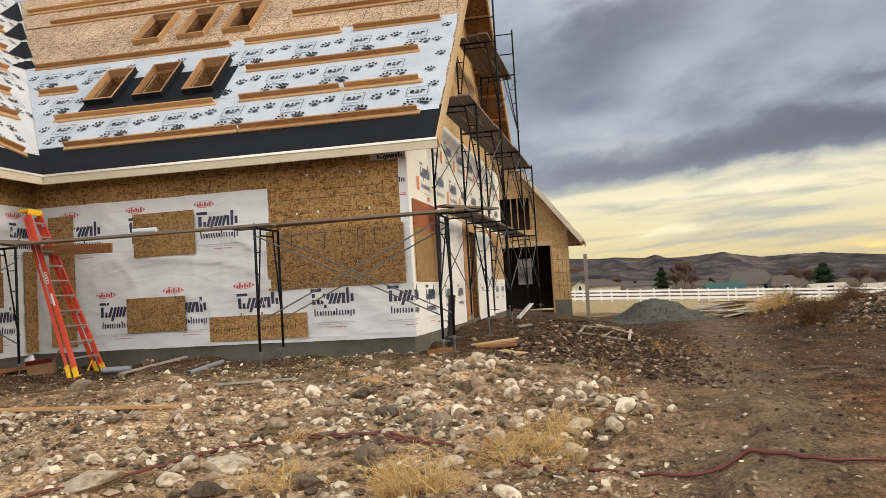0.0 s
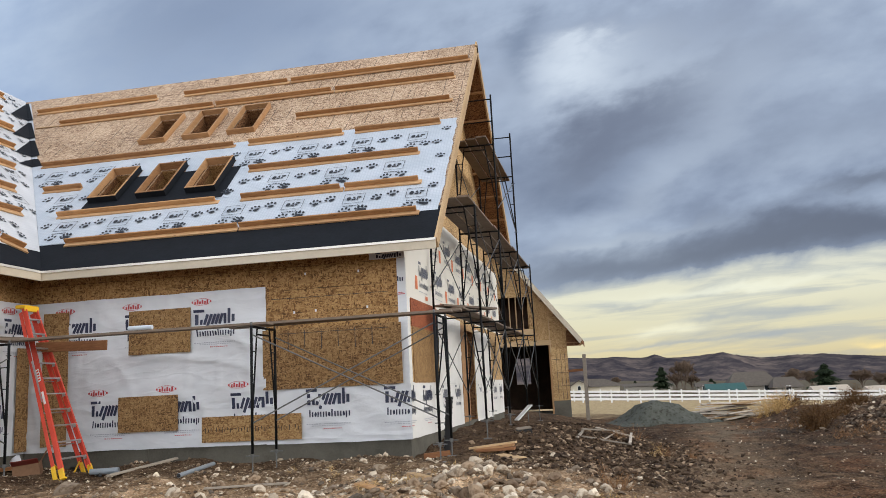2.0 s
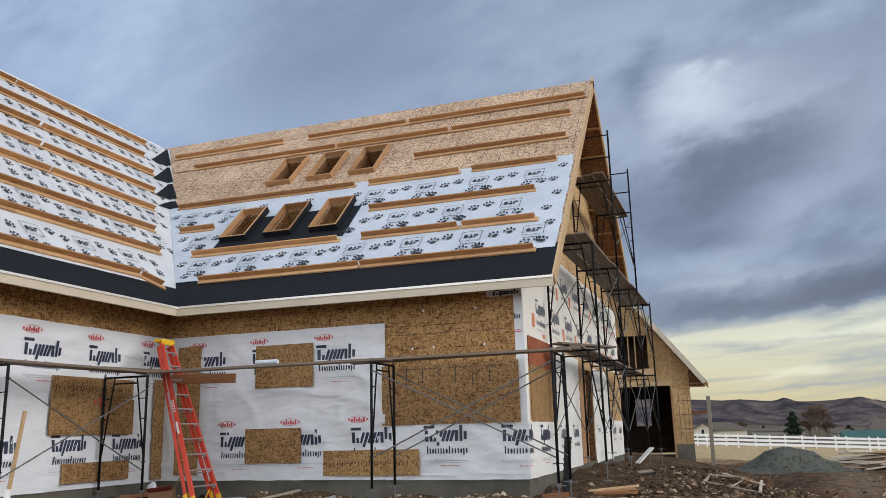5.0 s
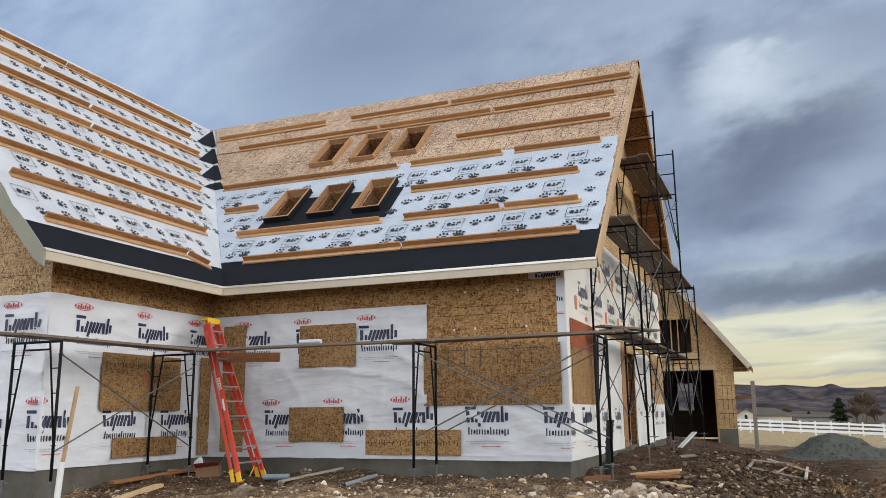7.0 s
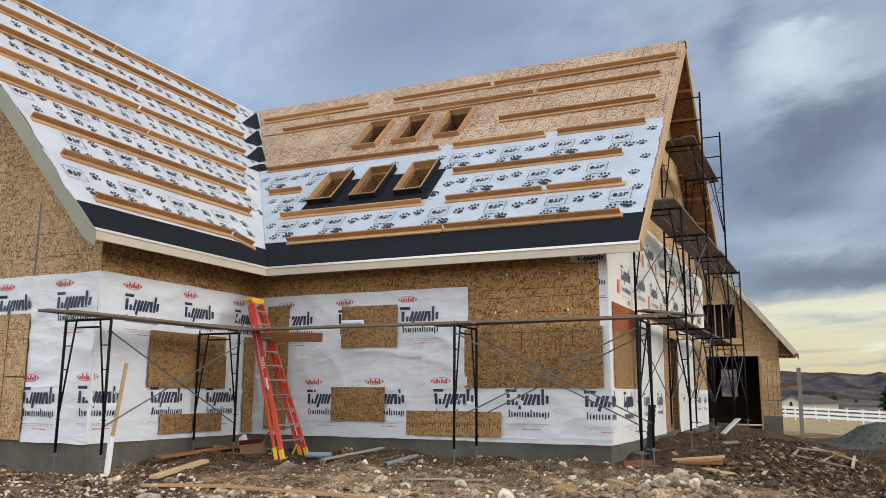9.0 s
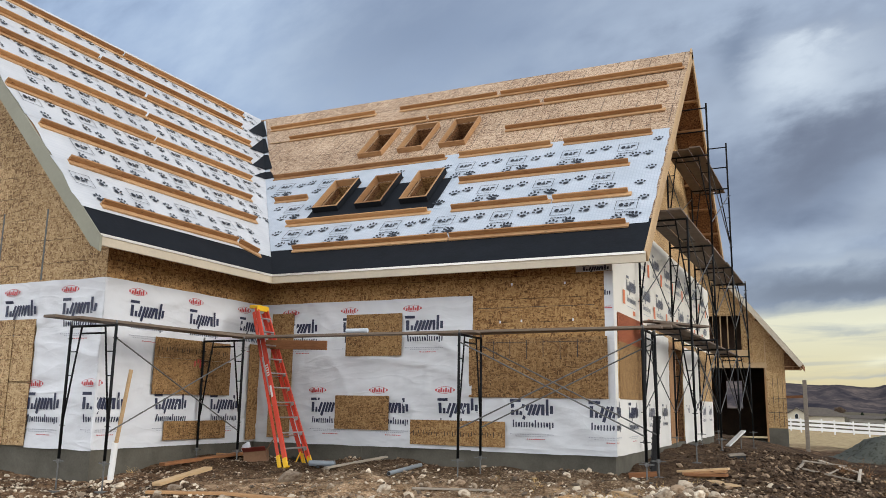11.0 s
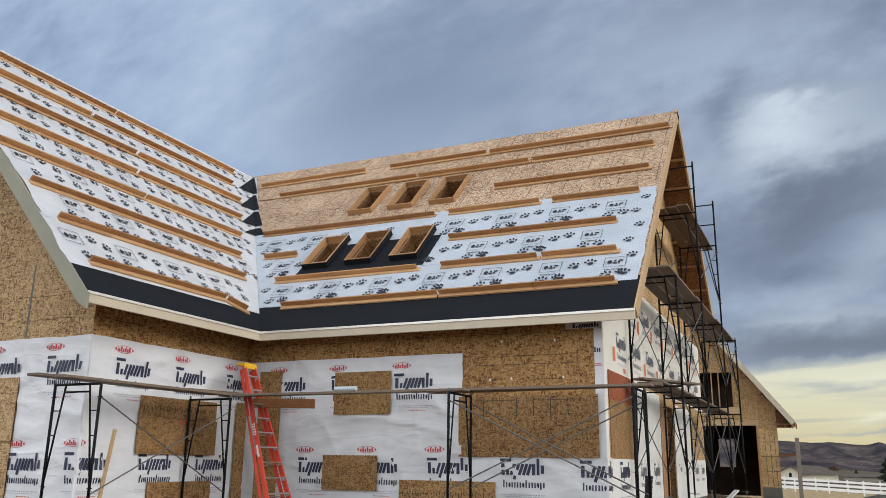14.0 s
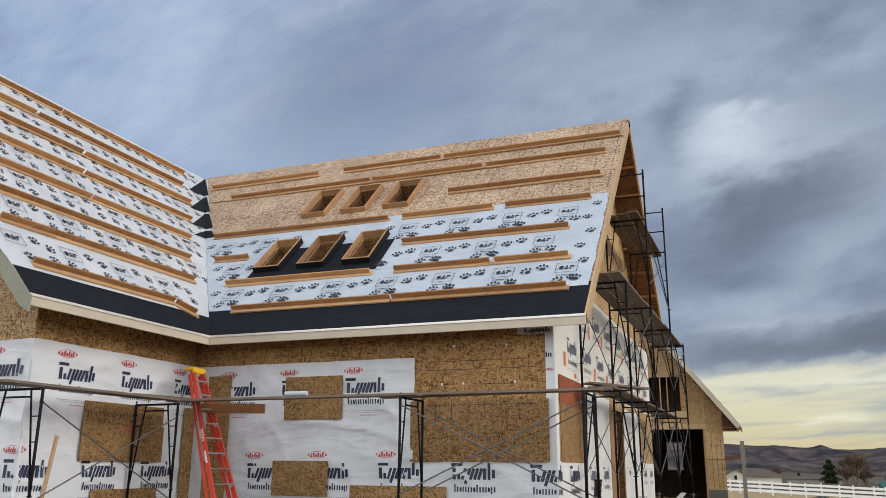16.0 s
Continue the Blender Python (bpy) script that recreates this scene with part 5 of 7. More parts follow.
# --- offcuts of board over the window openings
for plane, u0, u1, z0, z1 in (("F", -10.25, -9.72, 0.80, 3.24), ("F", -8.49, -7.27, 2.37, 3.17), ("F", -8.68, -7.51, 1.0, 1.63), ("F", -7.05, -5.2, 0.77, 1.21),
                              ("W", 10.73, 12.74, 1.59, 2.22), ("W", 10.73, 12.70, 2.22, 2.57), ("W", 11.07, 12.69, 0.80, 1.13), ("W", 13.30, 13.62, 0.74, 2.62),
                              ("S", 13.98, 15.80, 1.62, 2.62)):
    wall_panel({"F": wall_front, "W": wall_wing, "S": wall_side}[plane], plane, [(u0, u1, z0, z1)], OSB_BROWN if plane == "W" or (plane == "F" and z0 == 1.0) else OSB_PATCH, "board_patch", proud=0.014 if plane == "S" else 0.076, thick=0.014)
wall_panel(wall_front, "F", [(-5.90, -3.38, 1.62, 2.66)], OSB_BROWN, "board_patch", proud=0.060, thick=0.012)
wall_panel(wall_side, "S", [(13.92, 16.02, 2.60, 3.10)], RED_PANEL, "reddish_panel", proud=0.018, thick=0.012)
wall_panel(wall_side, "S", [(18.74, 19.60, 0.72, 2.95)], LUMBER, "plywood_panel", proud=0.018, thick=0.016)
wall_panel(wall_gable, "G", [(-13.40, -12.62, 0.72, 2.80), (-12.60, -12.11, 1.76, 2.80), (-12.60, -12.10, 0.72, 1.74)], OSB_TAN, "board_patch", proud=0.060, thick=0.014)
# ink marks where the panels' nailing lines show, and two light metal straps on the gable
for k in range(6):
    x = -5.42 + 0.305 * k
    part("ink_line", box(x - 0.006, x + 0.006, FRONT - 0.0615, FRONT - 0.060, 2.28 + 0.03 * (k % 2), 2.62), INK, wall_front)
part("ink_line", box(-5.6, -3.6, FRONT - 0.0615, FRONT - 0.060, 2.575, 2.583), INK, wall_front)
part("ink_line", box(-5.75, -3.6, FRONT - 0.0015, FRONT + 0.001, 3.20, 3.208), INK, wall_front)
for x in (-12.16, -13.27):
    part("metal_strap", box(x - 0.02, x + 0.02, GABLE - 0.004, GABLE - 0.001, 3.47, 4.72), GALV, wall_gable, "galvanised strap tie")
for x, z in ((-4.92, 2.96), (-5.32, 2.95), (-3.98, 2.96), (-4.12, 3.6), (-5.1, 3.62)):
    part("paper_tag", box(x - 0.016, x + 0.016, FRONT - 0.003, FRONT - 0.0005, z - 0.022, z + 0.022), WRAP, wall_front)


STAMP = plain_mat("brown_stamp_ink", (0.050, 0.030, 0.016), 0.7, vary=0.3, bumps=0)
for k in range(34):
    x = -6.98 + 0.052 * k
    if k % 7 != 3:
        part("stamped_bar", box(x, x + 0.014, FRONT - 0.0795, FRONT - 0.0765, 0.93 + 0.02 * (k % 3), 1.02 - 0.02 * (k % 2)), STAMP, wall_front)
for k in range(30):
    y = 10.82 + 0.062 * k
    if k % 6 != 2:
        part("stamped_bar", box(WING + 0.0765, WING + 0.0795, y, y + 0.015, 2.33 + 0.015 * (k % 3), 2.42 - 0.02 * (k % 2)), STAMP, wall_wing)
for k, (y, z, h) in enumerate(((11.72, 2.10, 0.10), (11.80, 2.16, 0.07), (11.86, 2.08, 0.15), (11.95, 2.12, 0.05))):
    part("spray_mark", box(WING + 0.0765, WING + 0.0795, y, y + 0.028, z, z + h), RED, wall_wing)


def on_sheet(plane, seed, amp, base=0.004):
    """Print lies on the folds of its sheet."""
    return lambda u, v: flat_at(plane, base + ripple(u, v, seed, amp) + 0.010)(u, v)


def unrolled_gw():
    """Along the gable and round the corner on to the wing's wall: u is 0 at the corner."""
    g, w = on_sheet("G", 6.0, 0.028), on_sheet("W", 5.0, 0.028)
    return lambda u, v: g(WING + u, v) if u < 0 else w(GABLE + u, v)


def unrolled_fs():
    f, side = on_sheet("F", 2.0, 0.026, 0.006), flat_at("S", 0.0125)
    return lambda u, v: f(u, v) if u < SIDE else side(FRONT + (u - SIDE), v)


def stamp(at, u, v):
    """One repeat of the wrap's print: an oval over a large word, a line below and fine print."""
    navy = join(wordmark(at, u, v, 0.78, 0.27), wordline(at, u + 0.04, v - 0.205, 0.76, 0.125))
    mid = v + 0.415
    red = join(ring(at, u + 0.14, mid, 0.185, 0.064, 0.007), quad(at, u - 0.055, u - 0.025, mid - 0.018, mid + 0.018), quad(at, u + 0.305, u + 0.335, mid - 0.018, mid + 0.018),
               join(*[quad(at, u + 0.002 + 0.047 * k, u + 0.034 + 0.047 * k, mid - 0.040, mid + (0.040 if k % 2 else 0.012)) for k in range(6)]),
               small_bars(at, u + 0.30, v - 0.41, 0.34, 0.016, 9))
    grey = join(small_bars(at, u + 0.0, v - 0.33, 0.8, 0.016, 18), small_bars(at, u + 0.1, v - 0.36, 0.6, 0.012, 14))
    return navy, red, grey


def print_on(parent, at, places):
    for u, v in places:
        navy, red, grey = stamp(at, u, v)
        tagged(part("printed_word", navy, NAVY, parent, "navy printed bars"), kind="stuff")
        tagged(part("printed_oval", red, RED, parent, "red printed oval"), kind="stuff")
        part("fine_print", grey, GREYPRINT, parent)


print_on(wrap_f, on_sheet("F", 1.0, 0.036), [(-7.21, 2.84), (-8.59, 2.84), (-9.97, 2.84), (-9.26, 1.31), (-7.89, 1.32), (-6.51, 1.33)])
print_on(wrap_f2, unrolled_fs(), [(-5.12, 1.33), (-3.73, 1.31), (-2.35, 1.30)])
print_on(wrap_g, unrolled_gw(), [(-2.30, 2.86), (-0.89, 2.86), (0.53, 2.87), (1.96, 2.87), (3.37, 2.87), (-1.51, 1.31), (-0.23, 1.33), (1.25, 1.33), (2.66, 1.33)])
gs, os_, fs = [], [], []
at = flat_at("S", 0.0125)
for k in range(8):
    y = 14.66 + 1.40 * k
    if y > 24.9:
        break
    gs += [wordmark(at, y, 3.58, 0.78, 0.27), wordline(at, y + 0.04, 3.37, 0.74, 0.12)]
    os_ += [quad(at, y - 0.30, y - 0.12, 3.30, 3.55), quad(at, y + 0.5, y + 0.70, 3.16, 3.24)]
    fs += [small_bars(at, y, 3.28, 0.7, 0.014, 16)]
for k in range(7):
    y = 15.75 + 1.40 * k
    gs += [wordmark(at, y, 4.38, 0.78, 0.27), wordline(at, y + 0.04, 4.17, 0.74, 0.12)]
    os_ += [quad(at, y + 0.90, y + 1.08, 4.10, 4.36)]
    fs += [small_bars(at, y, 4.08, 0.7, 0.014, 16)]
for y in (16.35, 17.75, 20.9, 22.25, 23.75, 25.0):
    gs.append(wordmark(at, y, 1.31, 0.62, 0.25))
    gs.append(wordline(at, y + 0.03, 1.12, 0.6, 0.10))
for g in gs:
    tagged(part("printed_word", g, FADED, wrap_s, "grey printed bars"), kind="stuff")
for g in os_:
    part("printed_square", g, ORANGE, wrap_s, "orange printed square")
part("fine_print", join(*fs), GREYPRINT, wrap_s)


# print on the torn strip under the eave and the strip folded round the corner
strip_at = flat_at("F", 0.016)
tagged(part("printed_word", wordmark(strip_at, -3.80, 3.79, 0.46, 0.095), NAVY, wrap_f2, "navy printed bars"), kind="stuff")
part("printed_word", small_bars(strip_at, -3.425, 3.36, 0.12, 0.09, 3, 0.4), NAVY, wrap_f2, "navy printed bars")
part("fine_print", join(quad(strip_at, -3.425, -3.30, 3.13, 3.145), quad(strip_at, -3.42, -3.32, 3.16, 3.17)), RED, wrap_f2, "red fine print")


# --- roof print: boxes with plain shapes, and animal tracks
def paw(at, u, v, s, turn=0.0):
    c, sn = math.cos(turn), math.sin(turn)

    def spot(x, y, rx, ry, t=0.0):
        return disc(at, u + s * (c * x - sn * y), v + s * (sn * x + c * y), rx * s, ry * s, 8, turn + t)
    return join(spot(0, -0.18, 0.29, 0.20), spot(-0.42, 0.14, 0.11, 0.18, 0.3), spot(-0.15, 0.39, 0.11, 0.19), spot(0.17, 0.39, 0.11, 0.19), spot(0.44, 0.12, 0.11, 0.18, -0.3))


def roof_box(at, u, v, w, h, text=True):
    t = 0.010
    x0, x1, y0, y1 = u - w / 2, u + w / 2, v - h / 2, v + h / 2
    gs = [quad(at, x0, x1, y0, y0 + t), quad(at, x0, x1, y1 - t, y1), quad(at, x0, x0 + t, y0 + t, y1 - t), quad(at, x1 - t, x1, y0 + t, y1 - t)]
    gs += [disc(at, u - w * 0.24, v + h * 0.01, w * 0.11, h * 0.18, 12), quad(at, u - w * 0.09, u + w * 0.09, v - h * 0.17, v - h * 0.03), quad(at, u - w * 0.05, u + w * 0.05, v + h * 0.03, v + h * 0.19),
           quad(at, u + w * 0.14, u + w * 0.34, v + h * 0.05, v + h * 0.19), quad(at, u + w * 0.14, u + w * 0.22, v - h * 0.17, v - h * 0.01)]
    if text:
        gs.append(small_bars(at, u - w * 0.4, v - h * 0.82, w * 0.75, h * 0.10, 10))
    return join(*gs)


def at_main(u, v):
    """u along the eave, v up the slope from the eave."""
    y = EAVE_Y + v * math.cos(math.atan(MS))
    return tuple(Vector((u, y, main_z(y))) + NM * 0.030)


def at_wing(u, v):
    x = EAVE_X - v * math.cos(math.atan(WS))
    return tuple(Vector((x, u, wing_z(x))) + NW * 0.030)


cm = 1 / math.cos(math.atan(MS))
marks, tracks = [], []
for row, (yrow, u0) in enumerate(((14.16, -3.12), (14.99, -3.73), (15.85, -3.42))):
    v = (yrow - EAVE_Y) * cm
    left = EAVE_X - (yrow - EAVE_Y) * MS / WS + 0.35
    u = u0
    while u > left:
        if not any(a - 0.35 < u < b + 0.35 and c - 0.2 < yrow < d + 0.2 for a, b, c, d in CURBS):
            marks.append(roof_box(at_main, u, v, 0.40, 0.33))
        for du, dv in ((-0.46, 0.05), (-0.74, -0.04), (0.20, -0.38), (-0.10, -0.43), (-0.95, -0.41)):
            yy = yrow + dv / cm
            if u + du > left - 0.2 and u + du < RAKE_X - 0.2 and not any(a - 0.22 < u + du < b + 0.22 and c - 0.2 < yy < d + 0.12 for a, b, c, d in CURBS):
                tracks.append(paw(at_main, u + du, v + dv, 0.215, random.choice((0.45, 0.7, 0.2))))
        u -= 1.19
    if row < 3:
        tracks += [paw(at_main, -2.84, v + 0.22, 0.19, 0.4), paw(at_main, -2.98, v - 0.36, 0.19, 0.2)]
for g in marks:
    part("printed_box", g, INK, roof_main, "black printed box")
tagged(part("paw_pattern", join(*tracks), INK, roof_main, "black printed paw tracks"), kind="stuff")
cw = 1 / math.cos(math.atan(WS))
marks, tracks = [], []
for row in range(7):
    xrow = -10.87 - 0.74 * row
    v = (EAVE_X - xrow) * cw
    end = EAVE_Y + (EAVE_X - xrow) * WS / MS - 0.25
    u = 9.13 + (0.55 if row % 2 else 0.0)
    while u < end:
        marks.append(roof_box(at_wing, u, v, 0.40, 0.31, False))
        for du, dv in ((0.44, 0.07), (0.72, -0.03), (-0.16, -0.33), (0.12, -0.42), (0.66, -0.34)):
            if RAKE_Y + 0.2 < u + du < end + 0.1:
                tracks.append(paw(at_wing, u + du, v + dv, 0.19, random.choice((-0.6, -0.2, -1.0))))
        u += 1.19
for g in marks:
    part("printed_box", g, INK, roof_wing, "black printed box")
tagged(part("paw_pattern", join(*tracks), INK, roof_wing, "black printed paw tracks"), kind="stuff")

# ---------- rear garage wing ----------
garage = thing("garage_wing", (-4, 40, 0.2), "rear gabled wing with bare sheathing and an open doorway", "house")
GY, GX = 38.0, -1.79
GS = 1.30


def gar_z(x):
    return 3.34 + GS * (-1.04 - x)


GRX = -6.2
GAR_HOLES = [(-5.3, -2.54, 0.6, 3.23), (-4.95, -3.47, 4.02, 5.52)]
GAR_CUT = [(Vector((-1.04, GY, 3.12)), Vector((GS, 0, 1)).normalized()), (Vector((2 * GRX + 1.04, GY, 3.12)), Vector((-GS, 0, 1)).normalized())]
gw = part("wall", welded(join(*[clipped(box(q[0], q[1], GY + 0.014, GY + 0.15, q[2], q[3]), GAR_CUT) for q in minus((-10.6, GX, 0.70, 10.2), GAR_HOLES)])), OSB_DARK, garage)
for r in courses(-10.6, GX, 0.70, 10.2, shift=0.9):
    for q in minus(r, GAR_HOLES):
        geo = clipped(box(q[0] + 0.002, q[1] - 0.002, GY, GY + 0.013, q[2] + 0.002, q[3] - 0.002), GAR_CUT)
        if len(geo[1]) > 3:
            part("osb_panel", geo, OSB_GABLE, gw)
part("wall", prism([(GX, GY + 0.15), (-2.10, 43), (-2.25, 43), (GX - 0.15, GY + 0.15)], "z", 0.70, 3.5), OSB_DARK, garage, "red-brown sheathing seen from inside")
# Inner walls are dark by colour, in place of the room's shade
part("wall", join(*[box(*q) for q in ((-10.6, -4.72, 42.85, 43, 0.2, 3.5), (-3.98, -2.2, 42.85, 43, 0.2, 3.5), (-4.72, -3.98, 42.85, 43, 0.2, 1.5), (-4.72, -3.98, 42.85, 43, 2.83, 3.5), (-10.7, -10.55, GY + 0.15, 43, 0.2, 4))]), DARK_ROOM, garage, "inner framing with the room's shade in its colour")
part("foundation", prism([(-2.54, GY - 0.01), (GX, GY - 0.01), (GX, GY + 0.2), (-2.08, 43), (-2.28, 43), (GX - 0.2, GY + 0.2), (-2.54, GY + 0.2)], "z", -0.6, 0.70), CONCRETE, garage, "grey concrete stem wall")
part("foundation", box(-10.6, -5.3, GY, GY + 0.2, -0.6, 0.70), CONCRETE, garage, "grey concrete stem wall")
part("floor_slab", box(-10.5, -2.3, GY + 0.2, 42.8, -0.3, 0.12), CONCRETE, garage)
# Added dark panel hides the sky behind the opening, standing in for loft shade
part("loft_shade_panel", clipped(box(-10.5, GX - 0.2, GY + 1.1, GY + 1.2, 3.6, 9.0), GAR_CUT), DARK_ROOM, garage, "dark panel added behind the upper opening as loft shade")
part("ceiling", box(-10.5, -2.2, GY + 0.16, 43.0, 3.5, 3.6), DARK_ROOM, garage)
gn = Vector((GS, 0, 1)).normalized()
for sgn in (1, -1):
    pts = [(-1.04, 3.34), (GRX, gar_z(GRX))]
    if sgn < 0:
        pts = [(2 * GRX - x, z) for x, z in pts]
    v = [(x, y, z - t) for t in (0.22, 0.0) for x, z in pts for y in (37.2, 39.9)]
    part("roof", (v, [(0, 1, 3, 2), (4, 6, 7, 5), (0, 4, 5, 1), (2, 3, 7, 6), (0, 2, 6, 4), (1, 5, 7, 3)]), OSB_DARK, garage)
part("rake_board", sloped_board([(-1.02, 0, 3.33), (GRX, 0, gar_z(GRX))], -0.20, 0.012, gn, 1, 37.16, 37.21), FASCIA, garage, "cream rake board")
for i in range(6):
    x = -1.15 - 0.55 * i
    part("lookout", beam((x, 37.22, gar_z(x) - 0.33), (x, GY, gar_z(x) - 0.33), 0.04, 0.13, gn, 0), LUMBER, garage)
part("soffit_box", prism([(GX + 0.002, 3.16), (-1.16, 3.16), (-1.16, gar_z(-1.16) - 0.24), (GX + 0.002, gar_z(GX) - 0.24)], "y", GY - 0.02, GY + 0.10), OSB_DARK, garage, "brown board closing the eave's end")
part("soffit_frame", join(box(GX, -1.14, GY - 0.06, GY - 0.022, 3.12, 3.16), box(GX, -1.14, GY - 0.06, GY - 0.022, 3.26, 3.30), box(-1.48, -1.44, GY - 0.06, GY - 0.022, 3.16, 3.26)), LUMBER, garage, "fir ladder framing under the eave")
for x in (-4.62, -4.32, -4.02, -3.72):
    part("stud", box(x - 0.022, x + 0.022, GY + 0.03, GY + 0.12, 4.0, 5.54), LUMBER_PALE, garage, "pale stud in the upper opening")
part("sill_beam", box(-5.3, -3.2, GY - 0.03, GY + 0.01, 3.72, 4.0), LUMBER_PALE, garage, "pale timber band")
part("header", box(-5.3, -2.5, GY - 0.03, GY + 0.01, 3.23, 3.46), LUMBER_PALE, garage, "pale timber header")
part("jamb", box(-2.62, -2.54, GY + 0.0, GY + 0.15, 0.12, 3.23), LUMBER, garage)
part("strap", box(-2.56, -2.52, GY - 0.02, GY - 0.002, 2.9, 4.4), LUMBER_PALE, garage)
for x in (-2.30, -2.10, -1.92):
    part("nail_line", box(x - 0.008, x + 0.008, GY - 0.003, GY, 0.75, 2.8), INK, garage)
for z in (1.35, 1.95, 2.55):
    part("nail_line", box(-2.5, -1.8, GY - 0.003, GY, z - 0.008, z + 0.008), INK, garage)


# ---------- scaffolding ----------
def rel(parent, m):
    return Matrix.Translation(-ORIGIN[parent.name]) @ m


FRAME_MESH = {}


def shared(name, key, geo, mat):
    """One mesh for all the alike pieces."""
    if key not in FRAME_MESH:
        FRAME_MESH[key] = mesh_from(name, geo[0], geo[1], mat, True)
    return FRAME_MESH[key]


def end_frame(scaffold, m, h):
    """A narrow tubular end frame along x, 0.91 wide: top bar, legs, slanting braces and rungs."""
    w = 0.455
    fr = new("end_frame", shared("end_frame", ("top", h), tube((-w, 0, h - 0.012), (w, 0, h - 0.012), 0.019, 8), STEEL))
    fr.parent = scaffold
    fr.matrix_basis = rel(scaffold, m)

    def sub(name, key, geo, mat=STEEL):
        ob = new(name, shared(name, (key, h), geo, mat))
        ob.parent = fr
    for s in (-1, 1):
        sub("leg", ("leg", s), tube((s * w, 0, 0), (s * w, 0, h), 0.0215, 10))
        sub("brace", ("brace", s), tube((s * w * 0.52, 0, h - 0.012), (s * w * 0.97, 0, h * 0.30), 0.014, 8))
        sub("coupling_pin", ("pin", s), tube((s * w, 0, h), (s * w, 0, h + 0.06), 0.017, 8), GALV)
        for z in (0.45, 0.62, 0.80):
            t = (h - z * h) / (h * 0.70)
            sub("rung", ("rung", s, z), tube((s * w, 0, z * h), (s * w * (0.52 + 0.45 * min(1, t)), 0, z * h), 0.009, 6))
        for z in (0.25, 0.9):
            sub("lock_stud", ("stud", s, z), tube((s * w - 0.05, 0, z * h), (s * w + 0.05, 0, z * h), 0.007, 6))
    sub("lower_bar", "lower", tube((-w * 0.55, 0, h - 0.12), (w * 0.55, 0, h - 0.12), 0.014, 8))


def screw_jack(scaffold, x, y, z):
    """A screw jack under a leg, from its collar at z to a small plate on the soil."""
    g = min(soil(x, y), z - 0.1)
    j = part("screw_jack", tube((x, y, g), (x, y, z + 0.05), 0.012, 8), GALV, scaffold, "galvanised screw jack")
    part("collar_handle", join(beam((x - 0.11, y + 0.01, z), (x + 0.11, y - 0.01, z), 0.016, 0.018, bev=0), tube((x, y, z - 0.03), (x, y, z + 0.03), 0.028, 8)), GALV, j)
    part("base_plate", box(x - 0.07, x + 0.07, y - 0.07, y + 0.07, g - 0.03, g + 0.008), GALV, j)


def brace_pair(scaffold, p, q, r, s):
    """Two crossing brace rods."""
    part("cross_brace", tube(p, q, 0.011, 8), GALV, scaffold, "galvanised cross brace")
    part("cross_brace", tube(r, s, 0.011, 8), GALV, scaffold, "galvanised cross brace")


def plank(p, q, w=0.235, h=0.04, name="scaffold_plank", label="weathered timber scaffold plank", mat=None):
    c = [(a + b) / 2 for a, b in zip(p, q)]
    return single(name, c, beam(p, q, w, h), mat or PLANK, label, "plank", "scaffold planks")


scaf_wing = thing("scaffold", (-9.9, 10.3, 0.3), "low dark tubular scaffold along the wing wall", "scaffold", "scaffolds")
scaf_front = thing("scaffold", (-4.0, 12.5, 0.4), "low dark tubular scaffold along the front wall", "scaffold", "scaffolds")
scaf_side = thing("scaffold", (-2.6, 20.0, 0.5), "tall dark tubular scaffold tower along the gable wall", "scaffold", "scaffolds")
for sc, (x, y), rz, z in ((scaf_wing, (-9.82, 8.72), 0, 0.62), (scaf_wing, (-10.06, 11.9), 0, 0.64), (scaf_front, (-5.33, 12.33), 90, 0.66), (scaf_front, (-2.52, 12.72), 90, 0.70)):
    end_frame(sc, pose(x, y, z, 0, 0, rz), 1.94)
    for s in (-1, 1):
        screw_jack(sc, x + s * 0.455 * math.cos(radians(rz)), y + s * 0.455 * math.sin(radians(rz)), z - 0.02)
for y, xo, lifts in ((15.5, -2.74, 2), (18.35, -2.64, 3), (21.5, -2.56, 3), (24.5, -2.52, 2)):
    for n in range(lifts):
        end_frame(scaf_side, pose(xo, y, 0.88 + 2.06 * n), 2.06)
    for s in (-1, 1):
        screw_jack(scaf_side, xo + s * 0.455, y, 0.86)
# braces
for z in (0.62,):
    brace_pair(scaf_wing, (-9.36, 8.72, z + 1.75), (-9.61, 11.9, z + 0.35), (-9.36, 8.72, z + 0.40), (-9.61, 11.9, z + 1.72))
    brace_pair(scaf_front, (-5.33, 11.87, z + 1.85), (-2.52, 12.26, z + 0.45), (-5.33, 11.87, z + 0.50), (-2.52, 12.26, z + 1.88))
    brace_pair(scaf_front, (-5.33, 12.78, z + 1.85), (-2.52, 13.17, z + 0.45), (-5.33, 12.78, z + 0.50), (-2.52, 13.17, z + 1.88))
for n in range(3):
    for (ya, xa), (yb, xb) in (((15.5, -2.74), (18.35, -2.64)), ((18.35, -2.64), (21.5, -2.56)), ((21.5, -2.56), (24.5, -2.52))):
        if n == 2 and ya != 18.35:
            continue
        z = 0.88 + 2.06 * n
        for s in (-0.455, 0.455):
            brace_pair(scaf_side, (xa + s, ya, z + 1.85), (xb + s, yb, z + 0.5), (xa + s, ya, z + 0.5), (xb + s, yb, z + 1.85))
# decks
TOP = 2.66
plank((-10.02, 8.1, TOP - 0.02), (-9.96, 11.9, TOP), 0.24)
plank((-9.75, 8.3, TOP - 0.03), (-9.72, 12.1, TOP - 0.01), 0.24)
plank((-10.05, 11.2, TOP + 0.03), (-9.75, 12.4, TOP + 0.03), 0.24)
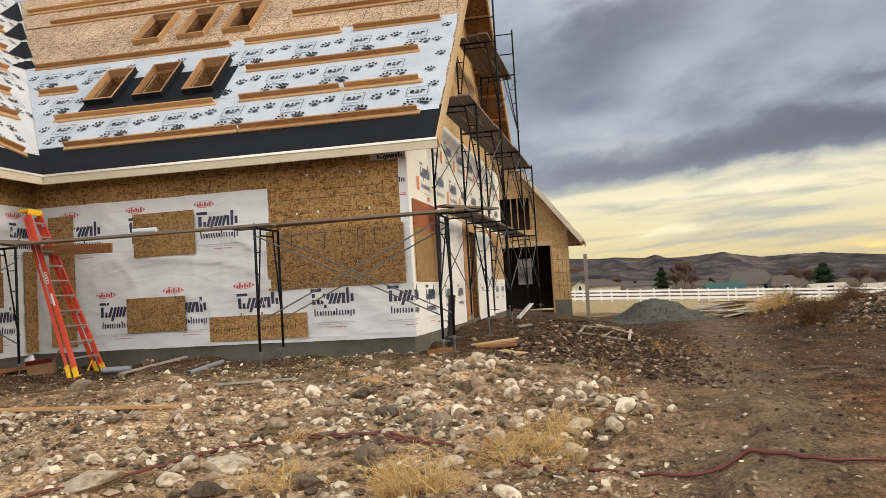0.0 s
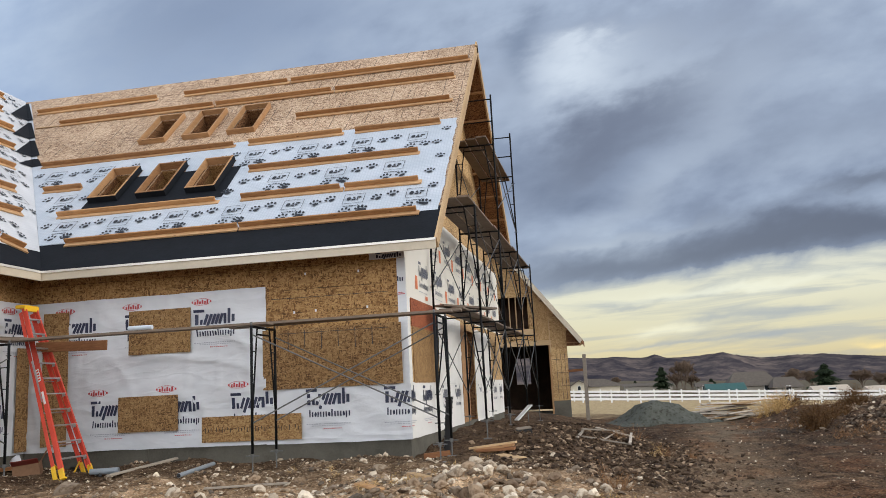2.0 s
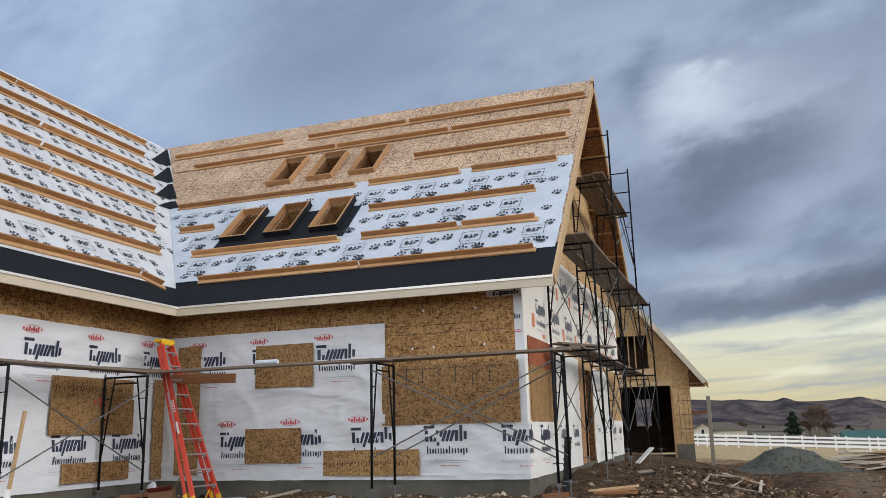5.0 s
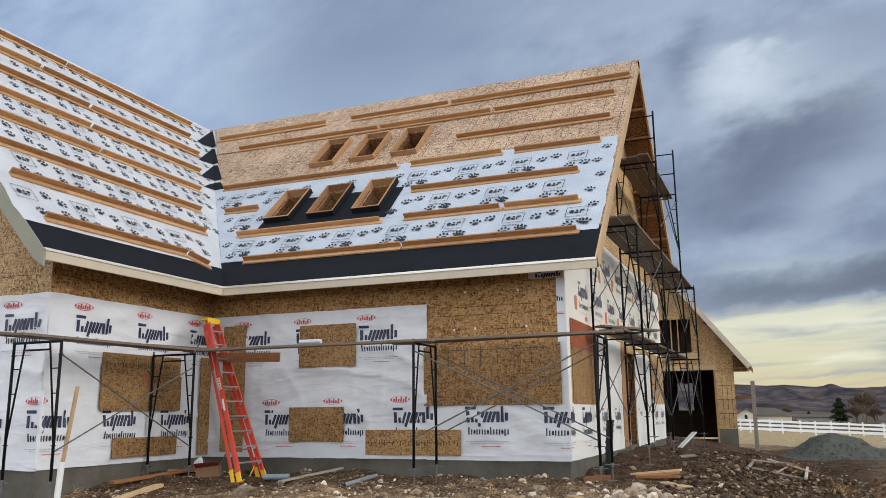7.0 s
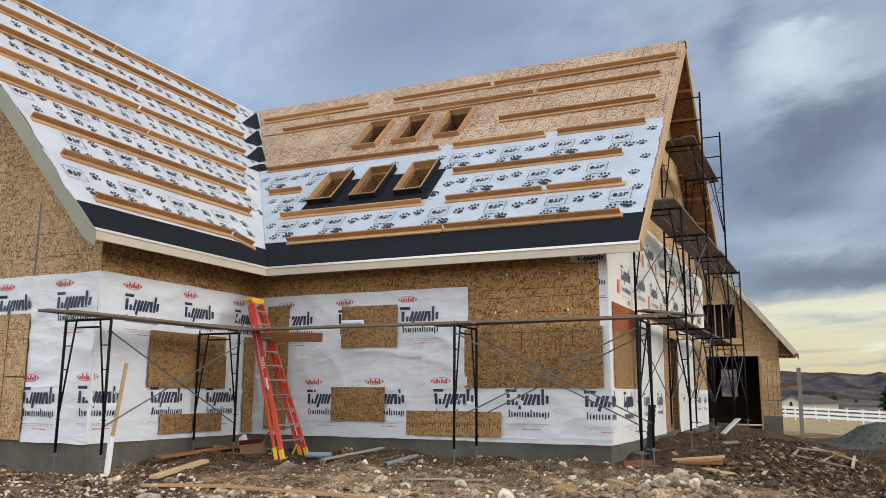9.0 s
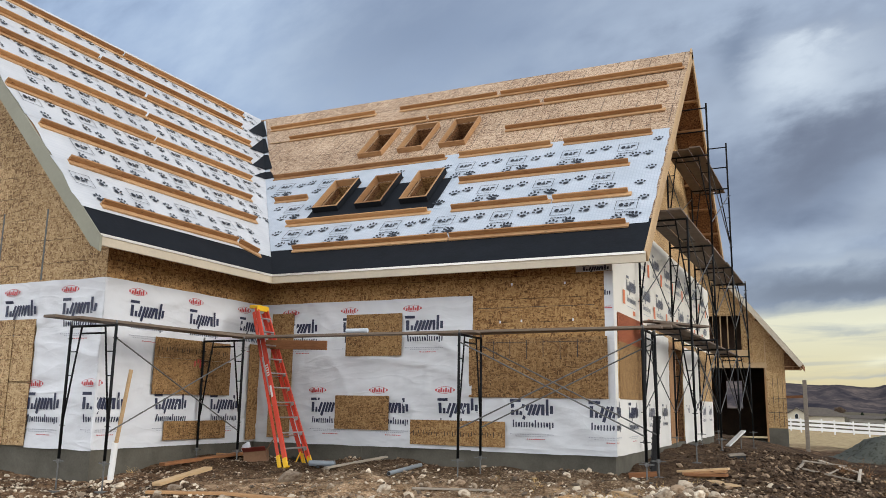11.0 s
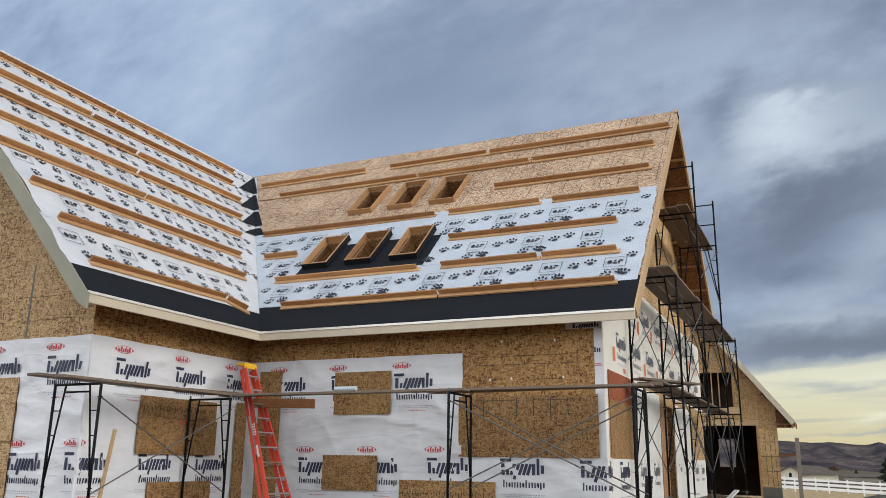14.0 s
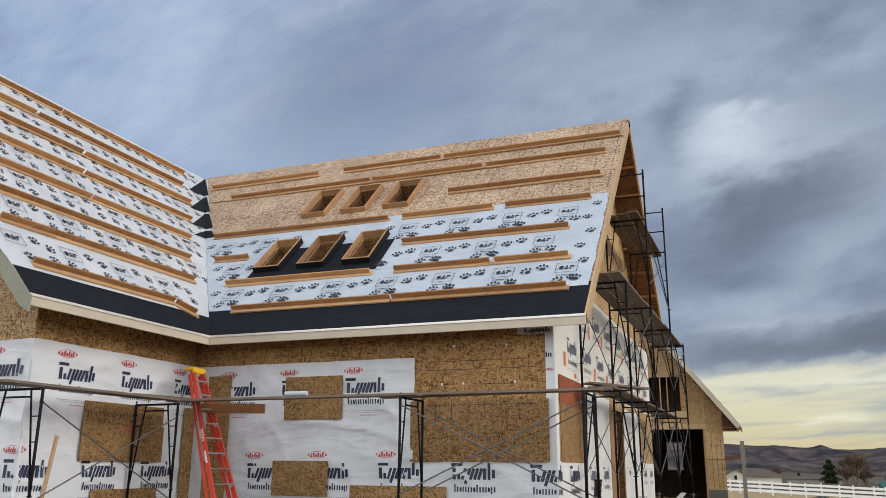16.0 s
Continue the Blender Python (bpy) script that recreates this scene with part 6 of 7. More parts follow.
plank((-10.0, 12.32, TOP + 0.005), (-2.3, 12.62, TOP + 0.03), 0.24)
plank((-6.0, 12.58, TOP - 0.005), (-2.2, 12.90, TOP + 0.06), 0.24)
plank((-9.9, 12.05, TOP - 0.02), (-5.1, 12.08, TOP - 0.02), 0.24)
plank((-9.75, 12.75, 2.56), (-8.45, 12.85, 2.53), 0.05, 0.17, "ledger_board", "red-brown ledger board under the planks", LUMBER_RED)
for zz, spans in ((2.96, ((15.2, 18.8), (18.1, 21.9), (21.2, 24.9))), (5.02, ((15.0, 18.7), (18.1, 21.9), (21.2, 24.9))), (7.08, ((18.0, 21.9),))):
    for n, (ya, yb) in enumerate(spans):
        for k in range(2 if zz < 4 else 3):
            x = -2.92 + 0.26 * k + 0.06 * n
            plank((x, ya - 0.1 * k, zz + 0.012 + 0.002 * (n % 2)), (x + 0.04, yb + 0.08 * k, zz + 0.014 + 0.03 * (k == 1 and n == 0)), 0.235)
plank((-3.0, 15.1, 3.04), (-2.2, 16.6, 3.05), 0.24)
# guard posts and rails on the top lift
for y, xo in ((18.35, -2.64), (21.5, -2.56)):
    for e in (-0.455, 0.455):
        part("guard_post", tube((xo + e, y, 6.99), (xo + e, y, 8.26), 0.021, 8), STEEL, scaf_side)
    for z in (7.62, 8.16):
        part("guard_rail", tube((xo - 0.455, y + 0.02, z), (xo + 0.46, y + 0.02, z), 0.016, 8), STEEL, scaf_side)


# ---------- step ladder, folded and leaning ----------
def build_ladder():
    L = thing("step_ladder", (-8.7, 12.3, 0.36), "tall orange-red fibreglass step ladder, folded and leaning", "ladder")
    foot, head = Vector((-8.53, 0, soil(-8.53, 12.25) + 0.02)), Vector((-9.94, 0, 3.31))
    d = (head - foot).normalized()
    nrm = Vector((d.z, 0, -d.x))

    def at(t, side, off=0.0):
        half = 0.37 - 0.225 * t
        p = foot + (head - foot) * t + nrm * off
        return Vector((p.x, 12.76 - 0.52 * (1 - t) + side * half, p.z))
    for s in (-1, 1):
        part("rail", join(beam(at(0.03, s), at(0.985, s), 0.012, 0.085, nrm, 0.003), beam(at(0.03, s * 0.95, 0.036), at(0.985, s * 0.93, 0.036), 0.034, 0.012, nrm, 0.003),
                          beam(at(0.03, s * 0.95, -0.036), at(0.985, s * 0.93, -0.036), 0.034, 0.012, nrm, 0.003)), LADDER_RED, L)
        part("rear_rail", join(beam(at(0.045, s * 1.0, -0.125), at(0.965, s * 0.96, -0.085), 0.012, 0.065, nrm, 0.003), beam(at(0.045, s * 0.95, -0.152), at(0.965, s * 0.9, -0.112), 0.03, 0.012, nrm, 0.003)), LADDER_RED, L)
        part("foot", join(beam(at(-0.010, s), at(0.045, s), 0.030, 0.098, nrm, 0.008), beam(at(-0.012, s), at(-0.002, s), 0.075, 0.11, nrm, 0.006)), YELLOW, L, "yellow plastic foot")
        part("rear_foot", beam(at(0.004, s, -0.13), at(0.075, s, -0.127), 0.034, 0.075, nrm, 0.008), YELLOW, L, "yellow plastic foot")
        part("knee_brace", beam(at(0.085, s * 0.95, -0.12), at(0.03, s * 0.35, -0.125), 0.012, 0.030, nrm, 0.002), YELLOW, L, "yellow brace at the rear foot")
        for k in range(10):
            t = 0.095 + k * 0.0905
            part("tread_bracket", beam(at(t - 0.016, s * 0.93, 0.0), at(t + 0.004, s * 0.93, 0.0), 0.02, 0.07, nrm, 0.002), ALU, L)
    for k in range(10):
        t = 0.095 + k * 0.0905
        part("tread", beam(at(t, -0.96, 0.004), at(t, 0.96, 0.004), 0.082, 0.024, (0, 0, 1), 0.004), ALU, L, "aluminium tread")
        if k in (1, 3, 5, 7):
            part("rear_bar", tube(at(t, -1.0, -0.13 + 0.04 * t), at(t, 1.0, -0.13 + 0.04 * t), 0.010), ALU, L)
    part("top_cap", join(beam(at(0.995, -1.25, -0.045), at(0.995, 1.25, -0.045), 0.20, 0.062, (0, 0, 1), 0.015), beam(at(0.972, -1.2, 0.035), at(0.972, 1.2, 0.035), 0.03, 0.10, (0, 0, 1), 0.008)), YELLOW, L, "yellow plastic top cap")
    part("side_label", beam(at(0.53, -1.07, 0.0), at(0.60, -1.07, 0.0), 0.004, 0.055, nrm, 0), WHITE, L, "white label with plain bars")
    part("side_label", beam(at(0.40, -1.06, 0.0), at(0.47, -1.06, 0.0), 0.004, 0.04, nrm, 0), WHITE, L, "white label with plain bars")
    for k in range(4):
        part("label_bar", beam(at(0.537 + 0.016 * k, -1.085, 0.0), at(0.545 + 0.016 * k, -1.085, 0.0), 0.003, 0.04, nrm, 0), LADDER_RED, L)
    part("spreader", beam(at(0.42, -1.03, -0.05), at(0.66, -1.03, -0.07), 0.006, 0.025, nrm, 0), ALU, L)


build_ladder()


# ---------- ground clutter ----------
def stone_shape(seed, flat=0.7, rough=0.24):
    bm = bmesh.new()
    bmesh.ops.create_icosphere(bm, subdivisions=2, radius=0.5)
    for v in bm.verts:
        n = v.co.normalized()
        k = 1 + rough * 1.5 * noise.noise(n * 1.3 + Vector((seed * 3.7, 0, 0))) + rough * 0.6 * noise.noise(n * 3.1 + Vector((0, seed * 2.1, 0)))
        v.co = n * 0.5 * k
        # broken faces
        for a in range(7):
            c = Vector((math.sin(seed * 1.7 + a * 2.1), math.cos(seed * 2.3 + a * 1.3), math.sin(seed + a * 4.0) * 0.9)).normalized()
            over = v.co.dot(c) - 0.30 - 0.03 * (a % 3)
            if over > 0:
                v.co -= c * over * 0.85
        v.co.z *= flat
    return out_of(bm)


SHAPES = [stone_shape(k + 0.3, 0.55 + 0.07 * (k % 5)) for k in range(9)]


def small_shape(seed):
    bm = bmesh.new()
    bmesh.ops.create_icosphere(bm, subdivisions=1, radius=0.5)
    for v in bm.verts:
        n = v.co.normalized()
        v.co = n * 0.5 * (1 + 0.95 * noise.noise(n * 1.5 + Vector((seed * 3.3, 1, 0))))
        v.co.z *= 0.62
    return out_of(bm)


SMALL = [small_shape(k * 1.7 + 0.4) for k in range(8)]


def rock(x, y, w, h, mat, seed, label, name="rock"):
    v, f = SHAPES[seed % len(SHAPES)]
    m = pose(0, 0, 0, random.uniform(-12, 12), random.uniform(-12, 12), random.uniform(0, 360)) @ Matrix.Diagonal((w, w * random.uniform(0.75, 1.0), h / 0.68, 1))
    z = soil(x, y) + h * 0.14
    ob = single(name, (x, y, z), ([tuple(m @ Vector(p) + Vector((x, y, z))) for p in v], f), mat, label, "rock", "large rocks")
    return ob


PALE, GREY, BROWN = "pale cream fieldstone lying on the dirt", "dark grey broken rock lying on the dirt", "rounded brown stone lying on the dirt"
ROCKS = ([(-4.11, 5.88, 0.61, 0.22, 0), (-3.64, 6.26, 0.31, 0.14, 0), (-3.41, 5.92, 0.17, 0.09, 1), (-3.14, 5.96, 0.36, 0.15, 1), (-3.29, 6.68, 0.50, 0.19, 0), (-3.65, 6.54, 0.27, 0.16, 0), (-3.53, 8.26, 0.24, 0.17, 0), (-5.68, 10.18, 0.24, 0.19, 0), (-7.42, 10.40, 0.40, 0.24, 1), (-7.61, 9.32, 0.38, 0.16, 0), (-6.43, 10.00, 0.15, 0.09, 0), (-4.75, 8.40, 0.12, 0.18, 0), (-4.53, 10.28, 0.22, 0.11, 0), (-4.65, 7.34, 0.22, 0.10, 0), (-3.30, 11.68, 0.25, 0.12, 0), (-3.58, 9.42, 0.25, 0.22, 0)] + [
         (-2.88, 9.18, 0.27, 0.18, 1), (-3.16, 8.54, 0.36, 0.17, 2), (-2.94, 7.96, 0.21, 0.14, 0), (-2.08, 8.72, 0.20, 0.18, 0), (-1.62, 7.64, 0.23, 0.20, 1), (-1.52, 8.10, 0.20, 0.15, 2), (-2.05, 6.70, 0.32, 0.29, 1), (-1.32, 6.54, 0.24, 0.22, 0), (-2.46, 6.22, 0.28, 0.23, 1), (-0.97, 9.98, 0.18, 0.18, 2), (-1.16, 9.42, 0.17, 0.15, 0), (-1.51, 9.44, 0.19, 0.20, 0), (-1.17, 7.66, 0.11, 0.17, 2), (-1.05, 7.78, 0.11, 0.16, 1), (-1.06, 7.36, 0.18, 0.12, 0), (-0.96, 6.44, 0.16, 0.08, 0)] + [
         (-0.74, 5.52, 0.22, 0.15, 0), (-0.35, 7.04, 0.24, 0.21, 0), (0.09, 8.04, 0.21, 0.19, 0), (0.24, 8.14, 0.19, 0.14, 1), (-0.01, 7.62, 0.18, 0.15, 0), (0.09, 7.64, 0.14, 0.12, 2), (-0.54, 9.38, 0.26, 0.18, 2), (-0.37, 9.86, 0.22, 0.14, 0), (-0.09, 5.70, 0.11, 0.06, 2), (-5.72, 7.36, 0.22, 0.10, 2), (-3.99, 8.24, 0.15, 0.08, 2), (-2.70, 8.00, 0.17, 0.11, 0), (-2.29, 8.46, 0.18, 0.13, 1), (-0.76, 8.76, 0.18, 0.14, 2), (1.11, 7.68, 0.08, 0.06, 0), (1.10, 8.10, 0.06, 0.05, 1)])
for k, (x, y, w, h, c) in enumerate(ROCKS):
    rock(x, y, w, h, (STONE_PALE, STONE_GREY, STONE_BROWN)[c], k, (PALE, GREY, BROWN)[c])
# the heap of rubble beside the track
for cx, cy, rx, ry, count in ((-1.15, 10.1, 1.35, 1.2, 84), (-0.1, 8.5, 0.75, 1.0, 44), (-2.6, 8.6, 1.3, 1.1, 40)):
    for k in range(count):
        a, r = random.uniform(0, 6.28), random.uniform(0, 1) ** 0.7
        x, y = cx + rx * r * math.cos(a), cy + ry * r * math.sin(a)
        c = random.choice((0, 0, 0, 1, 2, 2, 2))
        w = 0.08 + 0.17 * random.random() ** 1.8
        rock(x, y, w, w * random.uniform(0.55, 0.85), (STONE_PALE, STONE_GREY, STONE_BROWN)[c], k, (PALE, GREY, BROWN)[c])


SOIL = stone_mat("dark_soil_clod", (0.024, 0.015, 0.009), (0.125, 0.080, 0.050))


def scatter(name, count, where, size, mats, label):
    """Loose small stones as one mesh a material."""
    heaps = {m.name: ([], []) for m in mats}
    by = {m.name: m for m in mats}
    for _ in range(count):
        p = where()
        if p is None:
            continue
        x, y = p
        s = size() * (1.0 if y < 12 else 1.15)
        v, f = random.choice(SMALL)
        m = pose(x, y, soil(x, y) + s * 0.12, random.uniform(-25, 25), random.uniform(-25, 25), random.uniform(0, 360)) @ Matrix.Diagonal((s, s * random.uniform(0.6, 1), s * random.uniform(0.6, 1), 1))
        key = random.choice(mats).name
        n = len(heaps[key][0])
        heaps[key][0].extend(tuple(m @ Vector(q)) for q in v)
        heaps[key][1].extend(tuple(i + n for i in q) for q in f)
    for key, geo in heaps.items():
        if geo[0]:
            single(name, (0, 0, 0), geo, by[key], label, "stones", kind="stuff")


def in_house(x, y):
    return (x < SIDE and y > FRONT - 0.02) or (x < WING and y > GABLE - 0.02)


def yard():
    y = 4.4 + 9.6 * random.random() ** 1.15
    x = random.uniform(-0.86 * y - 2.5, 0.9)
    if x > -0.4 and random.random() < 0.5:
        return None
    if noise.fractal(Vector((x * 0.55, y * 0.55, 7.0)), 0.9, 2.0, 3) < random.uniform(-0.5, 0.25):
        return None
    return None if in_house(x, y) else (x, y)


def dense():
    y = random.gauss(8.2, 1.7)
    x = random.gauss(-2.6, 1.8)
    return None if y < 4.5 or x > 0.3 or in_house(x, y) else (x, y)


def bank_side():
    y = random.uniform(11, 22)
    x = random.gauss(-0.1, 0.95)
    return None if x < SIDE + 0.1 else (x, y)


def track():
    y = random.uniform(4.5, 30)
    x = random.uniform(-0.5, 0.32 * y + 1)
    return x, y


for k in range(44):
    y = random.uniform(6.6, 9.6)
    x = random.uniform(-0.95 * y - 1.5, -0.62 * y)
    if not in_house(x, y - 0.3):
        c = random.choice((0, 0, 0, 0, 2, 2, 1))
        rock(x, y, random.uniform(0.08, 0.28), random.uniform(0.06, 0.15), (STONE_PALE, STONE_GREY, STONE_BROWN)[c], k + 3, (PALE, GREY, BROWN)[c])
for k in range(30):
    y = random.uniform(10.2, 12.9)
    x = random.uniform(-8.4, -3.0)
    c = random.choice((0, 0, 1, 2))
    rock(x, y, random.uniform(0.07, 0.20), random.uniform(0.05, 0.12), (STONE_PALE, STONE_GREY, STONE_BROWN)[c], k + 5, (PALE, GREY, BROWN)[c])

scatter("loose_stones", 26000, yard, lambda: 0.010 + 0.062 * random.random() ** 3.4, [STONE_PALE, STONE_BROWN, STONE_BROWN, STONE_BROWN, STONE_GREY], "small loose stones strewn over the dirt")
scatter("loose_stones", 3300, dense, lambda: 0.025 + 0.13 * random.random() ** 2.6, [STONE_PALE, STONE_PALE, STONE_BROWN, STONE_BROWN, STONE_PALE, STONE_GREY], "fist-sized rubble strewn before the house")


def wing_foot():
    y = random.uniform(5.6, 9.5)
    return random.uniform(-12.5, -5.5), y


scatter("loose_stones", 7000, wing_foot, lambda: 0.012 + 0.075 * random.random() ** 3, [STONE_PALE, STONE_BROWN, STONE_PALE, SOIL], "small loose stones strewn by the wing wall")
scatter("dirt_clods", 9500, bank_side, lambda: 0.016 + 0.105 * random.random() ** 3.6, [STONE_BROWN, SOIL, SOIL, SOIL], "dark clods and stones along the bank")
scatter("loose_stones", 7000, track, lambda: 0.008 + 0.060 * random.random() ** 6, [STONE_PALE, STONE_BROWN, STONE_BROWN, SOIL, SOIL], "sparse pebbles on the driven track")


def grass_clump(name, x, y, rx, ry, height, count, mat, label, lean=0.5):
    """Dry wiry weeds: stems fan out from a few roots, wander and branch into curled twigs."""
    v, f = [], []
    thick = 2.4 if height > 0.5 else 1.0

    def wander(p, d, length, w, n_seg, curl, droop):
        side = d.cross(Vector((random.uniform(-1, 1), random.uniform(-1, 1), 0.3))).normalized() * w
        pts, n = [], len(v)
        for k in range(n_seg + 1):
            t = k / n_seg
            v.extend([tuple(p - side * (1 - 0.6 * t)), tuple(p + side * (1 - 0.6 * t))])
            pts.append((Vector(p), Vector(d)))
            d = (d + Vector((random.gauss(0, curl), random.gauss(0, curl), random.gauss(0, curl) - droop))).normalized()
            p = p + d * length / n_seg
        f.extend([(n + 2 * k, n + 2 * k + 1, n + 2 * k + 3, n + 2 * k + 2) for k in range(n_seg)])
        return pts
    tufts = [(random.uniform(0, 6.283), random.random() ** 0.6) for _ in range(max(3, count // 70))]
    for _ in range(count // 5):
        a, r = random.choice(tufts)
        px, py = x + rx * r * math.cos(a) + random.gauss(0, 0.03), y + ry * r * math.sin(a) + random.gauss(0, 0.03)
        p = Vector((px, py, soil(px, py) - 0.01))
        h = height * random.uniform(0.45, 1.15) * (1.1 - 0.4 * r)
        d = Vector((random.gauss(0, lean), random.gauss(0, lean), 1.0)).normalized()
        stem = wander(p, d, h, random.uniform(0.0014, 0.0030) * (1 + height) * thick, 6, 0.20, 0.05)
        for q, e in stem[2:]:
            for _ in range(random.choice((1, 1, 2))):
                e2 = (e + Vector((random.gauss(0, 0.9), random.gauss(0, 0.9), random.gauss(0, 0.5)))).normalized()
                wander(q, e2, h * random.uniform(0.18, 0.42), 0.0013 * (1 + height) * thick, 4, 0.40, 0.12)
    return single(name, (x, y, soil(x, y)), (v, f), mat, label, "dry grass", "dry plants")


LAB = "tuft of dry straw-coloured grass among stones"
for x, y, rx, ry, h, n in ([(-1.38, 5.58, 0.25, 0.15, 0.45, 620), (-1.25, 5.72, 0.19, 0.15, 0.34, 380), (-1.70, 6.06, 0.13, 0.15, 0.29, 250), (-2.73, 6.10, 0.21, 0.15, 0.31, 420), (-2.65, 6.38, 0.17, 0.15, 0.24, 250), (-0.70, 7.04, 0.40, 0.24, 0.36, 900), (-0.87, 6.66, 0.29, 0.17, 0.26, 500), (-0.47, 7.74, 0.27, 0.16, 0.27, 400), (-0.45, 6.48, 0.21, 0.15, 0.13, 200), (-2.87, 9.88, 0.36, 0.21, 0.17, 260), (-2.49, 9.82, 0.28, 0.17, 0.14, 160), (0.01, 9.54, 0.20, 0.15, 0.21, 200), (-1.80, 8.18, 0.18, 0.15, 0.15, 120), (-3.73, 10.88, 0.40, 0.24, 0.09, 120), (0.86, 16.76, 0.41, 0.24, 0.23, 120)]):
    grass_clump("dry_grass", x, y, rx, ry, h, n, STRAW, LAB)
for k in range(26):
    p = yard() or (-3.0, 7.5)
    grass_clump("dry_grass", p[0], p[1], 0.16, 0.14, 0.16, 45, STRAW, LAB)
for x, y, rx, ry, h, n in ((-0.1, 10.7, 0.3, 0.3, 0.28, 260), (0.4, 19.6, 0.5, 0.5, 0.4, 260), (1.2, 16.9, 0.5, 0.4, 0.3, 220), (5.1, 30.2, 1.2, 0.8, 0.35, 400), (3.9, 26.5, 0.8, 0.5, 0.22, 260), (5.6, 21.2, 0.7, 0.5, 0.4, 420), (7.0, 20.6, 0.9, 0.5, 0.35, 420), (4.9, 24.6, 0.6, 0.5, 0.5, 420)):
    grass_clump("dry_grass", x, y, rx, ry, h, n, RUST_GRASS, "tuft of rust-brown dry grass on the bank")
for x, y, rx, ry, h, n in ((5.4, 24.0, 0.42, 0.4, 0.75, 1500), (5.7, 32.0, 0.7, 0.6, 0.8, 800), (6.4, 32.5, 0.5, 0.5, 0.7, 900), (8.0, 30.0, 0.6, 0.5, 0.65, 1200), (9.4, 29.0, 0.7, 0.6, 0.55, 1000), (11.5, 28.0, 0.9, 0.7, 0.55, 800), (6.6, 27.2, 0.5, 0.5, 0.6, 900)):
    grass_clump("brush", x, y, rx, ry, h, n, BRUSH if n != 800 else STRAW, "dry brown brush growing on the dirt berm", 0.4)


def berm_stones():
    x, y = random.gauss(9.0, 1.8), random.gauss(28.6, 2.0)
    return x, y


def near_berm():
    return random.gauss(7.0, 1.1), random.gauss(22.6, 1.4)


scatter("berm_rubble", 900, near_berm, lambda: 0.02 + 0.14 * random.random() ** 3, [STONE_BROWN, STONE_GREY, SOIL, SOIL], "broken rubble on the near end of the berm")
scatter("berm_rubble", 700, berm_stones, lambda: 0.04 + 0.17 * random.random() ** 2.4, [STONE_BROWN, STONE_PALE, STONE_BROWN, STONE_GREY, SOIL], "broken rubble on the dirt berm")


def build_mound():
    """A heap of crushed rock: a low cone with a knobbly crown and spread foot."""
    cx, cy, n, m = 1.75, 33.2, 72, 22
    v, f = [], []
    for j in range(m + 1):
        t = j / m
        for i in range(n):
            a = 2 * math.pi * i / n
            r = t * (1.90 + 0.3 * math.sin(2 * a + 0.6) + 0.2 * math.sin(5 * a))
            x, y = cx + r * 1.12 * math.cos(a), cy + r * 0.9 * math.sin(a)
            h = 0.74 * (1 - smooth_step(0.12, 1.0, t)) * (1 + 0.15 * math.sin(3 * a) * t) + 0.09 * noise.fractal(Vector((x * 2.6, y * 2.6, 2)), 0.8, 2.0, 4)
            h += 0.14 * math.exp(-((x - cx + 0.35) / 0.5) ** 2)
            v.append((x, y, ground_z(x, y) + (h if t < 1 else -0.15)))
    for j in range(m):
        for i in range(n):
            a, b = j * n + i, j * n + (i + 1) % n
            f.append((a, b, b + n, a + n))
    single("gravel_mound", (cx, cy, ground_z(cx, cy)), (v, f), GRAVEL, "heap of green-grey crushed rock on the dirt", "gravel mound", smooth=True)


build_mound()


# loose boards, pipes and boxes
def lie(x0, y0, x1, y1, w, h, mat, name, label, lift=0.0, cat="board"):
    z0, z1 = soil(x0, y0) + h / 2 + lift, soil(x1, y1) + h / 2 + lift
    zm = soil((x0 + x1) / 2, (y0 + y1) / 2) + h / 2
    up = max(soil(x0 + (x1 - x0) * k / 12, y0 + (y1 - y0) * k / 12) + h * 0.35 - (z0 + (z1 - z0) * k / 12) for k in range(13))
    up = max(0.0, up)
    c = ((x0 + x1) / 2, (y0 + y1) / 2, zm)
    return single(name, c, beam((x0, y0, z0 + up), (x1, y1, z1 + up), w, h), mat, label, cat, "loose boards")


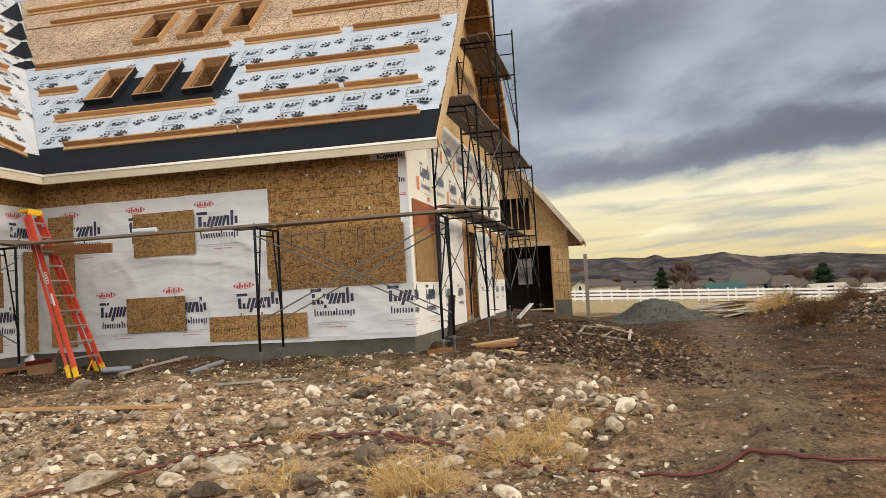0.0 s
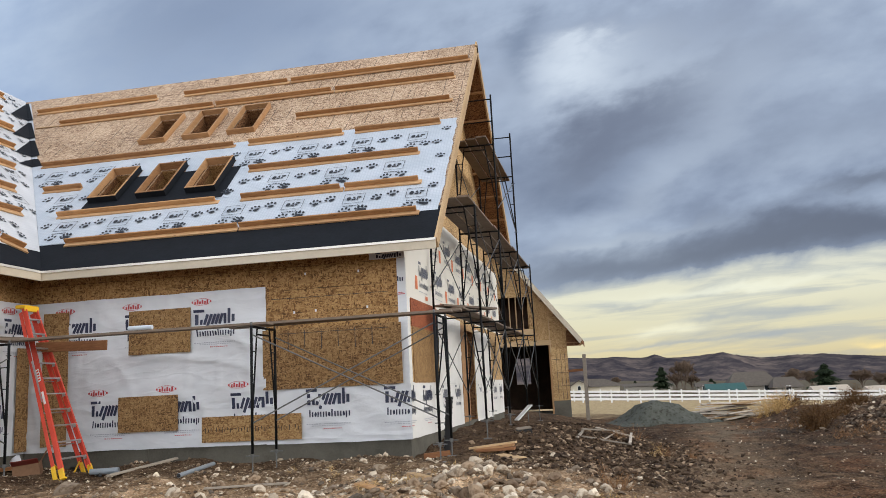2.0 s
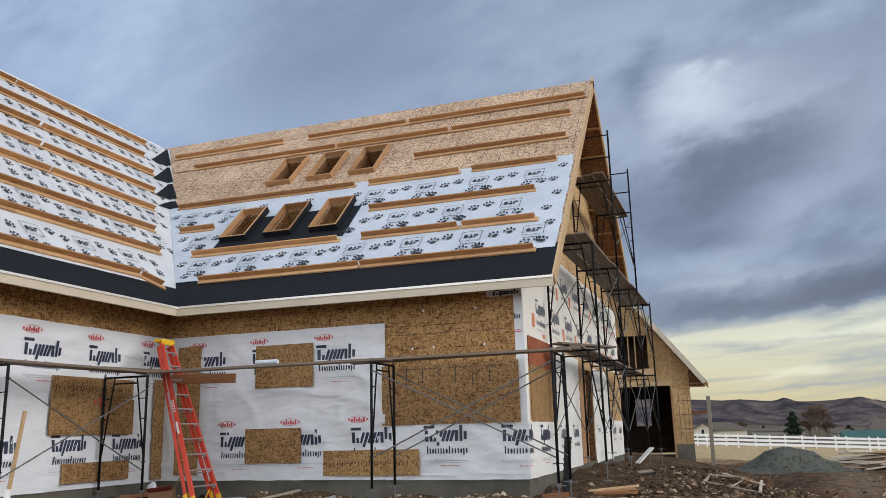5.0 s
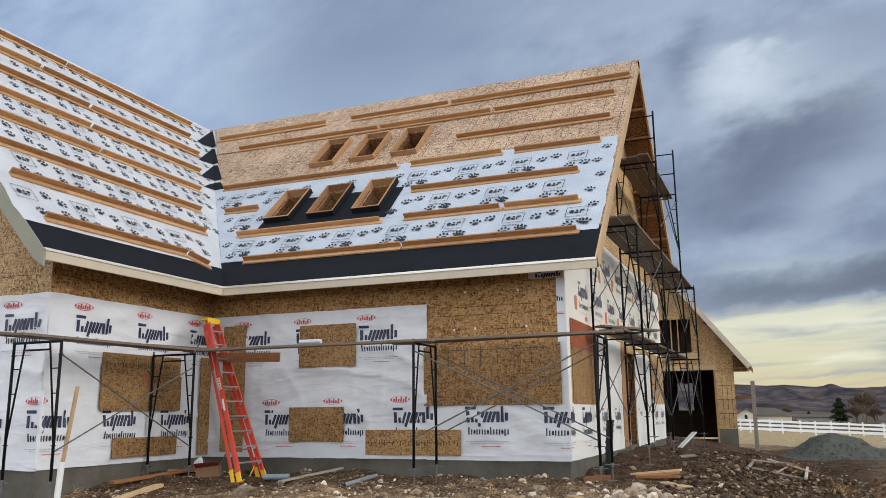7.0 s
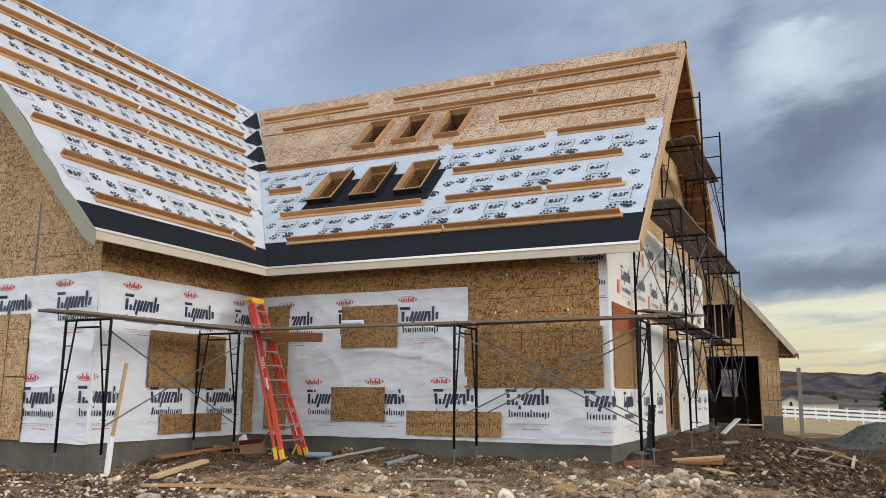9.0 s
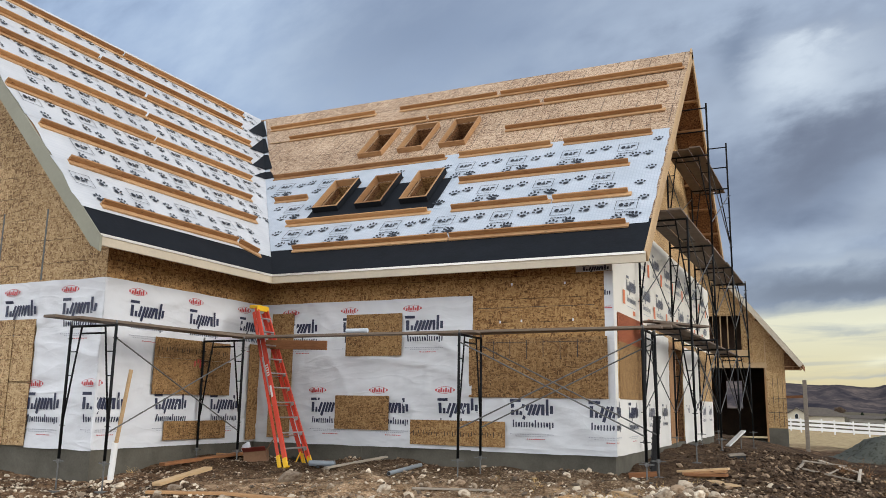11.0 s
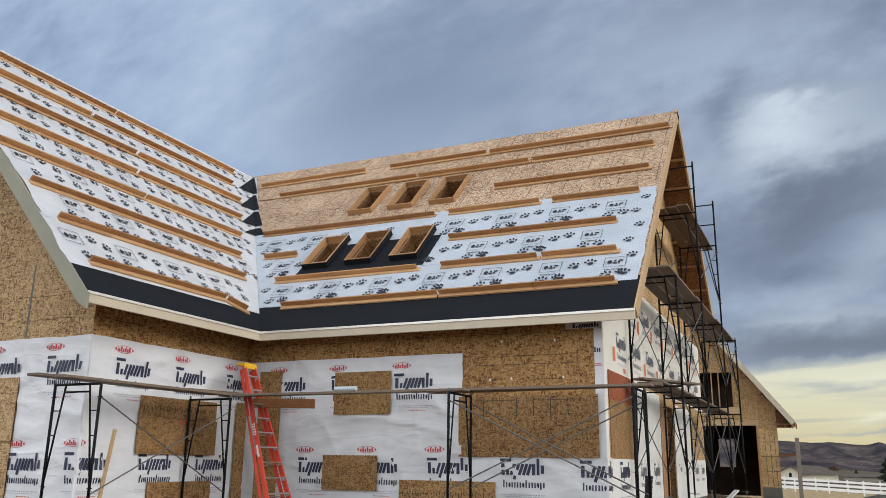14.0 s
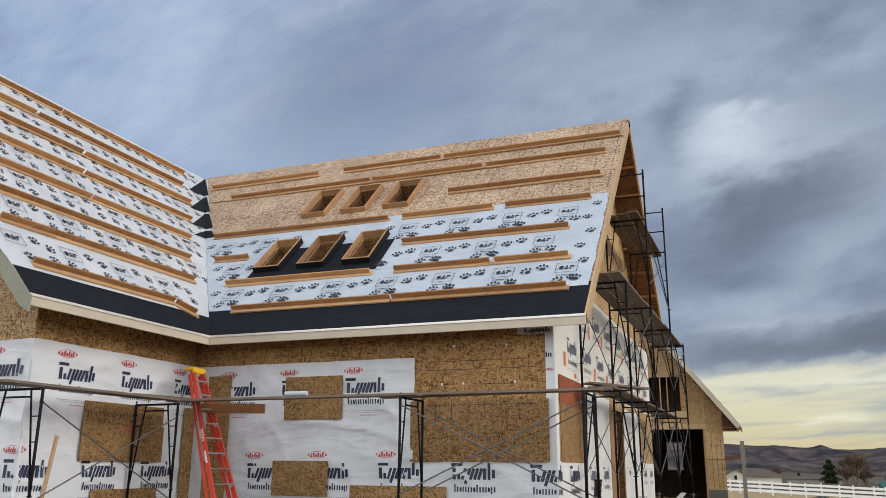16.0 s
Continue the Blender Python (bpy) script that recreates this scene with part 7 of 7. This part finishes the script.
for args in (
    (-7.80, 9.30, -5.01, 8.80, 0.09, 0.04, LUMBER, "board", "long pale fir board lying on the dirt"),
    (-10.10, 10.62, -9.92, 13.0, 0.14, 0.05, LUMBER_RED, "board", "long red-brown board lying by the wing wall"),
    (-8.75, 9.11, -8.96, 10.43, 0.14, 0.05, LUMBER_PALE, "board", "short pale board lying on the dirt"),
    (-8.61, 8.79, -7.52, 9.37, 0.12, 0.04, LUMBER, "board", "fir board lying on the dirt"),
    (-7.54, 11.58, -7.23, 13.04, 0.09, 0.03, GREY_WOOD, "board", "weathered grey board on the rubble"),
    (-5.43, 10.54, -4.35, 10.86, 0.03, 0.03, GREY_WOOD, "stick", "thin grey stick lying on the dirt"),
    (-2.53, 10.38, -2.16, 9.76, 0.09, 0.05, LUMBER_PALE, "board", "short offcut of pale timber on the dirt"),
    (-3.07, 9.94, -2.66, 9.44, 0.12, 0.03, LUMBER, "board", "short brown board offcut on the dirt"),
    (-2.24, 13.72, -1.62, 13.66, 0.15, 0.045, LUMBER, "board", "short fir board in a small stack"),
    (-2.20, 13.62, -1.56, 13.58, 0.15, 0.045, LUMBER_RED, "board", "short red-brown board in a small stack", 0.05),
    (-2.24, 13.70, -1.58, 13.62, 0.16, 0.045, LUMBER, "board", "short fir board in a small stack", 0.10),
    (-2.34, 13.78, -1.54, 13.62, 0.10, 0.035, LUMBER_PALE, "board", "short pale board on top of a small stack", 0.145),
    (-1.78, 13.20, -1.36, 12.62, 0.20, 0.018, LUMBER_PALE, "board", "pale plywood strip on the dirt"),
    (-3.02, 13.32, -2.60, 13.42, 0.10, 0.09, LUMBER_RED, "board", "short red-brown block at the house corner"),
    (-0.76, 18.20, -0.66, 20.30, 0.055, 0.045, GREY_WOOD, "stick", "weathered stick in a loose wooden frame"),
    (0.34, 18.70, 0.42, 20.35, 0.055, 0.045, PALE_GREY, "stick", "bleached stick in a loose wooden frame"),
    (-0.70, 19.60, 0.15, 20.40, 0.045, 0.035, GREY_WOOD, "stick", "weathered stick in a loose wooden frame"),
    (-0.68, 18.45, 0.38, 18.95, 0.045, 0.035, GREY_WOOD, "stick", "weathered stick in a loose wooden frame"),
    (-0.40, 20.60, 0.44, 19.70, 0.05, 0.03, PALE_GREY, "stick", "bleached stick in a loose wooden frame"),
    (-0.20, 18.80, 0.10, 20.40, 0.03, 0.03, GREY_WOOD, "stick", "weathered stick in a loose wooden frame"),
    (-10.25, 12.22, -10.60, 13.28, 0.14, 0.04, LUMBER, "board", "brown board lying by the wing wall"),
):
    lie(*args)


def build_hose():
    ctl = [Vector(p) for p in ((-4.6, 5.2), (-4.15, 5.86), (-4.08, 6.26), (-3.89, 6.68), (-3.64, 7.22), (-3.15, 7.56), (-2.44, 7.36), (-1.86, 7.18), (-1.42, 7.08), (-1.02, 6.76), (-0.73, 6.58), (-0.5, 6.58), (-0.25, 6.64), (0.01, 6.46), (0.21, 6.24), (0.40, 6.20), (0.64, 6.27), (0.82, 6.32), (0.98, 6.33), (1.12, 6.28), (1.32, 6.12), (1.55, 6.12), (1.82, 6.2), (2.4, 6.1), (3.2, 5.9))]
    pts = []
    for i in range(len(ctl) - 1):
        a, b, c, d = ctl[max(i - 1, 0)], ctl[i], ctl[i + 1], ctl[min(i + 2, len(ctl) - 1)]
        for k in range(6):
            t = k / 6
            p = 0.5 * ((2 * b) + (c - a) * t + (2 * a - 5 * b + 4 * c - d) * t * t + (3 * b - a - 3 * c + d) * t ** 3)
            pts.append((p.x, p.y, soil(p.x, p.y) + 0.022))
    # the hose spans small hollows
    z = [p[2] for p in pts]
    z = [max(z[i], sum(z[max(0, i - 6):i + 7]) / len(z[max(0, i - 6):i + 7]) - 0.004) for i in range(len(z))]
    pts = [(p[0], p[1], q) for p, q in zip(pts, z)]
    single("hose", pts[60], pipe_along(pts, 0.014), HOSE, "brick-red rubber air hose lying over stones", "hose", smooth=True)
    pts2 = [(p[0] + 0.03 * math.sin(i * 0.3), p[1] + 0.09, soil(p[0], p[1] + 0.09) + 0.022) for i, p in enumerate(pts[18:44])]
    single("hose", pts2[10], pipe_along(pts2, 0.013), HOSE, "second red rubber hose beside the first", "hose", smooth=True)


build_hose()


def build_carton():
    x, y = -9.36, 12.15
    z = soil(x, y)
    c = thing("cardboard_box", (x, y, z), "open brown cardboard box with a red side by the ladder", "box")
    m = pose(x, y, z, 4, -6, 28)
    a, b, h, t = 0.20, 0.14, 0.20, 0.006
    part("side", moved(box(-a, a, -b, -b + t, 0, h), m), CARD, c)
    part("side", moved(box(-a, a, b - t, b, 0, h), m), CARD, c)
    part("side", moved(box(-a, -a + t, -b + t, b - t, 0, h), m), CARD, c)
    part("side", moved(box(a - t, a, -b + t, b - t, 0, h), m), CARD, c)
    part("base", moved(box(-a + t, a - t, -b + t, b - t, 0.005, 0.011), m), CARD, c)
    part("flap", moved(box(-a, a, -0.003, 0.003, 0, 0.15), m @ pose(0, -b, h, 55)), CARD_RED, c)
    part("flap", moved(box(-0.003, 0.003, -b, b, 0, 0.2), m @ pose(a, 0, h, 0, 35)), CARD, c)
    x, y = -9.95, 12.6
    z = soil(x, y)
    bag = stone_shape(4.4, 1.25, 0.3)
    single("white_bag", (x, y, z), ([(p[0] * 0.24 + x, p[1] * 0.12 + y, p[2] * 0.30 + z + 0.15) for p in bag[0]], bag[1]), WRAP, "crumpled white plastic bag by the wall", "bag", smooth=True)


build_carton()


def pipe_lying(x0, y0, x1, y1, r, mat, label):
    z0, z1 = soil(x0, y0) + r + 0.01, soil(x1, y1) + r + 0.01
    zm = soil((x0 + x1) / 2, (y0 + y1) / 2) + r
    up = max(0, zm - (z0 + z1) / 2)
    t = thing("pipe", ((x0 + x1) / 2, (y0 + y1) / 2, zm), label, "pipe", "loose pipes")
    part("tube", tube((x0, y0, z0 + up), (x1, y1, z1 + up), r, 14), mat, t)
    d = (Vector((x1, y1, z1)) - Vector((x0, y0, z0))).normalized()
    e = Vector((x0, y0, z0 + up))
    # Pipe is solid; a black disc on its end imitates the dark inside
    part("bore_shade_disc", tube(e - d * 0.003, e + d * 0.002, r * 0.86, 14), BLACK, t, "black disc standing in for the pipe's shaded hollow")


for a in (
    (-6.22, 11.30, -6.34, 12.62, 0.032, GREY_PVC, "grey plastic pipe lying on the rubble"),
    (-8.34, 12.30, -7.89, 12.40, 0.05, GREY_PVC, "blue-grey plastic pipe by the ladder"),
    (-9.66, 13.68, -8.16, 12.30, 0.03, BLACK, "thin dark pipe by the ladder"),
):
    pipe_lying(*a)

# a stake in a white pipe sleeve
st = thing("survey_stake", (-9.72, 9.2, soil(-9.72, 9.2)), "pale wooden stake standing in a white plastic pipe sleeve", "stake")
zb = soil(-9.72, 9.2)
part("sleeve", tube((-9.74, 9.2, zb - 0.1), (-9.69, 9.2, 0.86), 0.045, 14), WHITE, st, "white plastic pipe sleeve")
part("stake", beam((-9.69, 9.2, 0.75), (-9.50, 9.2, 1.93), 0.045, 0.045), LUMBER_PALE, st)
# a grey post beyond the house and the thin board that ties it
zp = soil(-1.06, 37.5)
post = thing("post", (-1.06, 37.5, zp), "weathered grey timber post with a thin rail to the garage wall", "post")
part("upright", beam((-1.06, 37.5, zp - 0.3), (-1.035, 37.5, 2.70), 0.16, 0.15, (0, 1, 0), 0.008), GREY_WOOD, post)
part("tie_rail", beam((GX + 0.0, GY - 0.03, 2.0), (-1.12, 37.52, 2.02), 0.03, 0.11, (0, 0, 1), 0.003), LUMBER_RED, post, "thin brown tie rail")
# a black downpipe leaning at the corner frame
pd = thing("drain_pipe", (-2.60, 13.3, soil(-2.6, 13.3)), "black ribbed drain pipe leaning at the scaffold's foot", "pipe")
part("pipe_body", tube((-2.66, 13.45, soil(-2.66, 13.45)), (-2.55, 13.3, 1.32), 0.055, 14), BLACK, pd)
for k in range(9):
    t = (k + 0.5) / 9
    p = Vector((-2.66, 13.45, 0.5)).lerp(Vector((-2.55, 13.3, 1.32)), t)
    part("rib", tube(p, p + Vector((0.003, -0.004, 0.02)), 0.062, 14), BLACK, pd)
part("cap", tube((-2.55, 13.3, 1.32), (-2.549, 13.298, 1.36), 0.065, 14), BLACK, pd)
# a white board leaning by the far frame
single("white_board", (-2.24, 21.0, soil(-2.24, 21.0)), moved(box(-0.015, 0.015, -0.10, 0.10, 0.0, 0.56, 0.004), pose(-2.36, 21.0, soil(-2.36, 21.0) + 0.06, 0, 50, 35)), WHITE, "short white board leaning by the scaffold foot", "board")
# a small dark carton dropped on the bank
zc = soil(-1.78, 17.2)
ct = thing("small_carton", (-1.78, 17.2, zc), "small black carton with a pale lid lying on the dirt bank", "box")
part("carton_body", moved(box(-0.15, 0.15, -0.09, 0.09, -0.02, 0.10, 0.006), pose(-1.78, 17.2, zc, 8, -5, 20)), BLACK, ct)
part("carton_lid", moved(box(-0.152, 0.152, -0.092, 0.092, 0.102, 0.125, 0.004), pose(-1.78, 17.2, zc, 8, -5, 20)), GREY_WOOD, ct, "pale lid")
# white tube lying on the planks
tb = thing("white_tube", (-7.55, 12.40, TOP + 0.05), "short pale bluish plastic tube lying on the scaffold planks", "tube")
part("tube_body", tube((-7.75, 12.40, TOP + 0.082), (-7.33, 12.42, TOP + 0.082), 0.040, 14), TUBE_GREY, tb)

# ---------- lumber pile ----------
random.seed(5)
for k in range(34):
    layer = k // 9
    x = 4.75 + random.uniform(-0.9, 0.9) * (1 - 0.12 * layer)
    y = 34.6 + random.uniform(-1.0, 1.0) * (1 - 0.15 * layer)
    L = random.uniform(1.2, 2.6)
    a = random.gauss(0.1, 0.35)
    z = ground_z(x, y) + 0.06 + 0.17 * layer
    tilt = random.uniform(-0.12, 0.12) * L
    p, q = (x - L / 2 * math.cos(a), y - L / 2 * math.sin(a), z - tilt / 2 + 0.05), (x + L / 2 * math.cos(a), y + L / 2 * math.sin(a), z + tilt / 2 + 0.05)
    single("scrap_board", ((p[0] + q[0]) / 2, (p[1] + q[1]) / 2, z), beam(p, q, random.uniform(0.12, 0.28), random.uniform(0.03, 0.06)), PALE_GREY if k % 3 else LUMBER_PALE, "weathered scrap board in a heap", "board", "scrap lumber heap")


# ---------- ranch fence ----------
def build_fence(y0, x0, label):
    """A three-rail fence across the field."""
    fence = thing("ranch_fence", (8, y0, ground_z(8, y0)), label, "fence", "ranch fences")
    xs = [x0 + 3.2 * k for k in range(20)]
    for i, x in enumerate(xs):
        y = y0 + 0.05 * x
        z = ground_z(x, y)
        part("post", box(x - 0.075, x + 0.075, y - 0.075, y + 0.075, z - 0.2, z + 1.40, 0.01), WHITE, fence)
        part("post_cap", prism([(x - 0.09, z + 1.40), (x + 0.09, z + 1.40), (x + 0.09, z + 1.43), (x, z + 1.48), (x - 0.09, z + 1.43)], "y", y - 0.09, y + 0.09), WHITE, fence)
        if i + 1 < len(xs):
            x2 = xs[i + 1]
            y2 = y0 + 0.05 * x2
            z2 = ground_z(x2, y2)
            for h in (0.36, 0.80, 1.22):
                part("rail", beam((x, y, z + h), (x2, y2, z2 + h), 0.045, 0.19), WHITE, fence)


build_fence(96.0, -16.0, "long white three-rail vinyl ranch fence across the field")
build_fence(103.5, -17.3, "second white three-rail vinyl fence beyond the first")


# ---------- trees and houses in the distance ----------
def far_dir(az, d):
    return d * math.sin(az), d * math.cos(az)


def conifer(x, y, h, r, seed):
    rnd = random.Random(seed)
    z = ground_z(x, min(y, 140)) - 0.3
    t = thing("pine_tree", (x, y, z), "dark green conifer standing beyond the fence", "tree", "conifers")
    part("trunk", tube((x, y, z), (x, y, z + h * 0.95), h * 0.022, 8, 0.02), BARK, t)
    v, f = [], []
    for k in range(2600):
        u = rnd.random() ** 0.75
        zz = h * (0.10 + 0.90 * u)
        rr = r * (1 - u) ** 0.75 * (0.65 + 0.35 * math.sin(zz * 9 / h * 3 + rnd.uniform(-1, 1))) * rnd.uniform(0.45, 1.15) + 0.05
        a = rnd.uniform(0, 6.283)
        p = Vector((x + rr * math.cos(a), y + rr * math.sin(a), z + zz - 0.12 * rr))
        s = h * rnd.uniform(0.04, 0.08)
        d = Vector((math.cos(a), math.sin(a), rnd.uniform(-0.3, 0.25))) * s
        e = Vector((-math.sin(a), math.cos(a), rnd.uniform(-0.4, 0.4))) * s * 0.6
        n = len(v)
        v += [tuple(p - e), tuple(p + d), tuple(p + e), tuple(p - d * 0.4 + Vector((0, 0, s * 0.5)))]
        f += [(n, n + 1, n + 2), (n, n + 1, n + 3), (n + 1, n + 2, n + 3)]
    part("crown", (v, f), PINE, t)


def bare_tree(x, y, h, spread, seed):
    rnd = random.Random(seed)
    z = ground_z(x, min(y, 140)) - 0.2
    t = thing("bare_tree", (x, y, z), "leafless tree with fine grey-brown twigs", "tree", "bare trees")
    gs = []

    def grow(p, d, L, r, depth):
        q = p + d * L
        gs.append(tube(p, q, max(r, 0.048), 5 if depth < 2 else 3, max(r * 0.6, 0.04)))
        if depth >= 6:
            return
        for _ in range(3):
            nd = (d + Vector((rnd.gauss(0, spread), rnd.gauss(0, spread), rnd.gauss(0.12, 0.2)))).normalized()
            grow(q, nd, L * rnd.uniform(0.68, 0.92), r * 0.58, depth + 1)
    for k in range(3):
        grow(Vector((x + rnd.uniform(-0.25, 0.25), y, z)), Vector((rnd.uniform(-0.3, 0.3), rnd.uniform(-0.2, 0.2), 1)).normalized(), h * 0.20, h * 0.012, 0)
    part("trunk", gs[0], BARK, t)
    part("crown", join(*gs[1:]), TWIG, t)


def far_house(x, y, w, d, wall_h, roof_h, roof_mat, wall_mat, label, hip=False, windows=1):
    z = ground_z(x, min(y, 140)) - 0.3
    h = thing("distant_house", (x, y, z), label, "house", "distant houses")
    wall = part("wall", box(x - w / 2, x + w / 2, y - d / 2, y + d / 2, z, z + wall_h), wall_mat, h)
    e, i = 0.5, (w * 0.22 if hip else 0.0)
    x0, x1, y0, y1, z0, z1 = x - w / 2 - e, x + w / 2 + e, y - d / 2 - e, y + d / 2 + e, z + wall_h, z + wall_h + roof_h
    v = [(x0, y0, z0), (x1, y0, z0), (x1, y1, z0), (x0, y1, z0), (x0 + i, y, z1), (x1 - i, y, z1)]
    part("roof", (v, [(3, 2, 1, 0), (0, 1, 5, 4), (2, 3, 4, 5), (1, 2, 5), (3, 0, 4)]), roof_mat, h)
    for k in range(windows):
        wx = x - w / 2 + w * (k + 0.5) / windows
        wn = part("window", box(wx - 0.55, wx + 0.55, y - d / 2 - 0.05, y - d / 2 - 0.01, z + 0.9, z + 2.0), WHITE, h)
        part("pane", box(wx - 0.45, wx + 0.45, y - d / 2 - 0.07, y - d / 2 - 0.052, z + 1.0, z + 1.9), GLASS, wn)


for az, d, h, r, seed in ((0.0590, 250, 6.8, 3.2, 1), (0.114, 215, 3.4, 2.4, 2), (0.237, 200, 6.4, 4.4, 3), (0.028, 300, 3.0, 1.2, 4)):
    x, y = far_dir(math.atan(az), d)
    conifer(x, y, h, r, seed)
for az, d, h, s, seed in ((0.083, 220, 8.8, 0.22, 5), (0.074, 230, 5.6, 0.35, 6), (0.093, 225, 5.4, 0.35, 7), (0.202, 230, 6.6, 0.42, 8), (0.222, 240, 6.2, 0.42, 9), (0.275, 230, 6.2, 0.34, 10), (0.295, 220, 5.2, 0.4, 11), (0.005, 320, 5.0, 0.4, 12)):
    x, y = far_dir(math.atan(az), d)
    bare_tree(x, y, h, s, seed)
far_house(19.2, 150, 5.6, 5, 1.4, 1.2, TEAL, SIDING, "low barn with a teal metal roof beyond the fence", False, 0)
far_house(28.5, 182, 9.5, 9, 1.9, 2.9, SHINGLE, SIDING, "brown-shingled ranch house beyond the fence", True, 2)
far_house(34.0, 176, 5.0, 7, 1.7, 2.0, SHINGLE, SIDING, "brown-shingled garage beyond the fence", True)
far_house(31.4, 131, 4.2, 4, 1.5, 0.75, TAN, SIDING, "low shed with a pale tan metal roof")
far_house(39.4, 131, 5.2, 4, 1.5, 0.75, TAN, SIDING, "low shed with a pale tan metal roof")


def gabled_house(x, y):
    """A cream house: a gable with an arched window before a long hipped roof."""
    z = ground_z(x, 140) - 0.3
    h = thing("distant_house", (x, y, z), "cream house with a grey-green hipped roof behind the fence", "house", "distant houses")
    part("wall", prism([(x - 2.0, z), (x + 2.0, z), (x + 2.0, z + 1.9), (x, z + 3.1), (x - 2.0, z + 1.9)], "y", y, y + 6), CREAM, h, "cream gable wall")
    part("wall", box(x + 2.0, x + 9.5, y + 2.5, y + 9, z, z + 1.5), CREAM, h)
    for sg in (-1, 1):
        part("roof", prism([(x, z + 3.12), (x + sg * 2.5, z + 1.62), (x + sg * 2.5, z + 1.85), (x, z + 3.35)], "y", y - 0.5, y + 6), SHINGLE, h)
    v = [(x + 1.2, y + 2, z + 1.5), (x + 11, y + 2, z + 1.5), (x + 11, y + 9.5, z + 1.5), (x + 1.2, y + 9.5, z + 1.5), (x + 2.0, y + 5.5, z + 3.5), (x + 6.0, y + 5.5, z + 3.3)]
    part("roof", (v, [(3, 2, 1, 0), (0, 1, 5, 4), (2, 3, 4, 5), (1, 2, 5), (3, 0, 4)]), SHINGLE, h)
    arch = [(x - 0.4, z + 0.8), (x + 0.4, z + 0.8)] + [(x + 0.4 * math.cos(math.pi * k / 8), z + 1.6 + 0.4 * math.sin(math.pi * k / 8)) for k in range(9)]
    wn = part("window", prism(arch, "y", y - 0.06, y - 0.01), WHITE, h)
    part("pane", prism([(x + (a - x) * 0.82, z + 1.4 + (c - z - 1.4) * 0.85) for a, c in arch], "y", y - 0.09, y - 0.062), GLASS, wn)


gabled_house(-7.4, 200)
far_house(11.0, 260, 14, 6, 1.5, 0.9, SHINGLE, SIDING, "long low pale shed beyond the fence", False, 0)
far_house(20.0, 190, 3.0, 4, 1.8, 0.8, SHINGLE, SIDING, "small dark shed beyond the fence")
